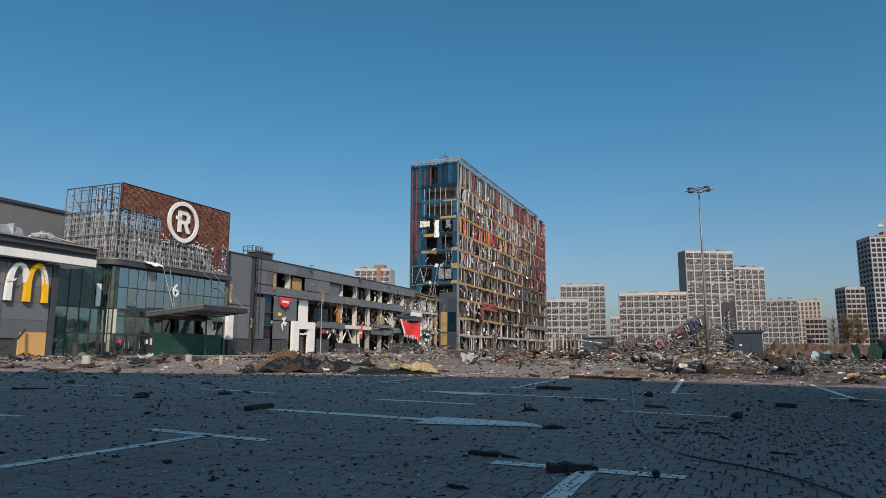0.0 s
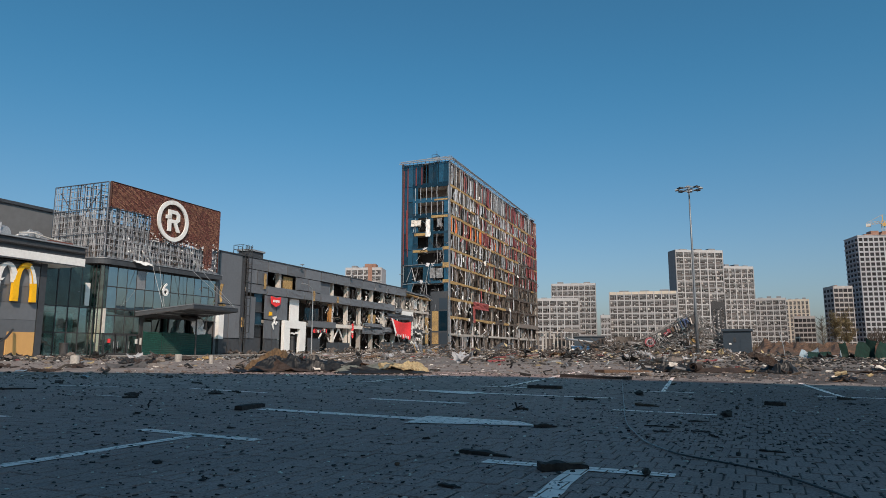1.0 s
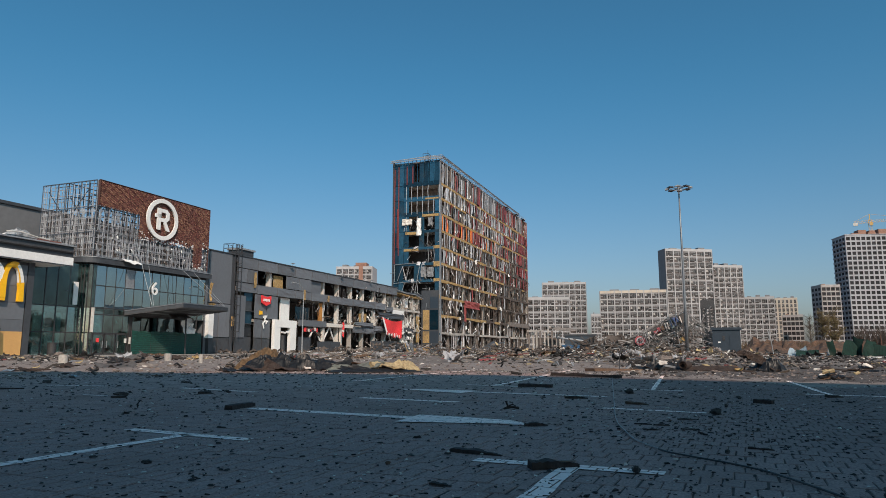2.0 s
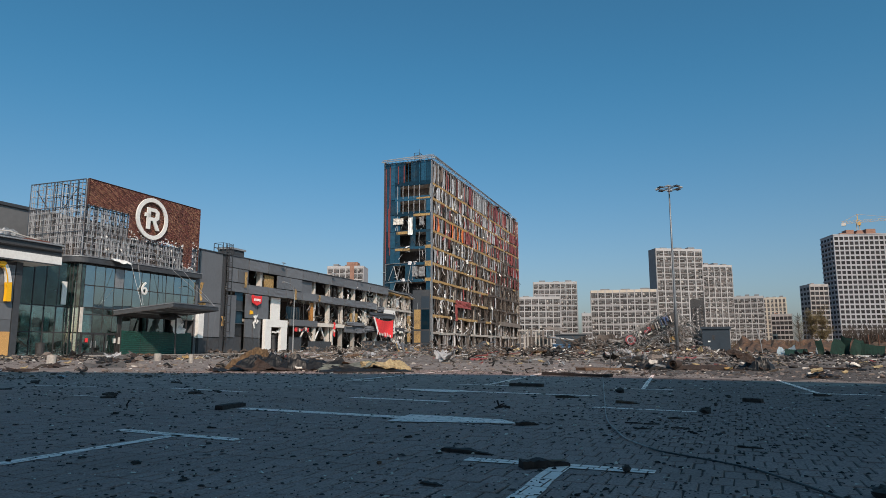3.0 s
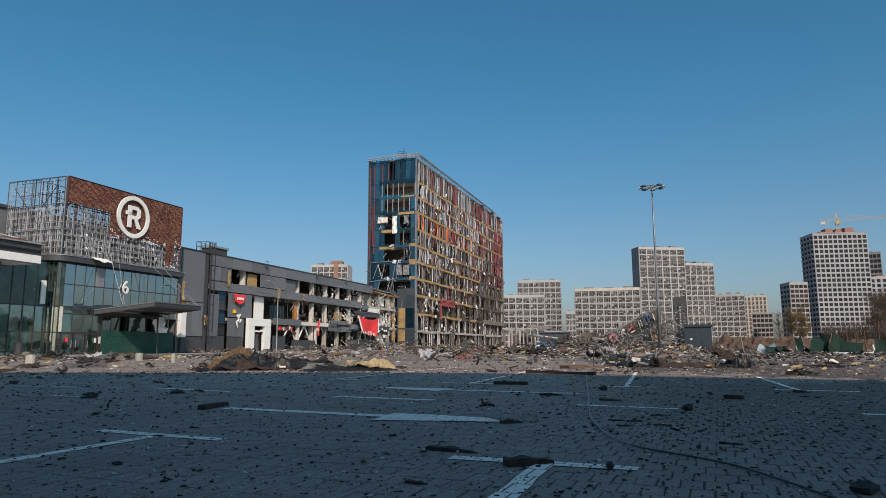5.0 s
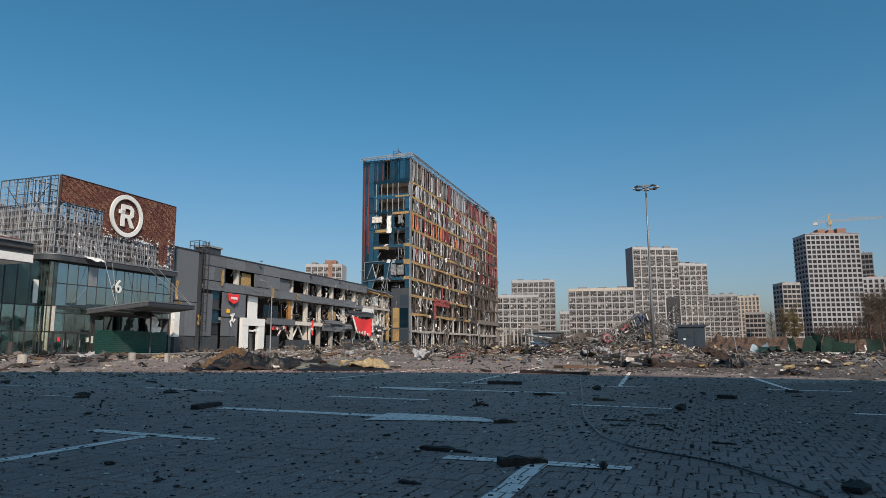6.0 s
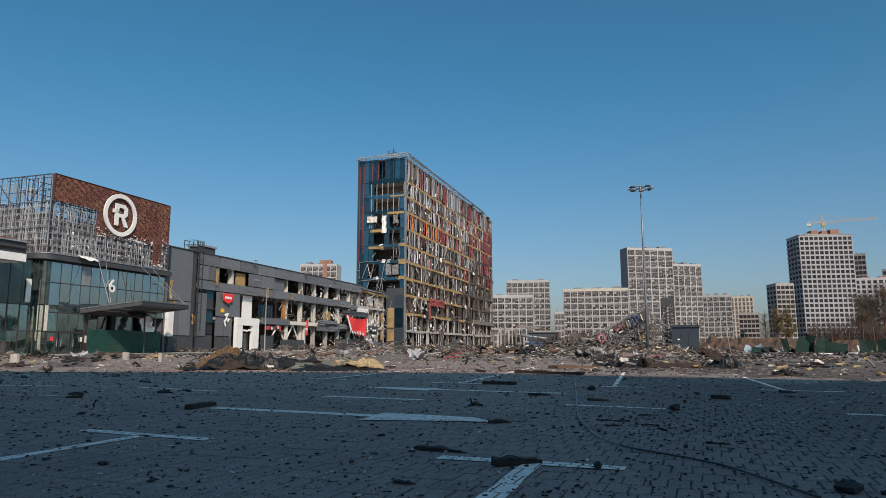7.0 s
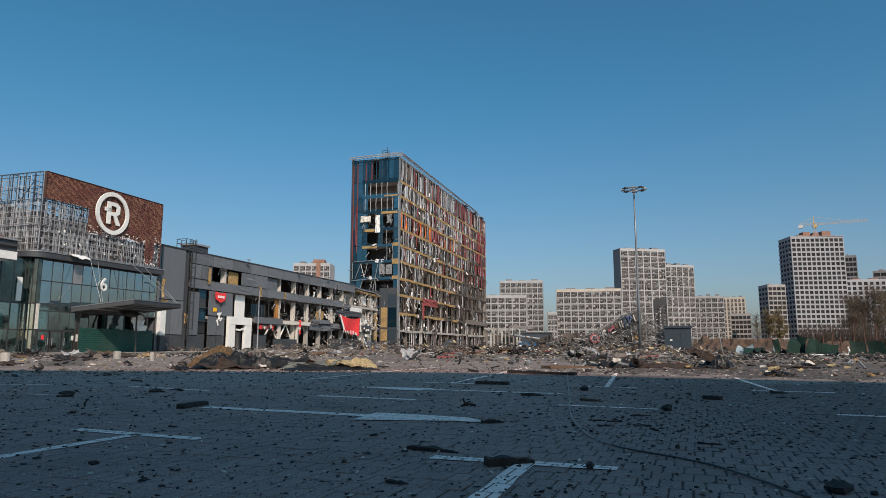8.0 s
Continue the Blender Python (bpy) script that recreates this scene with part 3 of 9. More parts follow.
part("ochre_board", S().box(-1.1, -0.9, 46.6, 49.4, 5.0, 7.4), OCHRE, wing)
for z0, z1 in ((4.6, 8.0), (2.2, 4.2)):
    part("ochre_board", S().box(-0.7, -0.5, 73, 74.4, z0, z1), OCHRE, wing)
# dark box low in the plain wall for the shade of a burst hole, with bent pipes in it
part("burst_hole", S().box(-0.3, -0.2, 1.0, 3.8, 0.15, 2.15), INNER_SHADE, wing)
part("bent_pipe", S().tube([(0.1, 1.4, 0.3), (0.35, 2.2, 1.5), (0.3, 2.9, 1.9), (0.3, 3.5, 1.3), (0.2, 3.4, 0.3)], 0.05, 6), OFFWHITE, wing)
part("bent_pipe", S().tube([(0.1, 1.7, 0.3), (0.5, 2.5, 0.8), (0.3, 3.3, 0.7), (0.2, 3.7, 1.7)], 0.05, 6), OCHRE, wing)
part("bent_pipe", S().tube([(-0.1, 1.2, 1.9), (0.2, 2.0, 1.2), (0.3, 2.6, 0.2)], 0.06, 6), STEEL_DARK, wing)
# ledge that sags across the bays
part("sagging_ledge", S().sheet(pose(0.1, 46.5, 5.2, 0, 70, 2), 0.7, 7.5, rng, 0.22, 5, 14, 0.08).sheet(pose(0.0, 53.5, 4.6, 0, 84, -3), 0.9, 6.0, rng, 0.22, 5, 12, 0.08), CASSETTE, wing, "bent ledge sagging over the openings")
# torn strips of insulation hanging from the edges
for y, z, h in ((13.4, 11.4, 2.2), (26.2, 10.0, 1.6), (8.9, 5.0, 1.3), (33.5, 9.6, 1.0)):
    part("hanging_insulation", S().sheet(pose(0.08, y, z - h / 2, 0, 90, 0), h, 0.5, rng, 0.12, 6, 3, 0.05), OCHRE, wing)
# broken roof edge over the last bays
rails = S()
for k in range(7):
    rails.bar((-0.3 - 0.5 * k, 61.5, 12.4 - 0.05 * k), (-0.2 - 0.45 * k, 75, 11.9 + 0.03 * k), 0.2)
for y in range(62, 75, 2):
    rails.bar((-0.2, y, 12.3), (-4, y, 12.2), 0.14)
part("broken_roof_edge", rails, OCHRE, wing, "stripped roof edge with bare yellow battens")
part("bent_rail", S().tube([(0.15, 61, 12.9), (0.3, 66, 12.5), (0.1, 71, 12.6), (0.2, 75, 12.0)], 0.09), STEEL, wing)
# strewn and hanging wreckage inside the openings
junk_pale, junk_dark, junk_wood = S(), S(), S()
for k in range(640):
    level = rng.choice((0.15, 0.15, 4.95, 4.95, 9.25))
    y = rng.uniform(14, 20) if level > 9 and rng.random() < 0.25 else rng.uniform(25 if level < 9 else 32, 74)
    x = rng.uniform(-6, -0.5)
    a = Vector((x, y, level + rng.uniform(0, 1.0)))
    b = a + Vector((rng.uniform(-1.2, 1.2), rng.uniform(-2.4, 2.4), rng.uniform(-0.5, 1.1)))
    b.x = min(b.x, 0.1)
    target = rng.choice((junk_pale, junk_dark, junk_wood))
    if rng.random() < 0.6:
        target.bar(a, b, rng.uniform(0.03, 0.09))
    else:
        target.sheet(pose(a.x, a.y, level + 0.02, rng.uniform(-50, 50), rng.uniform(-20, 20), rng.uniform(0, 180)), rng.uniform(0.6, 1.9), rng.uniform(0.4, 1.2), rng, 0.3, 3, 3, 0.03)
for k in range(300):        # strips hanging from the slab above
    level = rng.choice((4.5, 8.75, 8.75, 4.5, 12.5))
    y = rng.uniform(38, 74) if rng.random() < 0.8 else rng.uniform(14.5, 18.5) if level > 12 else rng.uniform(25, 36)
    x = rng.uniform(-2.5, -0.3)
    h = rng.uniform(0.5, 2.6)
    rng.choice((junk_pale, junk_pale, junk_dark)).tube([(x, y, level), (x + rng.uniform(-0.3, 0.4), y + rng.uniform(-0.5, 0.5), level - h * 0.5), (x + rng.uniform(-0.5, 0.5), y + rng.uniform(-0.9, 0.9), level - h)], rng.uniform(0.015, 0.05), 4)
white = S()
for k in range(230):
    y = rng.uniform(42, 74.5)
    z = rng.choice((0.2, 4.95, 4.95, 9.25)) + rng.uniform(0, 2.2)
    if rng.random() < 0.8:
        white.sheet(pose(rng.uniform(-2.6, -0.6), y, z, rng.uniform(-80, 80), rng.uniform(30, 90), rng.uniform(0, 180)), rng.uniform(0.25, 0.8), rng.uniform(0.15, 0.5), rng, 0.25, 4, 3, 0.03)
    else:
        white.tube([(rng.uniform(-1.5, 0.2), y, z), (rng.uniform(-1.0, 0.4), y + rng.uniform(-0.8, 0.8), z + rng.uniform(-1.2, 1.2))], rng.uniform(0.015, 0.04), 4)
for k in range(26):
    white.sheet(pose(rng.uniform(-0.6, 0.5), rng.uniform(62.5, 70), rng.uniform(2.0, 6.5), rng.uniform(-80, 80), rng.uniform(30, 90), rng.uniform(0, 180)), rng.uniform(0.2, 0.7), rng.uniform(0.2, 0.5), rng, 0.3, 4, 3, 0.03)
part("white_wreckage", white, WHITE, wing, kind="stuff")
part("wreckage_pale", junk_pale, STRIP_PALE, wing, kind="stuff")
part("wreckage_dark", junk_dark, STEEL_DARK, wing, kind="stuff")
part("wreckage_wood", junk_wood, WOOD, wing, kind="stuff")
# torn sheets and loose frames in the mouths of the openings
ragged, framed = S(), S()
for k in range(85):
    level = rng.choice((0.2, 4.95, 4.95, 9.25))
    y = rng.uniform(25, 74) if level < 9 else rng.uniform(33, 74)
    z = level + rng.choice((0.1, 0.3, 0.9, 2.2, 2.9))
    ragged.rag(pose(rng.uniform(-1.8, -0.1), y, z, rng.uniform(-70, 70), rng.uniform(20, 100), rng.uniform(0, 180)), rng.uniform(0.4, 1.5), rng.uniform(0.2, 0.8), rng, 0.5, 0.12, 6, 5, 0.02)
for k in range(45):
    level = rng.choice((4.95, 4.95, 9.25))
    y = rng.uniform(25, 74) if level < 9 else rng.uniform(33, 74)
    h = rng.uniform(1.2, 2.9)
    framed.bar((-0.3, y, level), (-0.3 + rng.uniform(-0.3, 0.5), y + rng.gauss(0, 0.25), level + h), rng.choice((0.05, 0.07, 0.1)))
part("torn_sheet", ragged, STRIP_SOOT, wing, kind="stuff")
part("window_barwork", framed, STEEL_DARK, wing, kind="stuff")
# white braces in the ground-floor bays
for y in (28.6, 33.2, 56.0, 60.9):
    part("brace", S().bar((-0.5, y, 2.1), (-0.5, y + 1.8, 4.4), 0.18), WHITE, wing)
    part("brace", S().bar((-0.5, y + 1.9, 4.4), (-0.5, y + 3.5, 2.1), 0.18), WHITE, wing)
part("white_lintel", S().box(-0.3, 0.14, 33.2, 42.3, 4.4, 5.0), OFFWHITE, wing)
part("white_post", S().box(-0.5, -0.1, 32.3, 32.9, 1.9, 4.4), OFFWHITE, wing)
part("white_post", S().box(-0.5, -0.1, 38.4, 38.8, 0.2, 4.4), OFFWHITE, wing)
# band over the shop fronts
part("shop_band", S().box(-0.1, 0.2, 25.0, 33.0, 4.3, 5.25), CASSETTE, wing)

# white portal
portal = thing("shop_portal", mall(-57.6, 82.4), "white square portal around a dark shop entrance", "portal")
part("pier", S().box(-0.5, 0.0, -0.3, 1.2, 0.12, 3.9), WHITE, portal)
part("pier", S().box(-0.5, 0.0, 3.75, 5.35, 0.12, 3.9), WHITE, portal)
part("lintel", S().box(-0.5, 0.04, -0.3, 5.35, 3.9, 5.0), WHITE, portal)
part("door_leaf", S().box(-0.9, -0.8, 1.4, 2.5, 0.12, 2.8).box(-0.9, -0.8, 2.6, 3.8, 0.12, 2.8), DARK_GLASS, portal)
part("sign_bar", S().box(-0.2, -0.1, 1.6, 2.2, 3.05, 3.3).box(-0.2, -0.1, 2.3, 2.7, 3.0, 3.25).box(-0.2, -0.1, 2.85, 3.5, 3.1, 3.4), WHITE, portal)

# red shield sign with bars for its lettering
shield = thing("shield_sign", mall(-57.75, 79.9, 7.6) @ Matrix.Diagonal((1, 0.78, 0.74, 1)), "small red shield-shaped sign with white lettering bars", "sign")
M_OUT = pose(0, 0, 0, 0, 0, 90)
part("board", S().prism([(-1.5, 0.6), (-1.4, 0.95), (-0.4, 0.75), (0.5, 0.75), (1.4, 0.95), (1.5, 0.6), (1.3, -0.5), (0, -1.05), (-1.3, -0.5)], -0.15, M_OUT), RED_CLOTH, shield)
for k in range(5):
    part("lettering_bar", S().box(0.15, 0.2, -0.95 + 0.4 * k, -0.68 + 0.4 * k, -0.2 + 0.05 * (k % 2), 0.28), WHITE, shield)
torn = thing("torn_sign", mall(-57.95, 79.7, 4.7) @ Matrix.Diagonal((1, 0.62, 0.64, 1)), "torn white and yellow advertising sheet hanging on the wall", "sign")
sheet_mark = random.Random(14)
for y, z, ly, lz, a in ((0.6, 1.0, 1.7, 0.5, 12), (0.5, 0.2, 0.8, 1.3, -14), (0.0, -1.0, 0.6, 1.4, 18), (1.2, -0.3, 0.5, 0.9, -30)):
    part("white_sheet", S().rag(pose(0.06, y, z, a, 0, 0) @ pose(0, 0, 0, 0, 90, 0), lz, ly, sheet_mark, 0.12, 0.06, 10, 8, 0.02), WHITE, torn)
part("yellow_sheet", S().prism([(-1.6, 1.3), (-1.5, 2.2), (-0.4, 2.1), (-0.3, 1.4)], -0.05, M_OUT), YELLOW, torn)
pinkish = thing("shop_sign", mall(-57.6, 91.4, 3.7), "crumpled red and black shop sign", "sign")
part("board", S().rag(pose(0.1, 0, 0, 0, 90, 0), 0.5, 4.2, sheet_mark, 0.1, 0.1, 5, 14, 0.06), CASSETTE_DARK, pinkish)
for k in range(7):
    part("lettering_bar", S().rag(pose(0.3, -1.8 + 0.6 * k, 0.05 + sheet_mark.uniform(-0.15, 0.15), 0, 90, 0), sheet_mark.uniform(0.3, 0.6), sheet_mark.uniform(0.25, 0.5), sheet_mark, 0.2, 0.05, 5, 5, 0.03), (RED_CLOTH, RED_PANEL, OFFWHITE)[k % 3], pinkish)
flag = thing("small_banner", mall(-57.5, 101.8, 3.6), "small torn red and white banner", "banner")
for dz, lz, mat in ((1.0, 1.2, RED_CLOTH), (0.1, 0.7, OFFWHITE), (-0.4, 0.8, RED_CLOTH)):
    part("cloth", S().rag(pose(0.15, 0.1 * dz, dz, 10 * dz, 90, 0), lz, 0.6, sheet_mark, 0.25, 0.08, 8, 6, 0.02), mat, flag)

# big red banner, torn along its lower edge
banner = thing("torn_banner", mall(-57.4, 119.4, 5.0), "large torn red banner with white lettering bars hanging askew", "banner")
cloth = S()
top_l, top_r, low_l, low_r = (-2.8, 1.9), (7.3, 1.6), (-0.4, -1.2), (6.4, -1.8)
n = 14
vs, fs = [], []
for i in range(n + 1):
    a = i / n
    for j in range(7):
        b = j / 6
        tail = rng.uniform(-0.5, 0.3) if j == 6 else 0
        y = (top_l[0] * (1 - a) + top_r[0] * a) * (1 - b) + (low_l[0] * (1 - a) + low_r[0] * a) * b
        z = (top_l[1] * (1 - a) + top_r[1] * a - 0.5 * math.sin(math.pi * a)) * (1 - b) + (low_l[1] * (1 - a) + low_r[1] * a) * b + tail
        vs.append((0.15 + 0.2 * math.sin(5 * a + 2 * b), y, z))
fs = [(i * 7 + j, i * 7 + j + 1, (i + 1) * 7 + j + 1, (i + 1) * 7 + j) for i in range(n) for j in range(6)]
cloth.add(vs, fs).add([(x - 0.03, y, z) for x, y, z in vs], [f[::-1] for f in fs])
part("cloth", cloth, RED_CLOTH, banner)
bars = S()
for k in range(9):
    y = -1.2 + 0.75 * k
    bars.box(0.4, 0.44, y, y + rng.uniform(0.15, 0.4), -1.5 - 0.06 * k, -1.1 - 0.06 * k + rng.uniform(0, 0.5))
part("lettering_bar", bars, WHITE, banner)
part("white_edge", S().box(0.36, 0.4, 6.7, 7.1, -1.2, 1.5), WHITE, banner)
part("white_edge", S().prism([(-3.0, 1.9), (-2.4, 1.8), (-0.6, -0.9), (-1.1, -1.2)], -0.04, pose(0.4, 0, 0, 0, 0, 90)), WHITE, banner)
part("dark_panel", S().sheet(pose(-0.3, 2.5, 2.3, 0, 86, 0), 1.0, 12, rng, 0.2, 4, 8, 0.05), CASSETTE_DARK, banner)

# roof ladder cage, roof hatch
ladder = thing("roof_ladder", mall(-57.7, 73.1), "dark steel wall ladder with a safety cage above the roof", "ladder")
for y in (-0.35, 0.35):
    part("rail", S().bar((0, y, 1.5), (0, y, 14.8), 0.06), STEEL_DARK, ladder)
rungs = S()
for k in range(40):
    rungs.bar((0, -0.35, 1.8 + 0.32 * k), (0, 0.35, 1.8 + 0.32 * k), 0.06)
part("rungs", rungs, STEEL_DARK, ladder)
cage = S()
for k in range(11):
    z = 3 + 1.15 * k
    cage.tube([(0, -0.4, z), (0.5, -0.45, z), (0.75, 0, z), (0.5, 0.45, z), (0, 0.4, z)], 0.02, 4)
for y, x in ((-0.45, 0.5), (0, 0.75), (0.45, 0.5)):
    cage.bar((x, y, 3), (x, y, 14.8), 0.035)
part("cage", cage, STEEL_DARK, ladder)
guard = thing("roof_guard", mall(-58.2, 73.6, 13.0), "steel guard rail on the mall roof", "railing")
gr = S()
for y in (-0.9, 0, 0.9):
    gr.bar((0, y, 0), (0, y, 1.9), 0.07).bar((-1.5, y, 0), (-1.5, y, 1.9), 0.07)
for z in (0.7, 1.3, 1.9):
    gr.bar((0, -0.9, z), (0, 0.9, z), 0.05).bar((-1.5, -0.9, z), (-1.5, 0.9, z), 0.05).bar((0, -0.9, z), (-1.5, -0.9, z), 0.05)
part("rails", gr, STEEL_DARK, guard)
hatch = thing("roof_unit", mall(-59.6, 77.6, 13.0), "dark boxy ventilation unit on the mall roof", "roof unit")
part("housing", S().box(-2, 0, -1.5, 1.5, 0, 1.6), CASSETTE_DARK, hatch)
part("cover", S().box(-2.2, 0.2, -1.7, 1.7, 1.6, 1.85), STEEL, hatch)
for y in (86.5, 102, 113):
    v = thing("roof_lamp", mall(-57.9, y, 13.35) @ Matrix.Diagonal((0.6, 0.6, 0.6, 1)), "small floodlight arm on the roof edge", "lamp", "lamps on the roof edge")
    part("arm", S().tube([(0, 0, 0), (0.2, 0, 0.5), (0.9, -0.6, 0.55)], 0.06), STEEL, v)
    part("lamp_head", S().box(0.6, 1.2, -1.6, -0.5, 0.48, 0.62), STEEL, v)

# ---- entrance pavilion, glazed ----
ent = thing("entrance_pavilion", mall(-55, 48), "two-storey glazed mall entrance with teal glass and a rounded corner", "building")
ROWS = ((0.15, 2.2), (2.3, 4.0), (4.1, 4.65), (4.75, 6.85), (6.95, 8.85))
COLS, RC = 13, 0.9
wcol = 15.6 / COLS
for i in range(COLS):
    for j, (z0, z1) in enumerate(ROWS):
        if j == 0 and (i < 4 or i > 10) or (i, j) in ((6, 1), (9, 1), (10, 2), (11, 1), (12, 1)):
            continue
        a = rng.gauss(0, 0.55)
        mat = UPPER_PANE if j > 2 else PALE_PANE if j == 2 and i < 5 else LOWER_PANE
        part("glass_pane", S().box(-0.02, 0.02, -wcol / 2 + 0.03, wcol / 2 - 0.03, -(z1 - z0) / 2, (z1 - z0) / 2), mat, ent, at=pose(0, (i + 0.5) * wcol + 0.4, (z0 + z1) / 2, 0, a, rng.gauss(0, 0.4)))
part("blind_panel", S().box(-0.03, 0.05, 3 * wcol + 0.46, 4 * wcol + 0.34, 6.95, 8.85), STEEL, ent, "grey board in place of a pane")
for i in range(COLS + 1):
    part("mullion", S().box(-0.14, 0.05, i * wcol + 0.375, i * wcol + 0.425, 0.12, 9.1), STEEL_DARK, ent)
for z in (0.12, 2.25, 4.05, 4.7, 6.9, 8.95):
    part("transom", S().box(-0.14, 0.04, 0.4, 16, z - 0.04, z + 0.04), STEEL_DARK, ent)


def rounded(r, out, ends):
    """The plan of the corner: along the front, round the bend and back."""
    pts = [(out, ends[0])]
    for k in range(9):
        a = math.pi / 2 * k / 8
        pts.append((-RC + (RC + out) * math.cos(a), -(RC + out) * math.sin(a) + 0.4))
    return pts + [(ends[1], -RC - out + 0.4)]


plan = rounded(RC, 0.55, (16.4, -9.0)) + [(-9.0, 16.4)]
nn = len(plan)
part("roof", S().add([(x, y, z) for z in (9.05, 9.6) for x, y in plan], [tuple(range(nn)), tuple(range(2 * nn - 1, nn - 1, -1))] + [(i, i + nn, (i + 1) % nn + nn, (i + 1) % nn) for i in range(nn)]), CASSETTE_DARK, ent)
part("roof_trim", S().tube([(x + 0.03, y, 9.62) for x, y in rounded(RC, 0.55, (16.4, -4.0))], 0.05, 5), STEEL, ent)
part("floor", S().box(-9, -0.15, -7.4, 16, 0.0, 0.13), CONCRETE, ent)
part("mezzanine", S().box(-9, -2.4, -7.4, 16, 4.5, 4.9), CONCRETE_DARK, ent)
part("inner_wall", S().box(-9, -8.8, -7.4, 16.2, 0.1, 9.1), INNER_SHADE, ent)
part("end_wall", S().box(-8.8, 0.0, 16.05, 16.5, 0.1, 9.1), CASSETTE, ent)
for y in (6.6, 11.4):
    part("inner_column", S().tube([(-2.9, y, 0.1), (-2.9, y, 9.0)], 0.28, 12), INNER_PALE, ent)
for y0, y1, z1 in ((2.5, 3.4, 3.4), (5.2, 7.4, 4.2), (8.6, 9.6, 3.8), (12.2, 14.0, 4.3)):
    part("inner_panel", S().box(-2.6, -2.45, y0, y1, 0.13, z1), INNER_PALE, ent)
for y0, y1, z1 in ((-4.6, -3.5, 4.1), (-3.3, -2.5, 2.7), (-2.2, -1.75, 4.1)):
    part("inner_panel", S().box(-1.75, -1.6, y0, y1, 0.13, z1), PALE_BOARD, ent)
inside = S()
for k in range(70):
    y, z = rng.uniform(-6, 15.5), rng.choice((0.15, 0.15, 4.9)) + rng.uniform(0, 1.2)
    inside.sheet(pose(rng.uniform(-6, -1.0), y, z, rng.uniform(-80, 80), rng.uniform(0, 90), rng.uniform(0, 180)), rng.uniform(0.3, 1.2), rng.uniform(0.2, 0.8), rng, 0.3, 4, 4, 0.03)
part("inner_wreckage", inside, STRIP_PALE, ent, kind="stuff")
part("white_pillar", S().box(-0.1, 0.5, 16.3, 17.2, 2.0, 5.3), WHITE, ent)
part("pillar_foot", S().box(0.0, 0.45, 16.5, 17.1, 0.1, 2.0), CASSETTE_DARK, ent)
for k, (y, z, h, w) in enumerate(((16.5, 7.5, 2.2, 0.28), (16.9, 5.9, 0.5, 1.3), (16.7, 8.5, 0.3, 0.7))):
    part("torn_insulation", S().rag(pose(0.35, y, z, 0, 90, 6 * k), h, w, rng, 0.2, 0.08, 10, 6, 0.05), OCHRE, ent, "torn ochre insulation at the glazing's edge")
# the bend and the glazed return beside the restaurant
bend = rounded(RC, 0.0, (0.4, -RC))[1:-1]
flat = [(-RC, -RC + 0.4 - 1.25 * k) for k in range(6)]
for run, name in ((bend[::2], "bend"), (flat, "return")):
    for (xa, ya), (xb, yb) in zip(run, run[1:]):
        a, b = Vector((xa, ya, 0)), Vector((xb, yb, 0))
        turn = math.degrees(math.atan2(b.y - a.y, b.x - a.x)) + 90
        ln = (b - a).length
        for z0, z1 in ((0.15, 2.2), (2.3, 4.65), (4.75, 8.9)):
            mat = SIDE_PANE if z0 > 4 else RETURN_PANE
            part("glass_pane", S().box(-0.02, 0.02, -ln / 2 + 0.03, ln / 2 - 0.03, z0, z1), mat, ent, at=pose((xa + xb) / 2, (ya + yb) / 2, 0, 0, rng.gauss(0, 0.3), turn + rng.gauss(0, 0.4)))
        part("mullion", S().box(xb - 0.05, xb + 0.05, yb - 0.04, yb + 0.04, 0.1, 9.05), STEEL_DARK, ent)
for z in (2.25, 4.7):
    part("transom", S().box(-RC - 0.06, -RC + 0.05, -7.0, -RC + 0.4, z - 0.05, z + 0.05), STEEL_DARK, ent)
part("soffit", S().box(-9, -RC - 0.1, -7.4, -RC + 0.3, 4.75, 4.95), CASSETTE_DARK, ent)
part("white_jamb", S().box(-RC + 0.06, -RC + 0.16, -1.35, -0.85, 4.9, 7.1), WHITE, ent)
part("white_jamb", S().box(0.05, 0.12, 0.1, 0.42, 2.3, 4.7), OFFWHITE, ent)
# doors
for k, y in enumerate((0.5, 1.9, 3.3)):
    d = part("door", S().box(0.02, 0.07, y, y + 0.08, 0.13, 2.2).box(0.02, 0.07, y + 1.2, y + 1.28, 0.13, 2.2).box(0.02, 0.07, y + 0.08, y + 1.2, 0.13, 0.32).box(0.02, 0.07, y + 0.08, y + 1.2, 2.08, 2.2), STEEL_DARK, ent)
    part("pane", S().box(0.03, 0.05, y + 0.08, y + 1.2, 0.32, 2.08), LOWER_PANE, d)
    part("handle", S().bar((0.14, y + (1.1 if k == 0 else 0.2), 0.8), (0.14, y + (1.1 if k == 0 else 0.2), 1.5), 0.05), STEEL, d)
part("dark_pier", S().box(-0.3, 0.12, 4.75, 5.2, 0.13, 4.0), STEEL_DARK, ent)
part("notice", S().box(0.12, 0.15, 4.3, 4.55, 1.3, 1.75), WHITE, ent)
part("notice", S().box(0.12, 0.15, 4.85, 5.15, 1.2, 1.9), WHITE, ent)
part("notice", S().box(0.1, 0.13, 0.9, 1.2, 1.35, 1.75), RED_CLOTH, ent)
part("torn_flashing", S().sheet(pose(0.75, 4.0, 9.5, 0, 35, 8), 0.7, 2.4, rng, 0.15, 3, 6, 0.03), WHITE, ent)
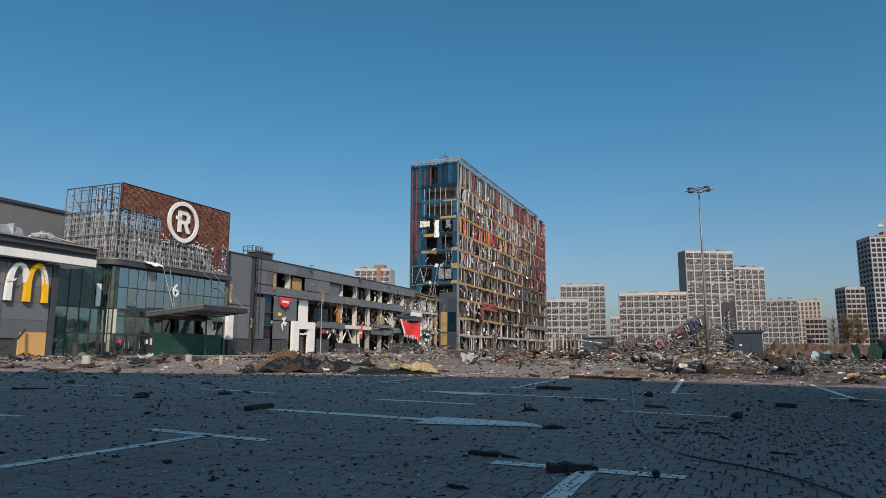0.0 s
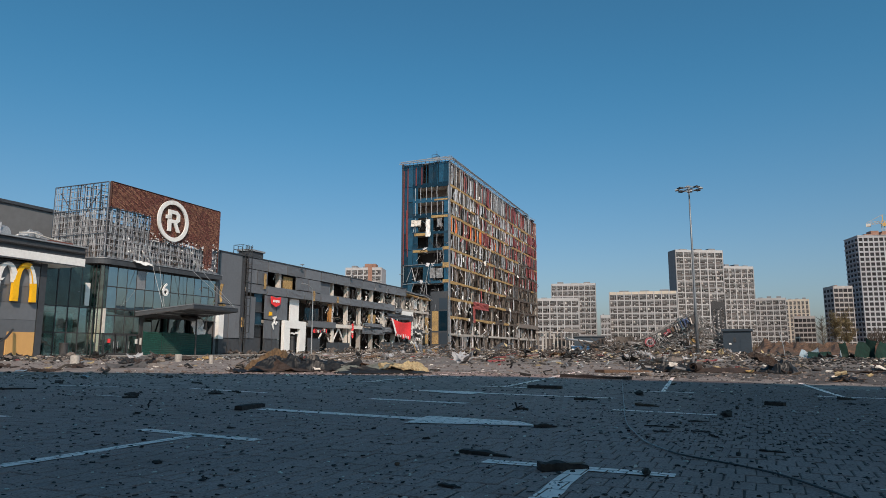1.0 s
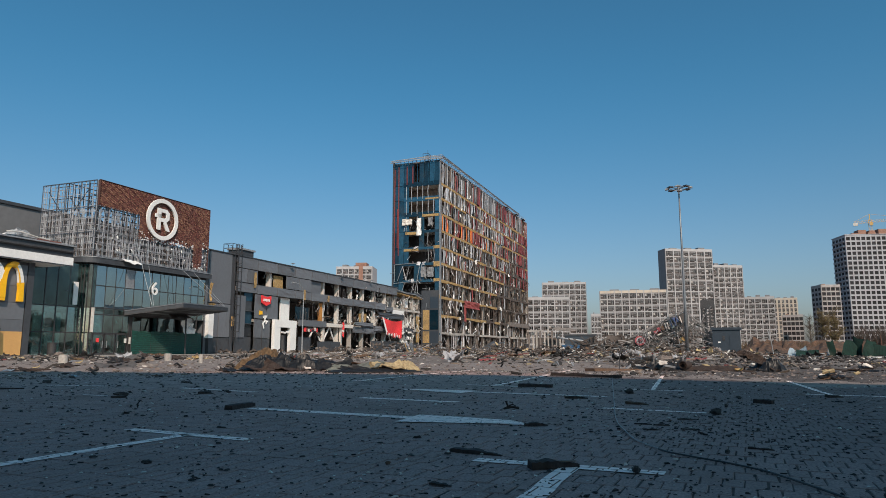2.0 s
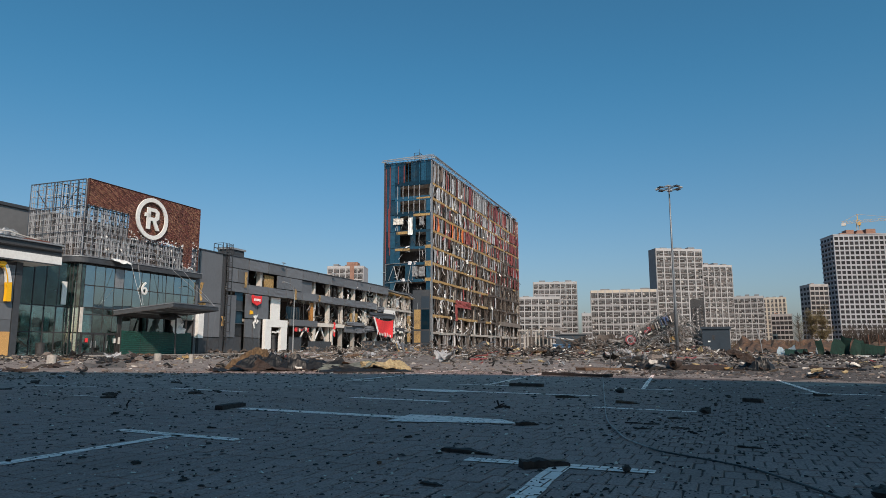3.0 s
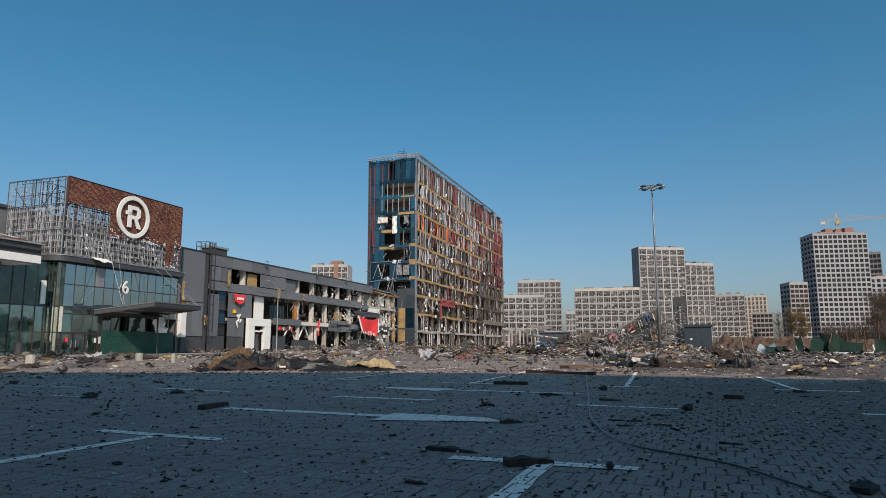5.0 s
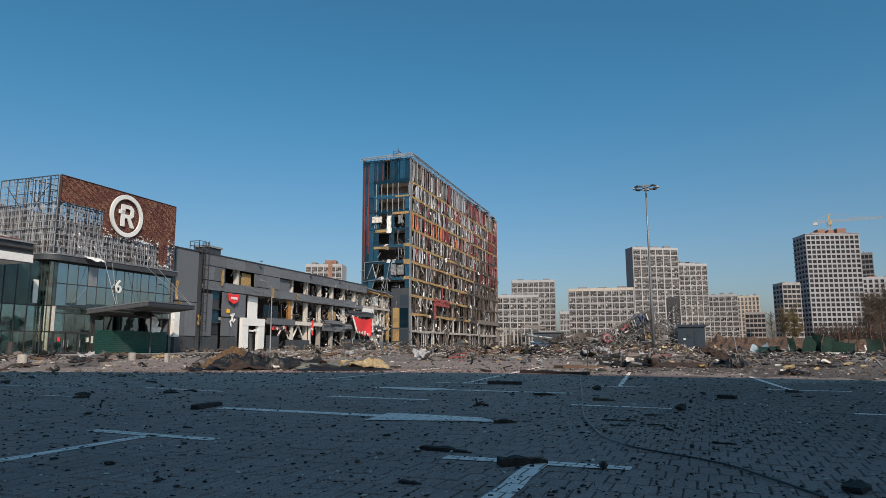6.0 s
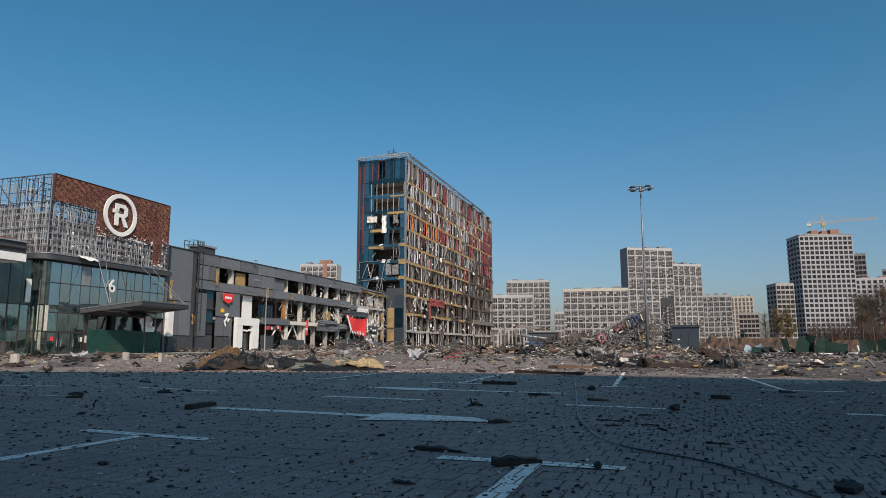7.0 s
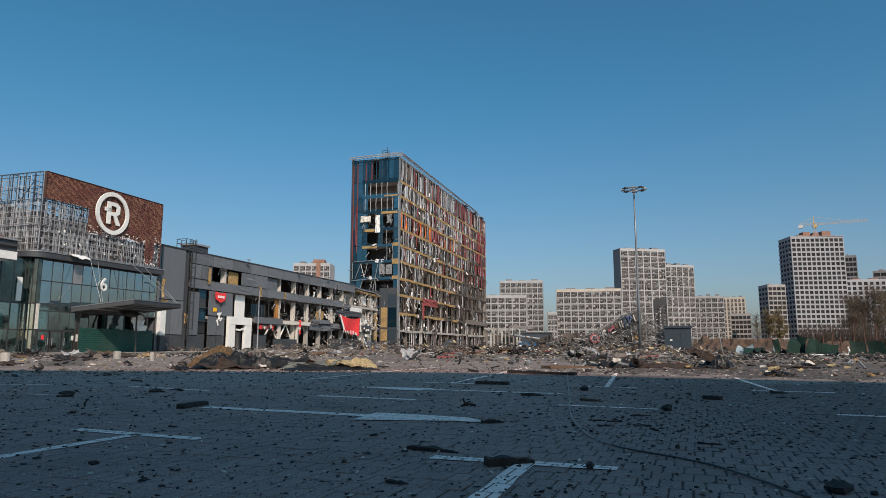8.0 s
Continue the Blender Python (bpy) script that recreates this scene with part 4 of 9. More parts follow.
# number over the entrance
six = bpy.data.curves.new("number", "FONT")
six.body, six.size, six.extrude, six.offset = "6", 1.95, 0.05, 0.012
six.align_x, six.align_y = "CENTER", "CENTER"
six.materials.append(WHITE)
num = new("entrance_number", six)
num.matrix_world = mall(-54.8, 55.85, 7.1) @ pose(0, 0, 0, 90, 0, 90)
tagged(num, "white number six mounted on the entrance glass", "sign")

# green sheet fence closing the entrance
for k in range(4):
    f = thing("green_hoarding", mall(-54.0 + 0.05 * (k % 2), 52.4 + 2.55 * k), "green sheet panel closing off the entrance", "fence panel", "green panels at the entrance")
    vs, cols, rows = [], 6, 22
    for i in range(cols + 1):
        for j in range(rows + 1):
            z = 0.15 + (2.45 - (0.12 * abs(math.sin(2.1 * k + 0.9 * i)))) * j / rows
            vs.append((0.035 * (j % 2) + 0.07 * math.sin(1.3 * i + k) * (j / rows) ** 2, 2.52 * i / cols, z))
    fs = [(i * (rows + 1) + j, (i + 1) * (rows + 1) + j, (i + 1) * (rows + 1) + j + 1, i * (rows + 1) + j + 1) for i in range(cols) for j in range(rows)]
    part("panel", S().add(vs, fs).add([(x - 0.02, y, z) for x, y, z in vs], [q[::-1] for q in fs]), GREEN_MESH, f)
    part("post", S().bar((-0.06, 0, 0.1), (-0.06, 0, 2.6), 0.08), STEEL_DARK, f)

# canopy, sagging, hung on rods
can = thing("entrance_canopy", mall(-55, 48), "sagging dark canopy hung on steel rods over the entrance", "canopy")
P = [Vector(p) for p in ((0.4, 3.8, 4.15), (6.0, 5.9, 4.95), (4.0, 15.4, 5.1), (0.2, 10.6, 4.05))]
v = [p + Vector((0, 0, dz)) for dz in (0, 0.42) for p in P]
part("deck", S().add(v, [(3, 2, 1, 0), (4, 5, 6, 7), (0, 1, 5, 4), (1, 2, 6, 5), (2, 3, 7, 6), (3, 0, 4, 7)]), CASSETTE_DARK, can)
for a, b in ((0, 1), (1, 2), (2, 3), (3, 0)):
    part("edge_beam", S().tube([P[a] + Vector((0, 0, 0.4)), P[b] + Vector((0, 0, 0.4))], 0.05, 4), CASSETTE, can)
    part("edge_beam", S().tube([P[a] - Vector((0, 0, 0.02)), P[b] - Vector((0, 0, 0.02))], 0.05, 4), STEEL_DARK, can)
for a in (0.12, 0.24, 0.36, 0.48, 0.6, 0.72, 0.84):
    part("rib", S().bar(P[0].lerp(P[1], a) - Vector((0, 0, 0.06)), P[3].lerp(P[2], a) - Vector((0, 0, 0.06)), 0.09), STEEL if a in (0.36, 0.6) else STEEL_DARK, can)
part("torn_lining", S().sheet(Matrix.Translation(P[3].lerp(P[2], 0.4).lerp(P[0].lerp(P[1], 0.4), 0.4) - Vector((0, 0, 0.25))) @ pose(0, 0, 0, 8, 20, 20), 2.4, 3.2, rng, 0.25, 8, 8, 0.02), STRIP_SOOT, can)
for a, b in (tuple(map(Vector, q)) for q in (((2.9, 4.9, 5.1), (0.3, 4.9, 11.7)), ((3.0, 5.0, 5.1), (0.3, 6.6, 10.0)), ((4.0, 15.0, 5.4), (0.3, 8.6, 11.3)), ((3.9, 15.2, 5.4), (0.3, 10.6, 11.6)), ((3.0, 12.0, 4.9), (2.2, 11.0, 3.0)))):
    part("rod", S().tube([a, a.lerp(b, 0.5) - Vector((0, 0, 0.12)), b], 0.026), STEEL, can)
part("prop", S().tube([(2.6, 10.2, 4.3), (2.9, 9.9, 2.6), (2.8, 10.1, 0.13)], 0.09), STEEL_DARK, can)
part("hanging_scrap", S().sheet(pose(1.5, 11.6, 3.2, 10, 70, 0), 1.8, 1.5, rng, 0.3, 5, 5, 0.03), WHITE, can, "torn white panel under the canopy")

# ---- sign box: tiled face over a steel lattice ----
FRAME_GREY = material("blue_grey_frame", (0.1, 0.12, 0.15), 0.5, 0.3, grain=6, vary=0.2, stain=0.3)
box = thing("sign_box", mall(-55, 48, 9.75), "tall steel lattice sign box with a russet tiled face, half stripped", "sign box")
BH, BL, BD = 7.7, 16.0, 7.5


def lattice(s, origin, along, length, height, step, rise, w, jitter, r, skip=0.0):
    o, a = Vector(origin), Vector(along)
    k = 0.0
    while k <= length + 0.01:
        if r.random() > skip:
            j = Vector((r.uniform(-jitter, jitter), r.uniform(-jitter, jitter), 0))
            s.bar(o + a * k + j, o + a * k + Vector((0, 0, height)) + j * 0.3, w)
        k += step
    z = 0.0
    while z <= height + 0.01:
        s.bar(o + Vector((0, 0, z)), o + a * length + Vector((0, 0, z)), w)
        z += rise


for name, o, a, ln in (("front_lattice", (-0.25, 0, 0), (0, 1, 0), BL), ("side_lattice", (-0.25, 0, 0), (-1, 0, 0), BD), ("side_lattice", (-0.25, BL, 0), (-1, 0, 0), BD), ("back_lattice", (-BD, 0, 0), (0, 1, 0), BL)):
    s = S()
    lattice(s, o, a, ln, BH, 0.535, 0.64, 0.045, 0.02, rng, 0.04)
    part(name, s, GALV, box)
    if name != "back_lattice":
        s, w = S(), Vector(a)
        o = Vector(o) + (Vector((0.1, 0, 0)) if name == "front_lattice" else Vector((0, -0.1, 0)))
        n = 7 if name == "side_lattice" else 15
        for k in range(n + 1):
            s.bar(o + w * ln * k / n, o + w * ln * k / n + Vector((0, 0, BH)), 0.05)
        for z in (0.05, 2.45, 5.05, BH):
            s.bar(o + Vector((0, 0, z)), o + w * ln + Vector((0, 0, z)), 0.06)
        part("frame", s, FRAME_GREY, box, "dark steel frame behind the lattice")
s = S()
lattice(s, (-1.3, 0, 0), (0, 1, 0), BL, BH * 0.98, 1.07, 1.28, 0.07, 0.02, rng)
lattice(s, (-4.2, 0, 0), (0, 1, 0), BL, BH, 1.25, 1.28, 0.07, 0.02, rng)
for y in (0.9, 5.0, 10.0):
    lattice(s, (-0.6, y, 0), (-1, 0, 0), BD - 0.8, BH, 1.25, 1.28, 0.06, 0.02, rng)
for k in range(7):
    s.bar((-1.3, 2.5 * k, 0.4), (-7, 2.5 * k, 7), 0.06).bar((-7, 2.5 * k, 0.4), (-1.3, 2.5 * k, 7), 0.06)
for k in range(5):
    s.bar((-0.4, 1.0 * k, 2.6), (-0.4, 1.0 * k + 1.0, 5.0), 0.05).bar((-0.4, 1.0 * k + 1.0, 2.6), (-0.4, 1.0 * k, 5.0), 0.05)
part("inner_lattice", s, STEEL_DARK, box)
s, dim, rails = S(), S(), S()      # upright strips between the rails where the tiles have come away
for face in ("front", "side"):
    length = 16.0 if face == "front" else BD

    def at(u, zz, out=0.0):
        return (0.02 + out, u, zz) if face == "front" else (-u, -0.06 - out, zz)

    for row in range(8):
        z = 0.05 + 0.64 * row
        end = length if z < 2.5 or face == "side" else 5.2
        for dz, out in ((0.0, 0.08), (0.12, 0.02)):
            rails.bar(at(0.1, z + dz, out), at(end, z + dz, out), 0.032)
    u = 0.15
    while u < length:
        limit = 5.0 if face == "side" or u < 5.2 else 2.5
        z = 0.0
        while z < limit - 0.2:
            top = min(limit, z + rng.choice((0.64, 1.28, 1.92)))
            thin = z > 3.2
            if rng.random() < (0.9 if not thin else 0.45):
                lean = rng.uniform(-0.02, 0.02) if rng.random() < 0.92 else rng.uniform(-0.22, 0.22)
                o = rng.uniform(-0.1, 0.05)
                (s if rng.random() < 0.8 else dim).bar(at(u, z + rng.uniform(0, 0.1), o), at(u + lean, top - rng.uniform(0.0, 0.14), o + rng.uniform(-0.03, 0.03)), rng.choice((0.035, 0.05, 0.07)))
            z = top
        u += rng.choice((0.16, 0.22, 0.28))
part("strip_cladding", s, GALV, box, "bare steel strips between rails", kind="stuff")
part("dull_strip_cladding", dim, STRIP_SOOT, box, "sooty steel strips between rails", kind="stuff")
part("rail_grid", rails, GALV, box, kind="stuff")
fluff = S()
for k in range(22):
    fluff.sheet(pose(rng.uniform(0.05, 0.3), rng.uniform(0.5, 15.5), rng.uniform(0.1, 2.2), rng.uniform(-80, 80), rng.uniform(40, 100), rng.uniform(0, 90)), rng.uniform(0.1, 0.3), rng.uniform(0.06, 0.16), rng, 0.1, 3, 3, 0.02)
part("white_scrap", fluff, WHITE, box, kind="stuff")
# small lozenge tiles in slanting courses of two tones, with bare white clips along the torn edge
tan, russet, bare = S(), S(), S()
TW, TH = 0.25, 0.17
hole = random.Random(11)
for r in range(int(2 * BH / TH) - 1):
    z = (r + 1) * TH / 2
    for c in range(int(BL / TW)):
        y = (c + 0.5 + 0.5 * (r % 2)) * TW
        edge = 5.05 if y < 5.25 else (2.45 if y < 13.5 else 0.2 if y < 14.9 else 2.3 + 0.6 * hole.random())
        if z < edge + 0.12 * hole.random():
            continue
        low = max(0.0, 1 - (z - edge) / 1.3) if y > 5.25 else 0.0
        if hole.random() < 0.008 + 0.3 * low ** 2:
            continue
        course = (c + (r + 1) // 2) % 4
        zone = noise.noise(Vector((y * 0.35, z * 0.5, 4.0)))
        chance = (0.82 if course in (0, 1) else 0.25) if zone + 0.1 * (z - 4) > 0.05 else (0.42 if course == 0 else 0.12)
        t = hole.uniform(-0.006, 0.006)
        s = bare if hole.random() < (0.85 * low ** 2.2 if r % 2 else 0.2 * low) else tan if hole.random() < chance else russet
        s.add([(0.12, y - TW / 2 + 0.008, z), (0.17 + t, y, z - TH / 2 + 0.008), (0.12, y + TW / 2 - 0.008, z), (0.15 + t, y, z + TH / 2 - 0.008), (0.06, y, z)],
              [(0, 1, 2, 3), (1, 0, 4), (2, 1, 4), (3, 2, 4), (0, 3, 4)])
TILE_BACK = material("russet_backing", (0.07, 0.028, 0.02), 0.8, grain=6, vary=0.3, stain=0.3)
part("face_backing", S().box(-0.02, 0.05, 0.05, 15.95, 5.15, BH).box(-0.02, 0.05, 5.35, 15.95, 2.9, 5.14).box(-0.02, 0.05, 13.6, 14.8, 0.4, 2.89), TILE_BACK, box)
part("tan_tiles", tan, TAN_TILE, box, "small tan lozenge tiles", kind="stuff")
part("russet_tiles", russet, BRICK_TILE, box, "small dark russet lozenge tiles", kind="stuff")
part("bare_clip", bare, WHITE, box, "white clips where tiles have come off", kind="stuff")
part("edge_trim", S().box(-0.05, 0.14, -0.04, 0.0, 5.1, BH + 0.03).box(-0.05, 0.14, BL, BL + 0.04, 0.2, BH + 0.03).box(-0.05, 0.14, -0.04, BL + 0.04, BH, BH + 0.04), TILE_BACK, box)
emblem = part("emblem_ring", S().ring(2.3, 1.85, 0.16, pose(0.42, 8.2, 5.1, 0, 0, 90)), WHITE, box, "white ring emblem")
E_M = pose(0.28, 8.2, 5.1, 0, 0, 90) @ Matrix.Diagonal((1, 0.45, 1, 1))
part("emblem_shape", S().prism([(-0.8, -1.2), (-0.3, -1.2), (-0.3, 1.2), (-0.8, 1.2)], -0.3, E_M)
     .prism([(-1.1, 0.15), (-0.3, 0.15), (-0.3, 0.55), (-1.1, 0.55)], -0.3, E_M)
     .prism([(-0.3, 1.2), (0.5, 1.2), (0.95, 0.85), (0.95, 0.1), (0.5, -0.25), (-0.3, -0.25), (-0.3, 0.15), (0.3, 0.15), (0.5, 0.3), (0.5, 0.65), (0.3, 0.8), (-0.3, 0.8)], -0.3, E_M)
     .prism([(0.1, -0.25), (0.55, -0.25), (1.1, -1.2), (0.55, -1.2)], -0.3, E_M), WHITE, box, "white emblem shape")

# ---- restaurant wing ----
rest = thing("restaurant_wing", mall(-53, 20), "dark grey cladded restaurant wing with a white fascia", "building")
part("wall", S().box(-12, -0.12, 0, 19.8, 0, 8.0), CASSETTE_DARK, rest)
for k in range(5):
    for z0, z1 in ((0.2, 1.6), (1.62, 3.1), (3.12, 4.5), (4.52, 5.9), (5.92, 7.7)):
        if k == 4 and z1 < 2.3:
            continue
        part("cladding_panel", S().box(-0.12, 0.02, -0.5 + 4.05 * k, 3.5 + 4.05 * k, z0, z1), CASSETTE, rest)
part("corner_trim", S().box(-0.14, 0.05, 19.78, 20.35, 0.1, 8.0), CASSETTE_DARK, rest)
part("board", S().box(-0.1, 0.04, 17.3, 19.7, 0.12, 2.12), OSB, rest, "chipboard sheet over a broken window")
part("fascia", S().box(-10, 0.8, 0, 23.4, 8.12, 8.8), WHITE, rest)
part("roof_edge", S().box(-10, 0.6, 0, 23.5, 8.8, 9.8), CASSETTE_DARK, rest)
part("coping", S().box(-10, 0.8, 0, 23.6, 9.8, 9.92), STEEL, rest)
part("gutter", S().tube([(0.75, 10, 9.3), (0.75, 23.4, 9.3)], 0.1), STEEL_DARK, rest)
part("strip", S().box(0.82, 0.9, 0, 23.4, 8.0, 8.1), CASSETTE_DARK, rest)

arch = thing("arch_sign", mall(-52.9, 37.7, 4.6), "twin-arch wall sign, yellow with torn white patches", "sign")


def arch_curve(y0, y1, z_top, n=18):
    pts = []
    for i in range(n + 1):
        a = math.pi * i / n
        y = (y0 + y1) / 2 - (y1 - y0) / 2 * math.cos(a)
        pts.append((0, y, z_top * math.sin(a) ** 0.62))
    return pts


def ribbon(pts, w0, w1, x0, x1):
    """A band that follows pts in the yz plane, flat towards x."""
    s, v = S(), []
    for i, (_, y, z) in enumerate(pts):
        a, b = pts[max(0, i - 1)], pts[min(len(pts) - 1, i + 1)]
        d = Vector((b[1] - a[1], b[2] - a[2])).normalized()
        w = (w0 + (w1 - w0) * abs(2 * i / (len(pts) - 1) - 1)) / 2
        v += [(x0, y - d.y * w, z + d.x * w), (x0, y + d.y * w, z - d.x * w), (x1, y + d.y * w, z - d.x * w), (x1, y - d.y * w, z + d.x * w)]
    f = [(4 * i + k, 4 * i + (k + 1) % 4, 4 * i + 4 + (k + 1) % 4, 4 * i + 4 + k) for i in range(len(pts) - 1) for k in range(4)]
    n = 4 * len(pts) - 4
    return s.add(v, f + [(3, 2, 1, 0), (n, n + 1, n + 2, n + 3)])


A1, A2 = arch_curve(-1.85, -0.27, 3.02), arch_curve(-0.27, 1.36, 3.06)
part("arch", ribbon(A1[:17], 0.26, 0.5, 0, 0.3), WHITE, arch, "white arch with its yellow skin torn off")
part("arch", ribbon(A2[:12], 0.3, 0.52, 0, 0.31), YELLOW, arch)
part("arch", ribbon(A2[11:17], 0.34, 0.42, 0, 0.3), WHITE, arch, "white core where the yellow skin is torn")
part("arch", ribbon(A2[16:], 0.4, 0.46, 0, 0.31), YELLOW, arch)
part("torn_skin", ribbon([(x, y - 0.17, z) for x, y, z in A2[11:17]], 0.06, 0.12, 0.29, 0.33), YELLOW, arch, "strip of yellow skin left on the edge")
part("foot", S().box(0.005, 0.335, -0.51, -0.01, 0.24, 1.7), YELLOW, arch)
part("torn_flap", S().prism([(-2.2, 1.65), (-1.6, 1.75), (-1.3, 1.85), (-1.5, 1.6), (-2.1, 1.5)], -0.03, pose(0.33, 0, 0, 0, 0, 90)), WHITE, arch)

HALL_GREY = material("hall_cladding", (0.155, 0.158, 0.163), 0.6, grain=2, vary=0.08, stain=0.25, bump=0.02)
hall = thing("mall_hall", mall(-70, 10), "tall plain dark grey mall hall behind the front wings", "building")
part("wall", S().box(-40, 0, 0, 64, 0, 16.4), HALL_GREY, hall)
part("coping", S().box(-40.2, 0.2, -0.2, 64.2, 16.4, 16.75), CASSETTE_DARK, hall)
def half_drum(s, x, y0, y1, z, r, n=14):
    """A duct hood, round in front and on top."""
    v = [(x + r * math.cos(math.pi * k / n), y, z + r * math.sin(math.pi * k / n)) for y in (y0, y1) for k in range(n + 1)]
    f = [(k, k + 1, k + n + 2, k + n + 1) for k in range(n)] + [tuple(range(n, -1, -1)), tuple(range(n + 1, 2 * n + 2)), (0, n + 1, 2 * n + 1, n)]
    return s.add(v, f)


u = thing("roof_ventilator", mall(-57.5, 39.2, 10.4), "round-hooded grey metal ventilation unit on the restaurant roof", "roof unit", "ventilators on the roof")
part("hood", half_drum(S(), -0.9, -1.5, 0.75, 0.35, 0.95), STEEL, u, smooth=False)
part("base", S().box(-1.8, 0.1, -1.5, 0.75, -0.6, 0.35), CASSETTE_DARK, u)
part("seam", S().box(-1.9, 0.1, -0.32, -0.22, 0.3, 1.4), GALV, u)
part("intake", S().box(-1.4, 0.06, -2.1, -1.52, 0.1, 1.2), STEEL_DARK, u)
u = thing("roof_ventilator", mall(-57.5, 42.2, 10.4), "dented foil-clad ventilation box on the restaurant roof", "roof unit", "ventilators on the roof")
part("housing", S().box(-1.8, 0, -1.4, 1.3, -0.6, 0.55), CASSETTE, u)
part("foil", S().hump(pose(-0.9, 0.2, 0.5), 1.8, 2.4, 0.75, rng, 0.5, 0.25, 12, 12), STEEL, u, "crumpled foil wrapping")
part("pipe", S().tube([(0.2, -1.6, 0.75), (0.25, -0.3, 0.9), (0.3, 1.2, 0.65), (0.3, 2.6, 0.55)], 0.06), OFFWHITE, u)
u = thing("roof_ventilator", mall(-57.5, 35.4, 10.4), "grey metal ventilation box on the restaurant roof", "roof unit", "ventilators on the roof")
part("housing", S().box(-1.8, 0, -1.4, 1.4, -0.6, 1.0), STEEL, u)
part("rail", S().bar((0.1, -1.5, 1.1), (0.1, 1.5, 1.1), 0.06), STEEL_DARK, u)
part("russet_patch", S().box(-6.0, -4.6, 23.9, 26.4, 9.6, 11.0), BRICK_TILE, rest)

# bin and pots by the doors
b = thing("litter_bin", mall(-54.3, 43.67, 0.12), "round black metal litter bin by the glass wall", "bin")
part("body", S().tube([(0, 0, 0), (0, 0, 1.05)], 0.36, 16), STEEL_DARK, b)
part("lid", S().tube([(0, 0, 1.05), (0, 0, 1.14)], 0.4, 16), STEEL_DARK, b)
# concrete bollards on the lot
for k, (x, y, h, r) in enumerate(((-16.73, 31.48, 0.41, 0.2), (-14.68, 38.69, 0.42, 0.2), (-10.79, 32.59, 0.43, 0.1))):
    c = thing("bollard", pose(x, y, 0), "short round pale concrete bollard on the paving", "bollard", "bollards on the lot")
    part("shaft", S().tube([(0, 0, -0.01), (0, 0, h - 0.03)], r, 14), CONCRETE, c, smooth=False)
    part("cap", S().tube([(0, 0, h - 0.03), (0, 0, h)], r * 0.93, 14), CONCRETE, c)

# street lamp before the mall
sl = thing("street_lamp", mall(-47, 73.0), "slim grey street lamp with a curved arm", "street lamp")
part("pole", S().tube([(0, 0, 0), (0, 0, 7.6)], 0.09, 8, 0.6), STEEL, sl)
part("arm", S().tube([(0, 0, 7.6), (0, -0.3, 8.5), (0, -1.1, 8.9), (0, -2.0, 8.95)], 0.045), STEEL, sl)
part("lamp_head", S().box(-0.14, 0.14, -2.6, -1.9, 8.9, 9.02), STEEL, sl)

# cladding torn off the last bays, leaning and lying at their foot
for k in range(16):
    y, x = rng.uniform(116, 138), -57.2 + abs(rng.gauss(0, 1.6))
    mat, label = rng.choice(((CASSETTE, "bent grey cladding sheet fallen from the wall"), (CASSETTE, "bent grey cladding sheet fallen from the wall"), (OFFWHITE, "pale board fallen from the wall"), (STRIP_PALE, "crumpled pale metal sheet fallen from the wall"), (OCHRE, "torn ochre insulation fallen from the wall")))
    q = thing("fallen_cladding", mall(x, y, 0.1, rng.uniform(-40, 40)), label, "cladding", "cladding fallen from the mall")
    tall = rng.uniform(0.6, 2.6) if y > 124 else rng.uniform(0.4, 1.2)
    part("sheet", S().sheet(pose(0, 0, tall * 0.42, 0, rng.uniform(35, 75), 0), tall, rng.uniform(0.7, 1.7), rng, 0.22, 6, 5, 0.03), mat, q)

# ---- the burnt-out tower ----
WRECK_PALE = material("torn_profile", (0.46, 0.46, 0.475), 0.6, 0.0, grain=3, vary=0.2, stain=0.3, stain_scale=0.2, island=0.6)
rng = random.Random(5)
TL, TD = 90.0, 13.0
FLOORS = (0.3, 4.7, 8.9, 13.4, 17.5, 21.7, 25.7, 29.9, 34.2, 38.1, 42.0)
TOP = 48.0
# soot plus the deep shade of the storeys, both put into this near-black
SOOT_SHADE_WALL = material("sooted_shade_wall", (0.028, 0.03, 0.034), 0.95, grain=2, vary=0.4, stain=0.5, dirt=(0.07, 0.06, 0.055))
tower = thing("tower", mall(-58, 150.7), "ruined ten-storey office tower with bent cladding and blue glass end", "building")
for k, z in enumerate(FLOORS[1:]):
    part("floor_slab", S().box(-TD + 0.3, -0.35, 0.3, TL, z - 0.32, z), CONCRETE if k > 2 else CONCRETE_DARK, tower)
part("roof_slab", S().box(-TD + 0.2, -0.2, 0.2, TL, TOP - 0.4, TOP), CONCRETE_DARK, tower)
for k in range(16):
    y = 0.8 + 5.93 * k
    part("column", S().box(-1.0, -0.45, y - 0.26, y + 0.26, 0, TOP - 0.4), CONCRETE if k % 3 == 0 else CONCRETE_DARK, tower)
    part("column", S().box(-TD + 0.5, -TD + 1.0, y - 0.28, y + 0.28, 0, TOP - 0.4), CONCRETE_DARK, tower)
part("core_wall", S().box(-6.2, -5.9, 4.5, TL, 0, TOP - 0.4), SOOT_SHADE_WALL, tower)
part("back_wall", S().box(-TD, -TD + 0.25, 0, TL, 0, TOP), CASSETTE_DARK, tower)
part("cross_wall", S().box(-TD + 0.3, -1.2, 4.2, 4.5, 0, 33.8), SOOT_SHADE_WALL, tower)
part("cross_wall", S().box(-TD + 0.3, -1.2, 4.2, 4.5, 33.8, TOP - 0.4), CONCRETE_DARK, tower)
part("far_wall", S().box(-TD, 0.0, TL, TL + 0.3, 0, TOP), CONCRETE_DARK, tower)
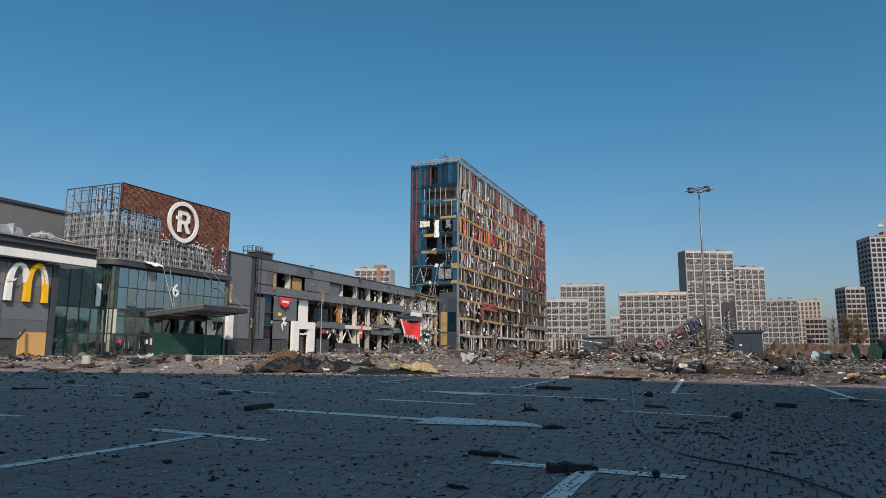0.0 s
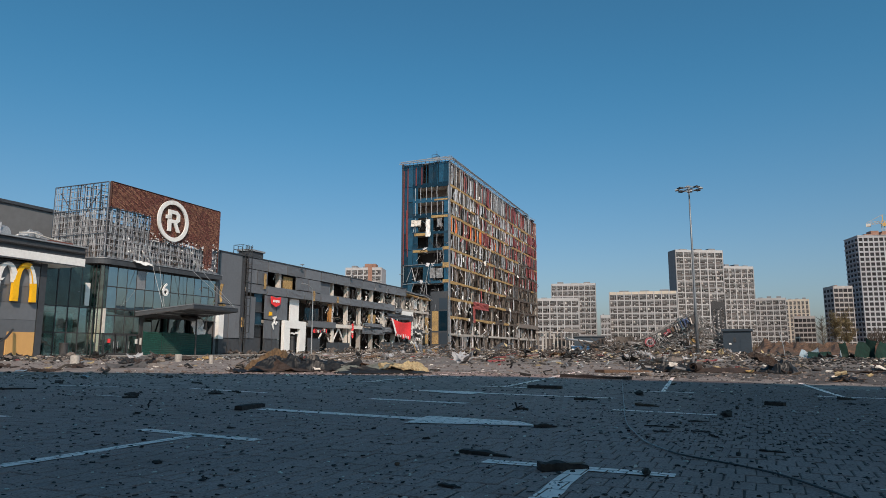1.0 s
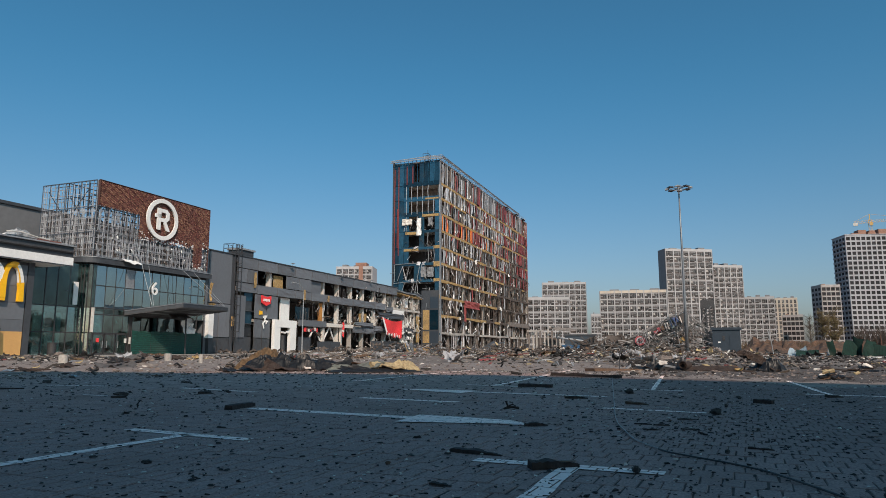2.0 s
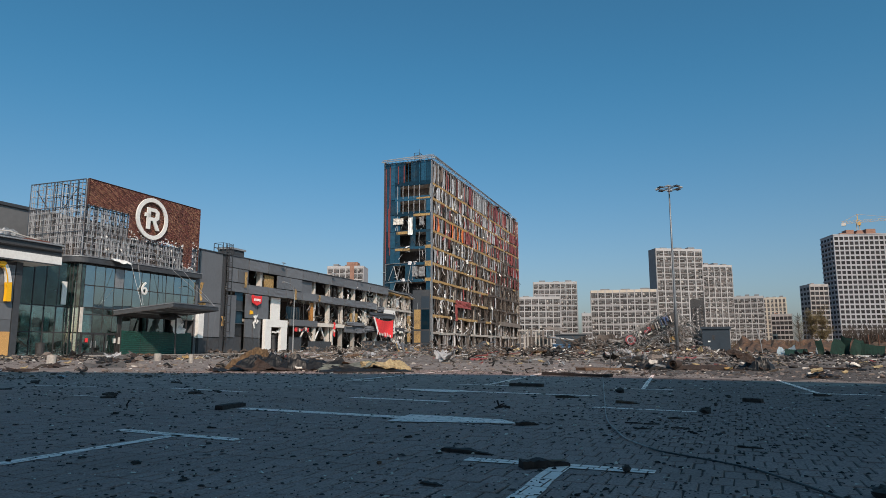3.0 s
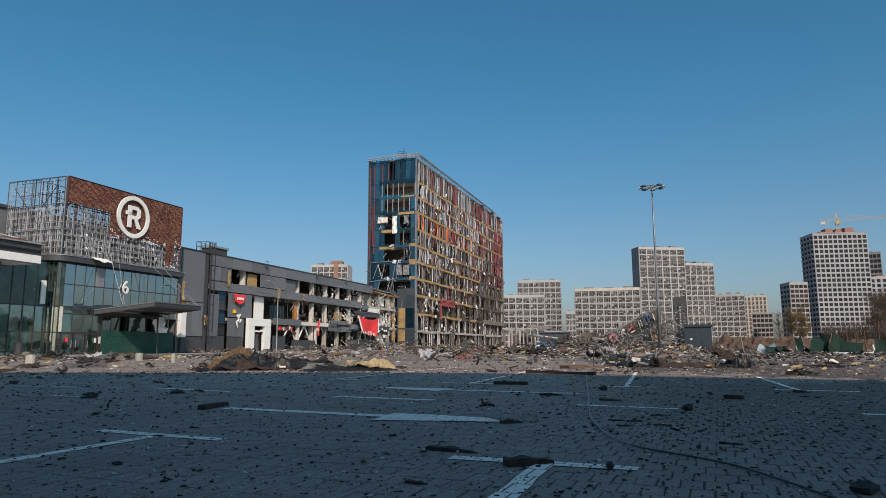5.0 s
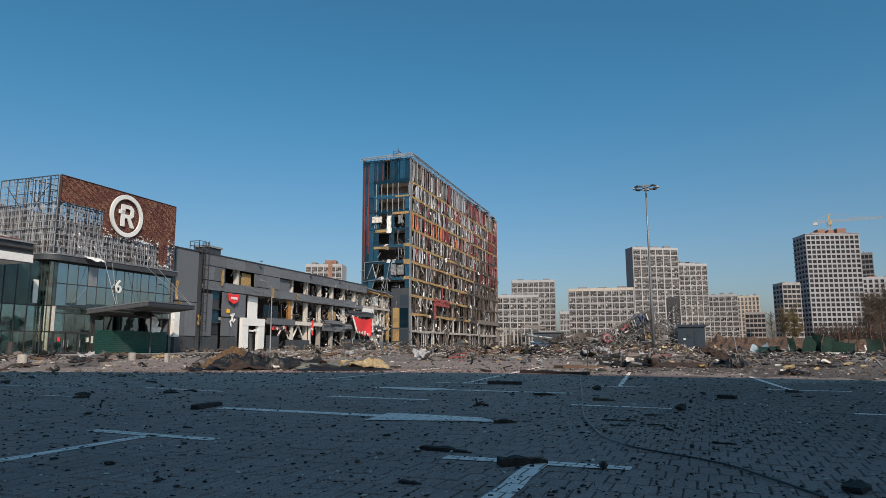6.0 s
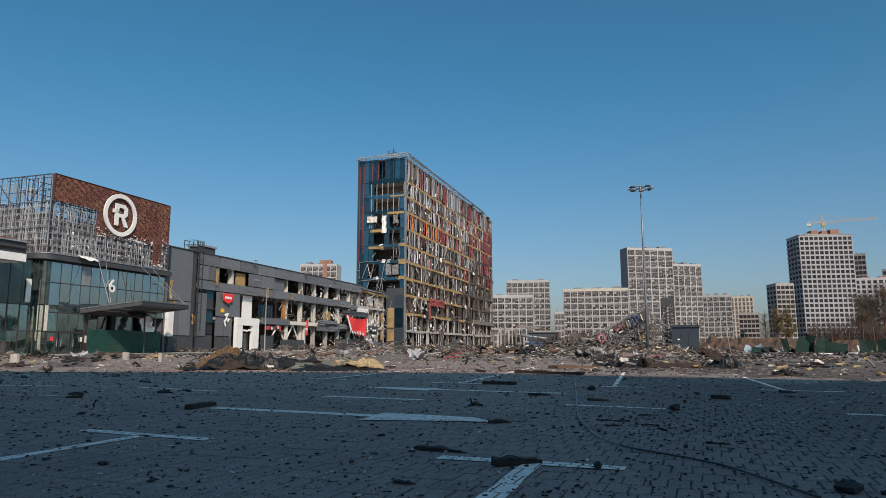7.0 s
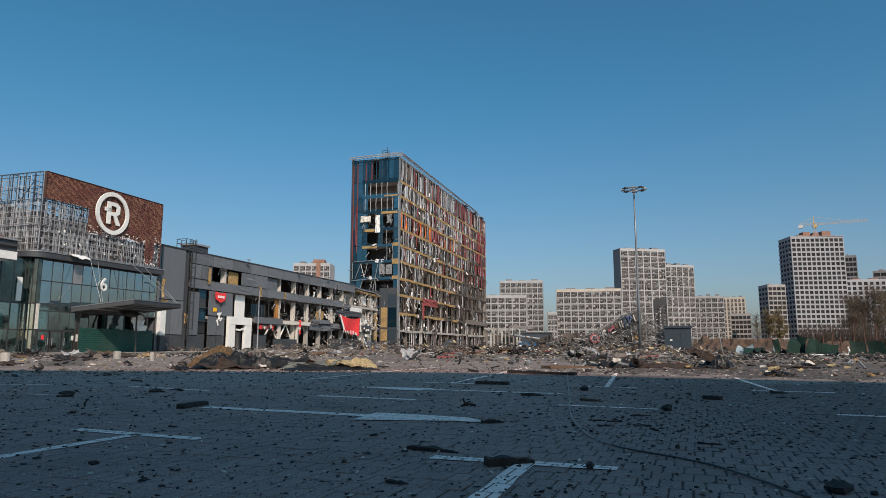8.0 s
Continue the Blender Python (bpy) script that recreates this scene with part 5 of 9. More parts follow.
for k in range(14):
    y = 6.0 + 6.2 * k
    part("partition", S().box(-5.9, -2.2 - rng.uniform(0, 2), y, y + 0.2, 0.3, TOP - 0.5), INNER_SHADE, tower)
# slab edges: ochre insulation near the corner and high up, sooty further on
for k, z in enumerate(FLOORS[1:]):
    y = 0.3
    while y < TL:
        w = min(rng.uniform(2.4, 6.2), TL - y)
        burnt = z < 30 - 0.0 * y and y > 34 + (z - 8) * 1.5 or z < 7
        mat = CONCRETE if z < 7 else STRIP_SOOT if burnt and rng.random() < 0.8 else OCHRE
        if rng.random() < 0.93:
            h = rng.uniform(0.36, 0.62)
            part("slab_edge", S().box(-0.33, rng.uniform(-0.02, 0.14), y, y + w - 0.05, z - h, z + 0.12), mat, tower)
        y += w

# bent upright strips, storey by storey, along the long front
LEVELS = list(zip(FLOORS, FLOORS[1:] + (TOP,)))


def blade(s, x, y, z0, z1, w, bow, lean, n=5, twist=0.12):
    """A bowed strip of cladding, three-sided, from z0 up to z1."""
    v = []
    for i in range(n + 1):
        a = i / n
        yy, zz = y + bow * math.sin(math.pi * a) + lean * (a - 0.5), z0 + (z1 - z0) * a
        v += [(x, yy - w / 2, zz), (x + twist, yy + w / 2, zz), (x + twist / 2, yy + w / 2 + 0.04, zz)]
    s.add(v, [(3 * i + j, 3 * i + (j + 1) % 3, 3 * i + 3 + (j + 1) % 3, 3 * i + 3 + j) for i in range(n) for j in range(3)])


BAY = 1.485
BLADE_PALE = material("dulled_metal_blade", (0.325, 0.34, 0.365), 0.5, 0.15, grain=3, vary=0.2, stain=0.4, stain_scale=0.2, island=0.95)
for k, (z0, z1) in enumerate(LEVELS):
    pale, soot, red, orange, posts = S(), S(), S(), S(), S()
    zb, zt = z0 + 0.14, z1 - 0.5
    whole = (0.0, 0.05, 0.1, 0.14, 0.2, 0.3, 0.42, 0.55, 0.68, 0.72, 0.78)[k]
    for b in range(60):
        y = 0.55 + BAY * b
        burnt = min(1.0, max(0.0, (y - 12 - 1.5 * max(0, z0 - 6)) / 26)) if z0 < 36 else 0.12
        if rng.random() < (0.9 if k > 1 else 0.28):
            posts.bar((-0.12, y, zb), (-0.12 + rng.uniform(-0.05, 0.1), y + rng.gauss(0, 0.05 if k > 5 else 0.12), zt + 0.1), 0.1 if k > 1 else rng.choice((0.1, 0.16, 0.24)))
        side = 1 if (b // 7 + k) % 3 else -1
        for h in (0.3, 0.82, 1.2):
            if h > 1 and rng.random() < 0.88:
                continue
            if rng.random() < whole:
                far = max(0.0, (y - 14) / 76)
                chance = rng.random()
                s = pale
                if k == 7 and y < 46 and chance < 0.6:
                    s = orange if chance < 0.36 else red
                elif k > 4 and chance < 0.07 + 0.42 * far:
                    s = red
                elif rng.random() < 0.1 + 0.4 * burnt:
                    s = soot
                top = zt - (rng.uniform(0.3, 1.8) if rng.random() < 0.3 else 0)
                blade(s, rng.uniform(-0.1, 0.2), y + h + rng.gauss(0, 0.1), zb + (rng.uniform(0.3, 1.2) if rng.random() < 0.12 else 0), top, rng.choice((0.12, 0.2, 0.28, 0.36)), side * rng.uniform(0.15, 0.62), rng.gauss(0, 0.12))
            elif rng.random() < (0.46 if k > 1 else 0.3):
                s = soot if rng.random() < 0.4 + 0.55 * burnt else pale
                if rng.random() < 0.06 and k > 2:
                    s = red
                ln = rng.uniform(0.5, 0.95) * (zt - zb) if rng.random() < 0.5 else rng.uniform(0.5, 1.5)
                if rng.random() < 0.68:
                    a, c = zt - ln, zt
                else:
                    a, c = zb, zb + ln
                blade(s, rng.uniform(-0.7, 0.3), y + h, a, c, rng.choice((0.06, 0.09, 0.14, 0.22, 0.3)), rng.gauss(0, 0.12), rng.gauss(0, 0.55), 3, rng.uniform(-0.15, 0.3))
    # whole red panels that still hang on
    for y in (27.0, 29.0, 56.0, 58.0, 74.0, 76.0, 79.0, 83.0, 86.5):
        if z0 > 24 + 6 * rng.random() and rng.random() < 0.55:
            red.sheet(pose(0.2, y + 0.8, (z0 + z1) / 2, 0, 90 + rng.uniform(-5, 5), 0), z1 - z0 - 0.7, rng.uniform(1.0, 1.9), rng, 0.15, 4, 3, 0.05)
    if 20 < z0 < 40:
        for y in (78.0, 82.5, 88.0):
            red.sheet(pose(0.1, y, (z0 + z1) / 2, 0, 90, 0), z1 - z0 - rng.uniform(0.4, 1.4), rng.uniform(0.8, 1.9), rng, 0.2, 4, 3, 0.05)
    for s, name, mat in ((pale, "strip_cladding", BLADE_PALE), (soot, "sooty_cladding", STRIP_SOOT), (red, "red_cladding", RED_PANEL), (orange, "orange_cladding", ORANGE_PANEL), (posts, "window_barwork", STRIP_PALE if k > 6 else WRECK_PALE if k < 2 else STRIP_SOOT)):
        if s.v:
            part(name, s, mat, tower, kind="stuff")
RED_SHEET = material("red_sheet", (0.26, 0.06, 0.055), 0.65, grain=3, vary=0.2, stain=0.35)
part("red_awning", S().sheet(pose(0.5, 22.0, 12.6, 0, 90, 0), 1.9, 13, rng, 0.4, 4, 10, 0.05).sheet(pose(0.5, 16.2, 10.2, 0, 90, 0), 4.4, 1.6, rng, 0.3, 5, 4, 0.05), RED_SHEET, tower, "red sheet hanging along the third storey")
# wreckage on every floor, seen between the strips
jp, jd = S(), S()
for k in range(1500):
    z = rng.choice(FLOORS[:7] if rng.random() < 0.8 else FLOORS)
    a = Vector((rng.uniform(-4, -0.2), rng.uniform(1, TL - 1), z + rng.uniform(0, 0.6)))
    b = a + Vector((rng.uniform(-0.8, 0.9), rng.uniform(-2.4, 2.4), rng.uniform(-0.2, 2.6)))
    b.x = min(b.x, 0.7)
    (jp if rng.random() < 0.3 else jd).bar(a, b, rng.uniform(0.07, 0.2))
# torn profiles and cables hanging out of the lower storeys
hang_p, hang_d = S(), S()
for k in range(230):
    z = rng.choice(FLOORS[1:8]) - rng.uniform(0, 1.0)
    y = rng.uniform(0.5, TL - 0.5)
    h = rng.uniform(0.6, 3.4)
    q = rng.uniform(-1.6, 1.6)
    x = rng.uniform(-0.6, 0.5)
    burnt = y > 20 + (z - 4) * 1.3 + rng.uniform(-10, 10)
    (hang_d if burnt or rng.random() < 0.25 else hang_p).tube([(x, y, z), (x + rng.uniform(-0.2, 0.6), y + 0.3 * q + rng.uniform(-0.3, 0.3), z - 0.4 * h), (x + rng.uniform(-0.2, 0.7), y + q, z - h)], rng.uniform(0.02, 0.07), 4)
part("hanging_profiles_pale", hang_p, WRECK_PALE, tower, kind="stuff")
part("hanging_profiles_dark", hang_d, STRIP_SOOT, tower, kind="stuff")
part("wreckage_pale", jp, STRIP_PALE, tower, kind="stuff")
part("wreckage_dark", jd, STRIP_SOOT, tower, kind="stuff")
end_p, end_d = S(), S()
for k in range(380):
    z = rng.uniform(9, 33.5)
    if rng.random() < 0.2:
        z = rng.uniform(0.5, 9)
    x = rng.uniform(-TD + 2.8, -0.8)
    p = Vector((x, rng.uniform(-0.35, 1.6), z))
    q = p + Vector((rng.uniform(-1.3, 1.3), rng.uniform(-0.2, 0.3), rng.uniform(-2.0, 0.6)))
    q.x = min(max(q.x, -TD + 2.4), -0.4)
    (end_p if rng.random() < 0.24 else end_d).tube([p, p.lerp(q, 0.5) + Vector((rng.uniform(-0.2, 0.2), -0.1, rng.uniform(-0.2, 0.2))), q], rng.uniform(0.015, 0.05), 4)
for k in range(20):
    z = rng.choice(FLOORS[3:8]) + 0.05
    end_p.sheet(pose(rng.uniform(-TD + 3, -1), rng.uniform(-0.2, 1.8), z, rng.uniform(20, 90), rng.uniform(-20, 20), rng.uniform(-20, 20)), rng.uniform(0.4, 1.3), rng.uniform(0.5, 1.4), rng, 0.3, 4, 4, 0.03)
part("end_wreckage_pale", end_p, WRECK_PALE, tower, kind="stuff")
part("end_wreckage_dark", end_d, STEEL_DARK, tower, kind="stuff")
part("ground_band", S().box(-0.3, 0.4, 62, 89, 8.2, 9.6), CONCRETE_DARK, tower, "sooty concrete band low on the far end")
# roof edge: pipes and brackets
edge = S()
for dx, dz in ((0.5, 0.35), (0.9, 0.1), (0.3, 0.75), (0.7, 0.6)):
    edge.tube([(dx, -0.3, TOP + dz), (dx, 30, TOP + dz + 0.1), (dx + 0.1, 58, TOP + dz - 0.1), (dx, 76, TOP + dz)], 0.085, 5)
    edge.tube([(dx, -0.6, TOP + dz), (-6, -0.6 - dx, TOP + dz), (-TD - 0.4, -0.6 - dx, TOP + dz - 0.2)], 0.085, 5)
for k in range(60):
    y = -0.4 + 1.45 * k
    edge.bar((-0.2, y, TOP), (0.9, y, TOP + rng.uniform(0.1, 0.5)), 0.08).bar((-0.2, y, TOP - 0.6), (0.8, y + rng.uniform(-0.5, 0.5), TOP + rng.uniform(0.1, 0.7)), 0.07)
for k in range(12):
    x = -TD + 1.1 * k
    edge.bar((x, 0, TOP - 0.5), (x, -1.1, TOP + 0.3), 0.12)
edge.tube([(-TD - 0.3, -0.5, TOP + 0.75), (-6, -0.5, TOP + 0.95), (0.4, -0.4, TOP + 1.1), (0.5, 12, TOP + 0.95), (0.5, 34, TOP + 0.5)], 0.07, 5)
for k in range(9):
    edge.bar((-TD + 1.6 * k, -0.5, TOP), (-TD + 1.6 * k + rng.uniform(-0.3, 0.3), -0.5, TOP + 0.75 + 0.03 * k), 0.07)
    edge.bar((0.3, 2.4 * k, TOP), (0.5, 2.4 * k + rng.uniform(-0.4, 0.4), TOP + 1.05 - 0.03 * k), 0.07)
part("roof_rail", edge, STEEL, tower, "stripped pale steel roof edge")
for y in (60.5, 74, 83):
    part("torn_flashing", S().rag(pose(0.3, y, TOP - 0.2, 0, 24, rng.uniform(-12, 12)), 1.3, 3.4, rng, 0.3, 0.2, 6, 8, 0.05), STRIP_SOOT, tower)
hut = part("roof_cabin", S().box(-6.4, -4.6, 3, 5, TOP, TOP + 0.9), CASSETTE_DARK, tower)
mast = S()
for x in (-6.2, -4.8):
    for y in (3.1, 4.9):
        mast.bar((x, y, TOP + 0.9), (x, y, TOP + 3.0), 0.1)
for z in (1.6, 2.3, 3.0):
    mast.bar((-6.2, 3.1, TOP + z), (-4.8, 3.1, TOP + z), 0.08).bar((-6.2, 4.9, TOP + z), (-4.8, 4.9, TOP + z), 0.08).bar((-4.8, 3.1, TOP + z), (-4.8, 4.9, TOP + z), 0.08)
mast.bar((-5.2, 4, TOP + 0.9), (-5.2, 4, TOP + 4.2), 0.08)
part("rails", mast, STEEL_DARK, hut)

# the narrow end: blue glass left on the back edge and on top, torn open lower down
for k, (z0, z1) in enumerate(LEVELS):
    for c in range(9):
        x = -TD + 0.15 + 1.4 * c
        keep = c < 2 and k > 2 or k == 10 or (k in (5, 6) and c < 3) or (k == 4 and c in (4, 5)) or (k == 9 and c < 3) or (k in (7, 8) and c in (0, 1, 2, 8)) or (k in (5, 6) and c in (2,)) or (k == 6 and c in (5,)) or (k < 4 and c == 8) or (c == 2 and k > 6) or (c == 5 and k in (6, 7)) or (c == 8 and k in (4, 5, 6))
        if k == 10 and c in (4,):
            keep = False
        if not keep:
            continue
        a = rng.uniform(-2, 2)
        part("blue_pane", S().box(-0.66, 0.66, -0.05, 0.05, -(z1 - z0) / 2 + 0.06, (z1 - z0) / 2 - 0.06), BLUE_GLASS, tower, at=pose(x + 0.7, 0.0, (z0 + z1) / 2, a, a, 0))
    # spandrel below each storey
    part("spandrel", S().box(-TD + 2.8, -0.5, -0.1, 0.2, z0 - 0.4, z0 + (0.7 if k > 7 else 0.25)), BLUE_GLASS if k > 3 else STEEL_DARK, tower)
    for c in range(7):
        x = -TD + 3.6 + 1.5 * c
        if rng.random() < (0.95 if k > 7 else 0.22):
            part("mullion", S().tube([(x, -0.05, z0 + 0.2), (x + rng.uniform(-0.1, 0.1) * (1 if k > 7 else 3), -0.15, (z0 + z1) / 2), (x, -0.05, z1 - 0.3)], 0.06, 4), BLUE_GLASS if k == 10 else GALV if k > 7 else STEEL, tower)
part("back_return", S().box(-TD - 0.25, -TD, -0.1, TL, 0, TOP + 0.4), CASSETTE_DARK, tower)
for x, z0, z1 in ((-12.6, 22, 46.5), (-11.5, 24, 47), (-9.2, 42.2, 47), (-7.6, 42.4, 47), (-11.8, 26, 36)):
    part("red_fin", S().box(x - 0.07, x + 0.07, -0.3, 0.0, z0, z1), RED_PANEL, tower)
for k, (z0, z1) in enumerate(LEVELS[1:8]):
    rods = S()
    for j in range(60):
        y = 0.9 + 1.48 * j
        if rng.random() < 0.2:
            rods.bar((-0.2, y, z0), (-0.2 + rng.uniform(-0.1, 0.2), y + rng.uniform(-0.1, 0.1), z1 - 0.4), 0.09)
    part("window_barwork", rods, WRECK_PALE if k > 2 else STRIP_SOOT, tower, kind="stuff")
POST_GREY = material("weathered_corner_trim", (0.2, 0.215, 0.235), 0.55, 0.2, grain=3, vary=0.25, stain=0.6, stain_scale=0.3)
part("corner_post", S().box(-0.4, 0.0, -0.1, 0.35, 0, TOP), POST_GREY, tower)
scraps = S()
for k in range(150):
    z, y = rng.choice(FLOORS[1:]) + rng.uniform(-0.8, 2.2), rng.uniform(1, TL - 1)
    if rng.random() < (y - 30) / 90:
        continue
    scraps.sheet(pose(rng.uniform(-0.3, 0.5), y, z, rng.uniform(-30, 30), 90 + rng.uniform(-40, 40), rng.uniform(-40, 40)), rng.uniform(0.3, 1.3), rng.uniform(0.2, 0.6), rng, 0.3, 4, 3, 0.02)
part("white_scrap", scraps, WHITE, tower, "white torn scraps", kind="stuff")
for x0, x1, z0, z1 in ((-5, -0.6, 33.6, 34.2), (-9.6, -5.5, 29.2, 29.9), (-4.2, -0.6, 38.0, 38.4), (-10, -6, 25.0, 25.6), (-1.9, -0.3, 20.9, 22.2), (-1.9, -0.3, 17.2, 18.0), (-1.9, -0.3, 25.4, 26.2), (-1.9, -0.3, 13.0, 13.9)):
    part("ochre_band", S().box(x0, x1, -0.16, 0.15, z0, z1), OCHRE, tower)
part("white_cloth", S().sheet(pose(-5.6, -0.5, 31.0, 90, 0, 0), 1.2, 4.4, rng, 0.4, 5, 8, 0.03), WHITE, tower, "white sheet hanging from a floor")
CURTAIN = material("sooty_curtain", (0.2, 0.205, 0.215), 0.9, grain=4, vary=0.3, stain=0.5)
for x, z, lx, ly, rz in ((-9.0, 32.4, 2.6, 1.6, 10), (-2.6, 32.2, 1.4, 2.2, -10), (-4.4, 19.6, 1.5, 2.6, 0), (-2.6, 19.5, 1.6, 2.4, 6)):
    part("grey_cloth", S().sheet(pose(x, -0.3, z, 84, 0, rz), lx, ly, rng, 0.35, 9, 7, 0.03), OFFWHITE if x < -8 else CURTAIN, tower)
for k, (x0, za, x1, zb) in enumerate(((-11.6, 17.6, -10.2, 21.2), (-10.2, 21.2, -9.2, 17.6), (-9.2, 17.6, -8.4, 21.3), (-12.4, 17.5, -12.4, 21.6), (-12.6, 21.7, -6, 21.9), (-12.6, 17.0, -5.8, 17.4), (-7.0, 13.5, -5.6, 21.0), (-8.0, 13.5, -7.0, 17.2), (-10.8, 13.4, -9.6, 17.0), (-5.2, 17.5, -5.0, 21.5), (-4.0, 9.0, -3.4, 13.2), (-13.6, 19.6, -12.4, 19.7))):
    part("strut", S().tube([(x0, -0.3, za), ((x0 + x1) / 2, -0.36, (za + zb) / 2 + 0.03), (x1, -0.3, zb)], 0.075, 5), STEEL, tower, "bent pale steel strut")
# lower corner: glazed stair with ochre boards
for z0, z1, mat in ((0.2, 1.8, OCHRE), (2.2, 5.0, OCHRE), (5.4, 10.2, OCHRE), (10.6, 13.4, CASSETTE_DARK)):
    part("corner_board", S().box(-4.6, -2.9, -0.4, -0.2, z0, z1), mat, tower)
    part("dark_pane", S().box(-2.7, -0.6, -0.4, -0.28, z0, z1), KIOSK if z0 < 5 or z0 > 10 else BLUE_GLASS, tower)
part("dark_band", S().box(-5.0, -0.4, -0.35, -0.1, 0.0, 15.0), CASSETTE_DARK, tower)

# ---- light mast ----
mastx = thing("light_mast", pose(28.23, 71.33, 0, 0, 0, 20), "tall grey steel lighting mast with a ring of floodlights", "light mast")
POLE_GREY = material("weathered_zinc", (0.2, 0.215, 0.235), 0.5, 0.5, grain=6, vary=0.15, stain=0.3)
part("base_flange", S().tube([(0, 0, 0), (0, 0, 0.2)], 0.32, 12), POLE_GREY, mastx)
part("pole", S().tube([(0, 0, 0.2), (0, 0, 6), (0, 0, 12), (0, 0, 18.3)], 0.18, 12, 0.42), POLE_GREY, mastx, smooth=True)
head = part("crown", S().tube([(-1.3, 0, 18.42), (1.3, 0, 18.42)], 0.05).tube([(0, -1.3, 18.42), (0, 1.3, 18.42)], 0.05).tube([(0, 0, 18.1), (0, 0, 18.62)], 0.14, 8).tube([(1.1 * math.cos(0.449 * k), 1.1 * math.sin(0.449 * k), 18.42) for k in range(15)], 0.05, 6), POLE_GREY, mastx)
for k in range(8):
    a = math.pi / 4 * k
    part("floodlight", S().box(-0.27, 0.27, -0.22, 0.22, -0.06, 0.06).box(-0.06, 0.06, -0.1, 0.1, 0.06, 0.14), STEEL if k % 2 else STEEL_DARK, head, at=pose(1.22 * math.cos(a), 1.22 * math.sin(a), 18.44, 9, 0, math.degrees(a) + 90))
second = thing("pole", pose(28.7, 72.6, 0), "thin grey steel pole beside the lighting mast", "pole")
part("shaft", S().tube([(0, 0, 0), (0, 0, 9)], 0.09, 8), POLE_GREY, second)

# ---- distant housing blocks ----
rng = random.Random(9)
WIN = {}
SASH = material("dull_window_frame", (0.125, 0.112, 0.108), 0.8, grain=1, vary=0.1, stain=0.1, spread=0.5, bump=0)


def window_meshes(w, h, kind, cell_h):
    """One bay's glazing. A bare shell has a dark box painted as the shade in its opening; a lived-in bay has a pane, a
    frame, a balcony front, a panel below the sash and now and then a cooler.
    """
    key = (round(w, 2), round(h, 2), kind)
    if key in WIN:
        return WIN[key]
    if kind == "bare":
        WIN[key] = [("window", S().box(-w / 2, w / 2, -0.06, 0.0, -h / 2, h / 2).mesh("window", OPENING_SHADE))]
        return WIN[key]
    r = random.Random(kind)
    cut = r.choice((-0.08, 0.04, 0.12)) * w
    flip = -1 if kind == "lived_b" else 1

    def span(x0, x1):
        return (min(x0 * flip, x1 * flip), max(x0 * flip, x1 * flip))

    made = [("window", S().box(-w / 2, w / 2, -0.08, 0.0, -h / 2, h / 2).mesh("window", FAR_GLASS))]
    marks = (-w / 2, (cut - w / 2) / 2, cut, cut + 0.1 * w, w / 2)
    edges = []
    for x in marks:
        edges += [x - 0.05, x + 0.05]
    xs = sorted(x * flip for x in edges)
    zs = [-h / 2, -h / 2 + 0.08, h * 0.08, h * 0.15, h / 2 - 0.08, h / 2]
    solid = {(i, j) for i in range(9) for j in range(5) if i % 2 == 0 or j in (0, 4) or (j == 2 and i < 4)}
    made.append(("frame", S().grille(xs, zs, solid, -0.16, -0.08).mesh("frame", SASH)))
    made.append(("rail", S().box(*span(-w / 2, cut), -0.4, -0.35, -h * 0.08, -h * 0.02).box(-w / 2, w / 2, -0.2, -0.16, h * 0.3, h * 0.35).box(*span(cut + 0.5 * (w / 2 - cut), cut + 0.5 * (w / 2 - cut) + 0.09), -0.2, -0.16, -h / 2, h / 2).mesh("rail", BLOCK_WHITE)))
    made.append(("balcony_front", S().box(*span(-w / 2, cut), -0.34, -0.06, -cell_h * 0.46, -h * r.uniform(0.1, 0.26)).mesh("balcony_front", BALCONY)))
    made.append(("panel", S().box(*span(cut + 0.1 * w, w / 2), -0.14, -0.05, -h / 2, -h * 0.26).mesh("panel", BALCONY)))
    if kind == "lived_d":
        made.append(("blind", S().box(*span(-w * 0.42, -w * 0.2), -0.12, -0.085, -h * 0.05, h * 0.38).mesh("blind", OFFWHITE)))
    if kind != "lived_a":
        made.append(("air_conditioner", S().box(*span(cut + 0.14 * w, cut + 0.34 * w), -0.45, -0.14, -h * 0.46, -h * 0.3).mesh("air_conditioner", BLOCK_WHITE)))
    WIN[key] = made
    return made


def set_window(made, house, m):
    ob = part(made[0][0], made[0][1], None, house, at=m)
    for name, me in made[1:]:
        part(name, me, None, ob)


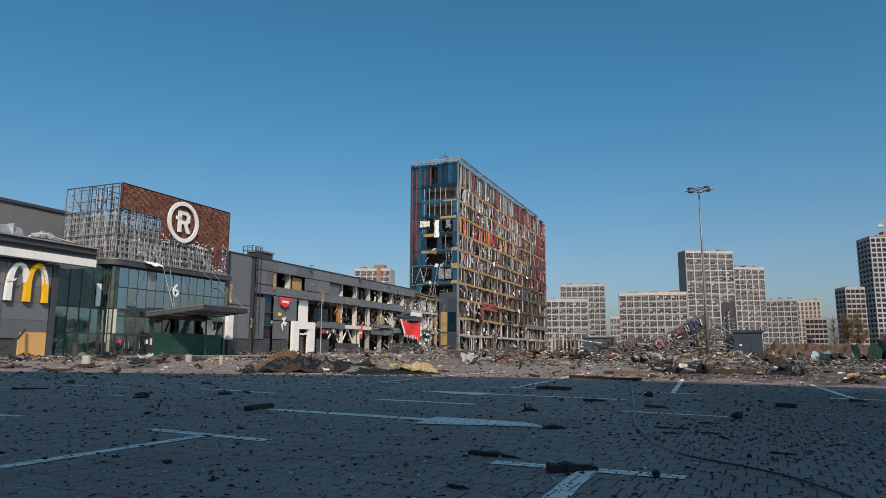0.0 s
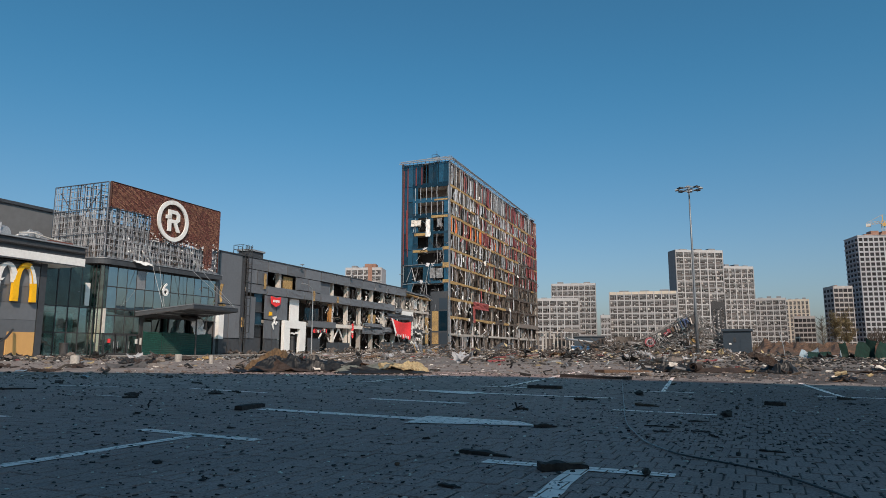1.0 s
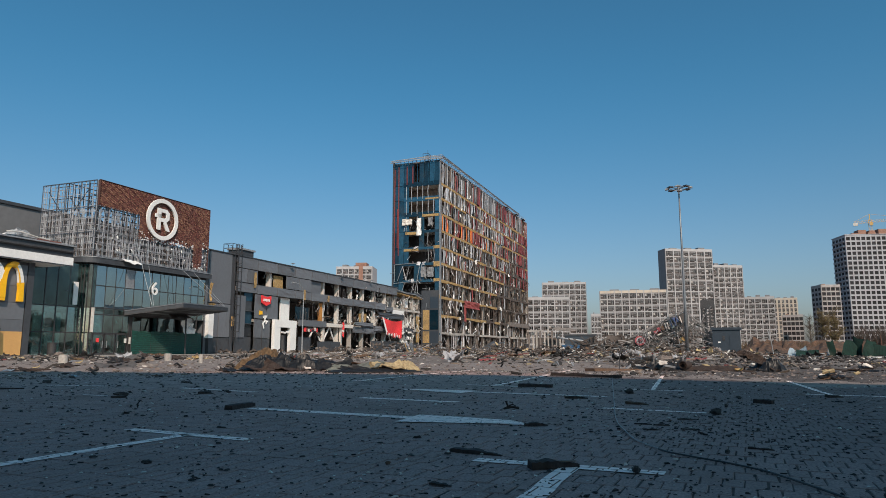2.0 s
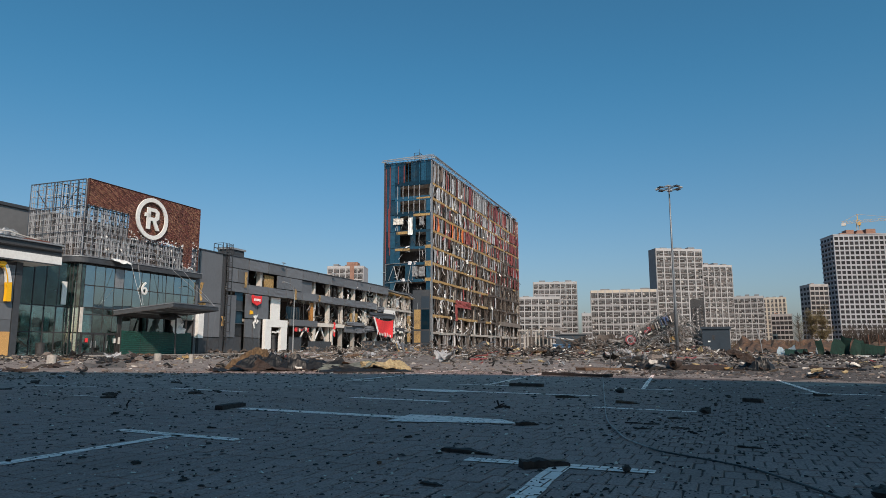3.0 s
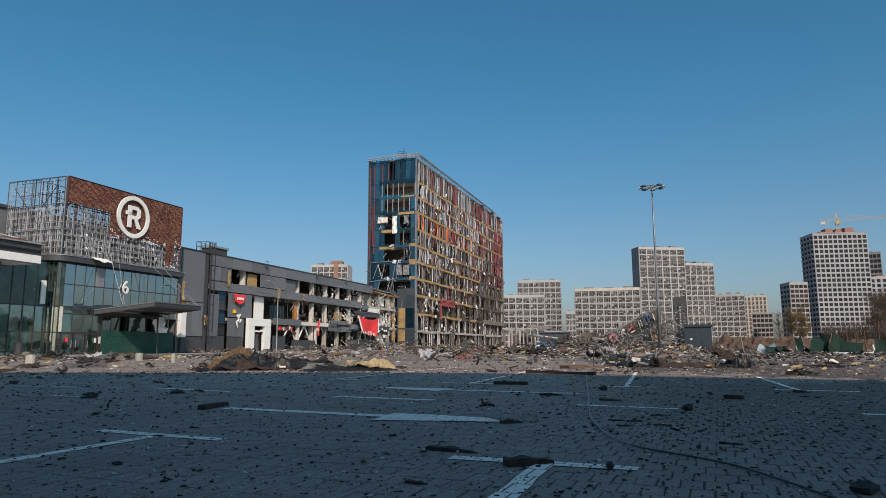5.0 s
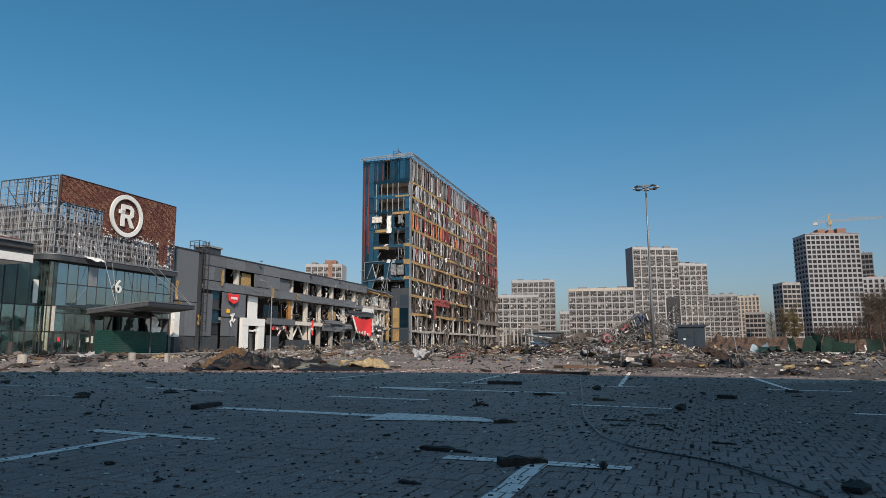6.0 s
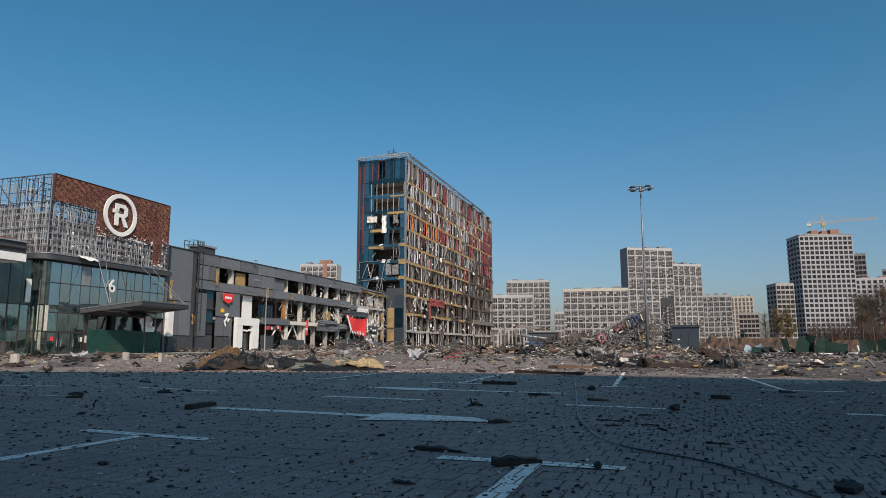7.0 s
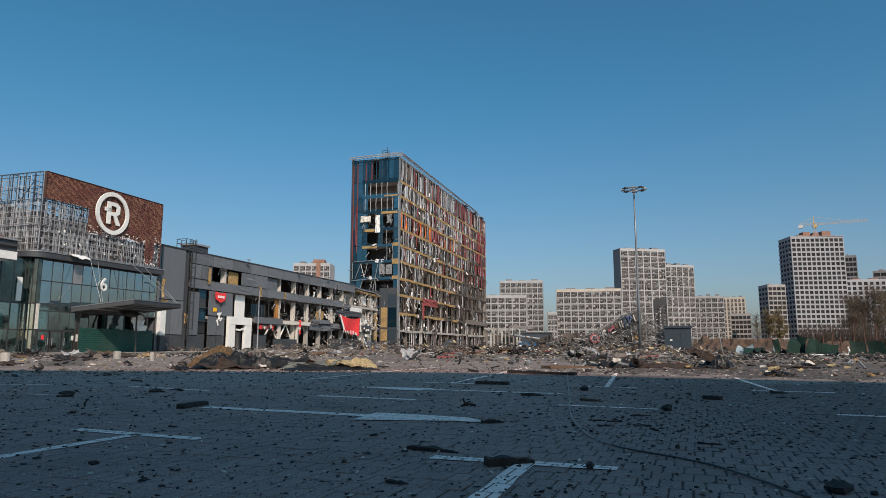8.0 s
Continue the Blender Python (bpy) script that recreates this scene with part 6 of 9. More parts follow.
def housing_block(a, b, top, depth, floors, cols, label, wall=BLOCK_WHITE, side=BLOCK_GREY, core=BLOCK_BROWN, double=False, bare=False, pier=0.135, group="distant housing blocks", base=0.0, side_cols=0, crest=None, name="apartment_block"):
    """A slab with a grid of piers and bands on its front, windows set back between them, and a flat roof with plant rooms."""
    a, b = Vector((*a, 0)), Vector((*b, 0))
    d = b - a
    w = d.length
    m = Matrix.Translation(a) @ pose(0, 0, 0, 0, 0, math.degrees(math.atan2(d.y, d.x)))
    h = thing(name, m, label, "building", group)
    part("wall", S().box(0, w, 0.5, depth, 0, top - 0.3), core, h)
    cw, fh = w / cols, (top - base - 1.2) / floors
    pw = cw * pier / 2
    for c in range(cols + 1):
        x = c * cw
        part("pier", S().box(max(0, x - pw), min(w, x + pw), 0, 0.5, 0, top), wall, h)
    for f in range(floors + 1):
        z = base + f * fh
        t = (0.14 if bare else 0.09) * fh if not double or f % 2 == 0 else 0.04 * fh
        part("band", S().box(0, w, 0.02, 0.5, z - t * (f > 0), z + t), wall, h)
    part("parapet", S().box(0, w, 0.01, 0.5, top - 1.4, top), crest or wall, h)
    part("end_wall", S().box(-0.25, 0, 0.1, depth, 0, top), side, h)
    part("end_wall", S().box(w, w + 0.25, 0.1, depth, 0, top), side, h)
    part("roof", S().box(-0.2, w + 0.2, 0.3, depth, top - 0.3, top), BLOCK_GREY, h)
    kinds = ("bare",) if bare else ("lived_a", "lived_b", "lived_c", "lived_d")
    mes = [window_meshes(cw * (1 - pier) * (1 if bare else 0.94), fh * (0.62 if bare else 0.8), kind, fh) for kind in kinds]
    for f in range(floors):
        for c in range(cols):
            set_window(rng.choice(mes), h, pose((c + 0.5) * cw, 0.46, base + (f + 0.52) * fh))
    if side_cols:
        sw = depth / side_cols
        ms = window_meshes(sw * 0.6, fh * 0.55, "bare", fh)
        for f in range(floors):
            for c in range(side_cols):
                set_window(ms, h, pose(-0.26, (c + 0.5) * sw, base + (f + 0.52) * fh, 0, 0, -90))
    for k in range(3 if w > 12 else 1):
        x = w * (0.15 + 0.3 * k) + rng.uniform(-0.4, 0.4)
        part("plant_room", S().box(x, x + w * 0.14, 2, depth * 0.6, top, top + rng.uniform(0.5, 1.3)), BLOCK_GREY if not bare else BRICKWORK, h)
    return h


WHITE_LABEL = "white-gridded modern apartment block with dark windows"
behind = housing_block((-48.0, 356.8), (-28.8, 354.8), 45.0, 14, 14, 6, "white high-rise apartment block with a brick-brown bay behind the mall", side=BLOCK_WHITE)
part("brown_bay", S().box(12.2, 14.4, -0.25, 0.5, 0, 46.6), BRICKWORK, behind)
part("brick_plant_room", S().box(10.0, 16.0, 1.5, 8, 45.0, 47.2), BRICKWORK, behind)
housing_block((54.3, 355.9), (76.8, 351.7), 28.5, 14, 8, 6, WHITE_LABEL, core=BLOCK_GREY)
housing_block((73.5, 413.5), (99.8, 408.0), 42.3, 10, 12, 8, WHITE_LABEL, core=BLOCK_GREY)
housing_block((92.4, 347.9), (124.4, 337.8), 31.3, 14, 9, 9, "long white-gridded apartment block with brown recesses", core=BLOCK_BROWN, crest=BLOCK_BEIGE)
housing_block((85.3, 339.4), (89.9, 338.2), 18.8, 10, 6, 3, "low white end block of apartments")
housing_block((126.6, 342.3), (152.5, 344.8), 53.4, 8.5, 17, 6, "tall white-gridded apartment tower with dark side", core=BLOCK_BROWN, double=True)
housing_block((169.4, 384.3), (188.6, 386.4), 50.2, 14, 16, 5, "grey and white apartment tower with dark brown panels", core=BLOCK_BROWN, double=True)
housing_block((200.5, 414.0), (216.8, 405.8), 33.4, 14, 10, 5, WHITE_LABEL, core=BLOCK_GREY)
housing_block((263.1, 494.3), (277.2, 486.6), 39.0, 14, 12, 6, "beige apartment block far off", wall=BLOCK_BEIGE, core=BLOCK_BEIGE, side=BLOCK_BEIGE, pier=0.42)
housing_block((229.6, 421.5), (239.9, 415.8), 22.7, 12, 7, 5, "low unfinished concrete block", wall=BLOCK_MID, core=BLOCK_BROWN, bare=True)
housing_block((229.0, 375.8), (239.2, 374.8), 37.8, 12, 13, 4, "grey unfinished apartment tower", wall=BLOCK_MID, side=BLOCK_MID, side_cols=3, core=BLOCK_BROWN, bare=True)
B10 = housing_block((257.6, 393.8), (289.0, 388.6), 70.5, 18, 23, 11, "tall unfinished white concrete apartment tower", wall=BLOCK_PALE, core=BLOCK_GREY, side=BLOCK_PALE, bare=True, pier=0.23, side_cols=4)
part("roof_overhang", S().box(-0.5, 32.2, -0.3, 18.3, 70.1, 70.5), BLOCK_PALE, B10)
for f in range(1, 23):
    part("balcony_slab", S().box(-1.1, -0.25, 1.0, 17.0, 3.01 * f - 0.12, 3.01 * f + 0.12).box(-1.1, -1.0, 1.0, 17.0, 3.01 * f, 3.01 * f + 0.7), BLOCK_PALE, B10)
for k, x in enumerate((9.0, 15.4, 20.6)):
    part("roof_kerb", S().box(x - 0.4, x + 5.2, 2.6, 9.4, 70.5, 70.8), BLOCK_GREY, B10)
    part("brick_lift_room", S().box(x, x + (4.4, 3.2, 5.4)[k], 3, 9, 70.5, (73.6, 73.2, 74.0)[k]), BRICKWORK, B10)
housing_block((310.3, 417.3), (315.5, 413.4), 62.0, 14, 18, 3, "narrow unfinished concrete tower behind", wall=BLOCK_GREY, core=BLOCK_BROWN, bare=True)
housing_block((288.6, 389.4), (318.3, 377.8), 42.6, 16, 14, 10, "lower unfinished white concrete wing", wall=BLOCK_PALE, core=BLOCK_GREY, bare=True, pier=0.36)
housing_block((347.2, 439.4), (363.7, 425.9), 54.5, 14, 15, 5, "grey unfinished apartment block behind the trees", wall=BLOCK_GREY, core=BLOCK_BROWN, bare=True)

# tower crane over the unfinished tower
bx, by = 281.0, 404.0
crane = thing("tower_crane", pose(bx, by, 0, 0, 0, -34), "yellow tower crane above the unfinished tower", "crane")
mst = S()
for x in (-0.8, 0.8):
    for y in (-0.8, 0.8):
        mst.bar((x, y, 0), (x, y, 82), 0.3)
for k in range(40):
    z = 2 * k
    mst.bar((-0.8, -0.8, z), (0.8, -0.8, z + 2), 0.16).bar((0.8, -0.8, z), (0.8, 0.8, z + 2), 0.16)
part("mast", mst, CRANE_YELLOW, crane)
jib = S()
for y, z in ((-0.7, 80), (0.7, 80), (0, 81.6)):
    jib.bar((-9, y, z), (30, y, z - (z > 81) * 0.5), 0.08)
for k in range(20):
    x = -9 + 1.95 * k
    jib.bar((x, -0.7, 80), (x + 1, 0, 81.5), 0.12).bar((x + 1, 0, 81.5), (x + 1.95, 0.7, 80), 0.12)
part("jib", jib, CRANE_YELLOW, crane)
part("counterweight", S().box(-9, -6.5, -0.9, 0.9, 78.6, 80.4), OFFWHITE, crane)
part("cab", S().box(-0.3, 1.6, -1.9, -0.8, 78.0, 80.0), CRANE_YELLOW, crane)
part("tower_head", S().bar((0, 0, 81), (0, 0, 85.5), 0.5).bar((0, 0, 85.5), (-8, 0, 81.5), 0.14).bar((0, 0, 85.5), (18, 0, 81.5), 0.12), CRANE_YELLOW, crane)

# ---- colonnade, excavator, container and shed beyond the tower ----
rng = random.Random(21)
ruin = thing("ruined_colonnade", pose(23.2, 148.4, 0, 0, 0, -12), "row of bare concrete columns of a burnt-out annex", "ruin")
for k in range(9):
    part("column", S().box(-0.17, 0.17, -0.17, 0.17, 0, rng.uniform(4.2, 5.2)), CONCRETE if k % 3 else CONCRETE_DARK, ruin, at=pose(0.85 * k, rng.uniform(-0.5, 1.5), 0, rng.uniform(-2, 2), rng.uniform(-2, 2), 0))
part("beam", S().box(-0.5, 3.2, 0, 0.5, 4.6, 4.9), CONCRETE, ruin)
part("broken_roof", S().sheet(pose(7.6, 1, 4.8, 8, 6, 0), 5.5, 4, rng, 0.5, 8, 5, 0.1), CONCRETE_DARK, ruin)
part("back_wall", S().box(1, 7, 6, 6.3, 0, 3.4), INNER_SHADE, ruin)
shed = thing("industrial_shed", pose(26.4, 128.5, 0, 0, 0, -12), "low dark grey shed beyond the ruined tower", "building")
part("wall", S().box(0.6, 6.4, 0, 9, 0, 3.3), KIOSK, shed)
part("roof", S().box(0.4, 6.6, -0.2, 9.2, 3.3, 3.55), CASSETTE_DARK, shed)
duct = thing("fallen_duct", pose(21.0, 108, 0, 0, 0, -15), "silver duct lying on the rubble", "duct")
part("tube", S().tube([(0.4, 0, 2.5), (2.5, 0, 2.3), (4.6, 0, 2.0)], 0.15, 12), STEEL, duct, smooth=True)
part("prop", S().bar((0.5, 0, 0), (0.5, 0, 2.4), 0.3), STEEL_DARK, duct)
part("prop", S().bar((4.6, 0, 0), (4.6, 0, 1.8), 0.3), STEEL_DARK, duct)
skip = thing("blue_container", pose(19.2, 93, 0, 0, 0, -12), "blue metal waste container on the rubble field", "container")
part("body", S().box(0, 2.7, 0, 1.8, 0.4, 1.2), BLUE_PAINT, skip)
part("rim", S().box(-0.1, 2.8, -0.1, 0.05, 1.15, 1.3), BLUE_PAINT, skip)
part("rim", S().box(-0.1, 2.8, 1.75, 1.9, 1.15, 1.3), BLUE_PAINT, skip)
part("skid", S().box(0.2, 0.5, 0.1, 1.7, -0.02, 0.5), STEEL_DARK, skip)
part("skid", S().box(2.2, 2.5, 0.1, 1.7, -0.02, 0.5), STEEL_DARK, skip)
dig = thing("excavator", pose(18.4, 119, 0, 0, 0, 10) @ Matrix.Diagonal((0.62, 0.62, 0.62, 1)), "small yellow excavator beside the ruined tower", "excavator")
part("track", S().box(-1.2, 1.6, -1.1, -0.6, 0, 0.7), STEEL_DARK, dig)
part("track", S().box(-1.2, 1.6, 0.6, 1.1, 0, 0.7), STEEL_DARK, dig)
part("body", S().box(-0.9, 1.2, -0.95, 0.95, 0.75, 1.4), CRANE_YELLOW, dig)
part("cab", S().box(-1.1, -0.1, -0.9, 0.1, 1.6, 2.6), DARK_GLASS, dig)
part("boom", S().tube([(-0.8, 0.4, 1.2), (-1.9, 0.4, 1.9), (-2.8, 0.4, 1.0)], 0.16), CRANE_YELLOW, dig)
part("bucket", S().box(-3.1, -2.6, 0.0, 0.8, 0.4, 1.0), STEEL_DARK, dig)

# ---- collapsed sign heap ----
heap = thing("collapsed_sign", pose(23.3, 76.2, 0, 0, 0, -17) @ Matrix.Diagonal((1.1, 1.1, 1.1, 1)), "collapsed billboard frame with red and blue shapes on rubble", "wreck")
tilt = pose(0.4, -0.5, 1.0, -20, -27, 0)
SIGN_BACK = material("burnt_sign_back", (0.05, 0.046, 0.044), 0.8, grain=6, vary=0.4, stain=0.6, stain_scale=0.8)
SIGN_RED = material("sooted_red_letter", (0.26, 0.05, 0.06), 0.5, grain=8, vary=0.3, stain=0.7, stain_scale=2.0)
SIGN_BLUE = material("sooted_blue_letter", (0.08, 0.115, 0.26), 0.5, grain=8, vary=0.3, stain=0.7, stain_scale=2.0)
HEAP_STEEL = material("burnt_steel", (0.2, 0.193, 0.19), 0.6, 0.3, grain=8, vary=0.3, stain=0.5, island=0.75)
for x0, x1, dz in ((0.2, 1.7, -0.05), (1.78, 3.2, 0.0), (3.28, 4.6, 0.06), (4.68, 6.1, 0.0)):
    part("board", S().box(x0, x1, 0, 0.1, -0.66 + dz, 0.62 + dz, tilt @ pose(0, 0, 0, rng.uniform(-4, 4), 0, 0)), SIGN_BACK, heap)
part("sign_ring", S().ring(0.52, 0.35, 0.16, tilt @ pose(0.95, -0.24, 0.0, 0, 8, 6), 24), SIGN_RED, heap, "sooted red ring of the fallen sign")
part("sign_ring", S().ring(0.35, 0.27, 0.12, tilt @ pose(0.95, -0.24, 0.0, 0, 8, 6), 20), STRIP_PALE, heap)
part("sign_bar", S().box(0.6, 1.3, -0.2, -0.1, -0.07, 0.07, tilt), SIGN_RED, heap)
for x, w, z, h, mat, lean in ((1.75, 0.13, -0.3, 0.75, OFFWHITE, 16), (2.0, 0.3, 0.2, 0.2, OFFWHITE, 8), (2.15, 0.13, -0.4, 0.6, STRIP_PALE, -20), (2.5, 0.36, -0.12, 0.32, SIGN_RED, 4), (2.95, 0.3, -0.05, 0.42, SIGN_RED, 10), (2.7, 0.5, -0.42, 0.12, OFFWHITE, 0), (3.35, 0.3, -0.15, 0.5, BROWN, 6),
                          (3.75, 0.1, -0.35, 0.8, OFFWHITE, 12), (4.0, 0.1, -0.35, 0.8, OFFWHITE, 12), (4.3, 0.16, -0.3, 0.85, SIGN_BLUE, 12), (4.3, 0.36, -0.36, 0.12, OFFWHITE, 4), (4.75, 0.15, -0.3, 0.85, SIGN_BLUE, 12), (4.8, 0.34, 0.42, 0.14, SIGN_BLUE, 6), (5.12, 0.15, -0.05, 0.6, SIGN_BLUE, 12), (5.4, 0.1, -0.3, 0.7, OFFWHITE, 12)):
    part("sign_bar", S().box(-w / 2, w / 2, -0.24, -0.05, 0, h), mat, heap, at=tilt @ pose(x + w / 2, 0, z, rng.uniform(-6, 6), lean, 0))
# chords and webs of the frame that carried the board
truss = S()
for z, y in ((0.82, -0.1), (0.95, 0.7), (-0.8, -0.15), (-0.7, 0.7), (-1.25, -0.4)):
    truss.tube([tilt @ Vector((x, y + rng.uniform(-0.06, 0.06), z + rng.uniform(-0.08, 0.08))) for x in (0.0, 2.0, 4.2, 6.5)], 0.055, 4)
for k in range(14):
    x = 0.1 + 0.46 * k
    truss.bar(tilt @ Vector((x, -0.12, 0.82)), tilt @ Vector((x + 0.46, 0.7, 0.95)), 0.06).bar(tilt @ Vector((x, 0.4, -0.75)), tilt @ Vector((x + rng.uniform(-0.4, 0.5), 0.5, 0.9)), 0.06)
    p = tilt @ Vector((x, -0.2, -0.8))
    truss.bar(p, (p.x + rng.uniform(-0.2, 0.9), p.y - 0.2, max(0.05, p.z - rng.uniform(0.6, 1.6))), 0.06)
# fallen trusses leaning from the head of the board to the ground beyond
for k in range(11):
    u = k / 10
    a = Vector((6.0 + 0.25 * rng.uniform(-1, 1) - 0.5 * u, 0.2 + 1.1 * rng.random(), 4.35 - 2.6 * u + rng.uniform(-0.2, 0.2)))
    b = Vector((9.4 - 0.8 * u + rng.uniform(-0.3, 0.3), 0.1 + 1.4 * rng.random(), 1.75 - 1.5 * u + rng.uniform(-0.15, 0.15)))
    truss.tube([a, a.lerp(b, 0.5) + Vector((0, 0, rng.uniform(-0.12, 0.12))), b], rng.uniform(0.035, 0.06), 4)
    for j in range(4):
        c = a.lerp(b, (j + 0.5) / 4)
        truss.bar(c, c + Vector((rng.uniform(-0.3, 0.6), rng.uniform(-0.2, 0.4), -rng.uniform(0.3, 0.9))), 0.045)
for x in (6.6, 7.3, 8.0, 8.7, 9.2):
    truss.bar((x, 0.6, 0), (x + rng.uniform(-0.2, 0.2), 0.7, 4.6 - 0.72 * (x - 5.6)), 0.07)
for z in (0.5, 0.9, 1.3, 1.7):
    truss.bar((6.2, 0.2, z + rng.uniform(-0.1, 0.1)), (9.6 - 0.2 * z, 0.4, z + rng.uniform(-0.2, 0.2)), 0.07)
truss.bar((4.9, 0.6, 0), (4.8, 0.6, 4.2), 0.12).bar((6.0, 0.5, 0), (5.7, 0.5, 4.7), 0.12).tube([(7.0, 0.8, 2.6), (7.6, 0.8, 3.9), (8.4, 0.7, 5.0)], 0.05, 5)
part("steel_frame", truss, HEAP_STEEL, heap)
web = S()
for k in range(190):
    x = rng.uniform(-3.2, 9.0)
    y = rng.uniform(-1.9, -0.7)
    top = 0.55 + (0.75 if x < 0.6 else 0.12 * x)
    p = Vector((x, y, rng.uniform(0.0, top)))
    q = p + Vector((rng.uniform(-1.5, 1.5), rng.uniform(-0.4, 0.3), rng.uniform(-0.5, 0.7)))
    q.z = min(max(0.05, q.z), top + 0.2)
    web.tube([p, p.lerp(q, 0.5) + Vector((0, -0.1, rng.uniform(-0.12, 0.12))), q], rng.uniform(0.018, 0.05), 4)
for k in range(46):
    x = rng.uniform(0.2, 6.2)
    p = tilt @ Vector((x, rng.uniform(-0.6, -0.35), rng.uniform(-1.2, 0.3)))
    q = tilt @ Vector((x + rng.uniform(-1.0, 1.0), rng.uniform(-0.6, -0.35), rng.uniform(-1.3, 0.9)))
    p.z, q.z = max(0.05, p.z), max(0.05, q.z)
    web.tube([p, p.lerp(q, 0.5) + Vector((0, -0.05, rng.uniform(-0.1, 0.1))), q], rng.uniform(0.012, 0.035), 4)
part("bent_barwork", web, HEAP_STEEL, heap, kind="stuff")
dark = S()
for k in range(300):
    x = rng.uniform(-5.2, 9.6)
    y = rng.uniform(0.3, 2.2)
    top = 2.0 if x < 0.6 else 0.9 + 2.0 * max(0.0, 1 - abs(x - 5.8) / 3.6)
    p = Vector((x, y, rng.uniform(0, 0.8 * top)))
    dark.bar(p, (x + rng.uniform(-1.6, 1.6), y + rng.uniform(-0.3, 0.6), rng.uniform(0.2, top)), rng.uniform(0.05, 0.12))
for k in range(50):
    x = rng.uniform(-5.0, 0.6) if k % 2 else rng.uniform(0.6, 9)
    dark.rag(pose(x, rng.uniform(-0.6, 1.2), rng.uniform(0.2, 1.6 if x < 0.6 else 0.6), rng.uniform(20, 85), rng.uniform(-50, 50), rng.uniform(-40, 40)), rng.uniform(0.7, 1.7), rng.uniform(0.4, 1.1), rng, 0.4, 0.1, 6, 5, 0.04)
part("burnt_scrap", dark, STRIP_SOOT, heap, kind="stuff")
flakes = S()
for k in range(70):
    x = rng.uniform(-3.0, 9)
    flakes.rag(pose(x, rng.uniform(-1.9, -0.6), rng.uniform(0.1, 0.5 + 0.09 * max(0, x)), rng.uniform(-70, 70), rng.uniform(-50, 50), rng.uniform(0, 180)), rng.uniform(0.15, 0.55), rng.uniform(0.1, 0.3), rng, 0.4, 0.04, 4, 3, 0.02)
part("pale_scrap", flakes, STRIP_PALE, heap, kind="stuff")
heavy = S()
for k in range(150):
    x = rng.uniform(-3.5, 10)
    heavy.chunk((x, rng.uniform(-1.8, 2.0), rng.uniform(0, 0.15 + 0.9 * max(0, 1 - abs(x - 4.5) / 5))), rng.uniform(0.15, 0.5), rng)
part("rubble", heavy, RUBBLE, heap, kind="stuff")
part("torn_insulation", S().rag(pose(5.3, -0.9, 1.5, 60, -20, 0), 0.5, 0.6, rng, 0.4, 0.08, 8, 6, 0.06), OCHRE, heap)
part("mesh_guard", S().box(7.7, 8.8, -1.5, -1.46, 0.1, 0.95), HEAP_STEEL, heap)

pyl = thing("burnt_pylon", pose(35.6, 82.7, 0, 0, 0, -22), "burnt dark lattice pylon behind the rubble heap", "pylon")
lat = S()
for x in (-0.75, -0.25, 0.25, 0.75):
    lat.bar((x, 0, 0), (x + rng.uniform(-0.1, 0.1), 0, 7.0 - abs(x)), 0.16).bar((x, 0.9, 0), (x, 0.9, 6.6), 0.16)
for k in range(18):
    z = 0.4 * k
    lat.bar((-0.75, 0, z), (0.75, 0, z + rng.uniform(-0.1, 0.4)), 0.1).bar((0.75, 0, z), (0.75, 0.9, z + 0.4), 0.08).bar((-0.75, 0.9, z), (0.75, 0.9, z - 0.3), 0.1)
part("lattice", lat, STEEL_DARK, pyl)
part("burnt_panel", S().box(-0.85, 0.75, -0.12, 0.0, 5.8, 6.8), STEEL_DARK, pyl)

# steel kiosk
kio = thing("kiosk", pose(31.15, 71.6, 0, 0, 0, -27), "slate blue metal transformer kiosk with a flat roof", "kiosk")
part("body", S().box(0, 2.75, 0, 2.4, 0, 2.75), KIOSK, kio)
part("roof", S().box(-0.15, 2.9, -0.15, 2.55, 2.75, 3.0), KIOSK, kio)
part("door", S().box(1.7, 2.6, -0.04, 0.0, 0.15, 2.3), KIOSK, kio)
part("vent", S().box(1.0, 1.25, -0.05, 0.0, 1.6, 2.1), STEEL_DARK, kio)
part("notice_bar", S().box(0.55, 0.8, -0.04, 0.0, 1.35, 1.5), WHITE, kio)

# ---- earth bank, fence, trees beyond the lot ----
bank = S()
nx, ny = 170, 16
vs = []
for i in range(nx + 1):
    a = radians(20 + 42 * i / nx)
    u = 60 * i / nx
    for j in range(ny + 1):
        d, v = 84 + 36 * j / ny, 8 * j / ny
        lumpy = 1.5 + 1.1 * noise.noise(Vector((u * 0.25, v * 0.5, 3))) + 0.8 * noise.noise(Vector((u * 0.7, v, 9))) + 0.5 * noise.noise(Vector((u * 1.9, v * 2.1, 4))) + 0.3 * noise.noise(Vector((u * 4.3, v * 4, 6)))
        vs.append((d * math.sin(a), d * math.cos(a), max(-0.05, math.sin(math.pi * j / ny) * lumpy * min(1, max(0, (u - 7) / 2.2)))))
bank.add(vs, [(i * (ny + 1) + j, (i + 1) * (ny + 1) + j, (i + 1) * (ny + 1) + j + 1, i * (ny + 1) + j + 1) for i in range(nx) for j in range(ny)])
solo("earth_bank", bank, EARTH, pose(0, 0, 0), "low bank of brown dry earth behind the lot", "earth bank", kind="stuff")

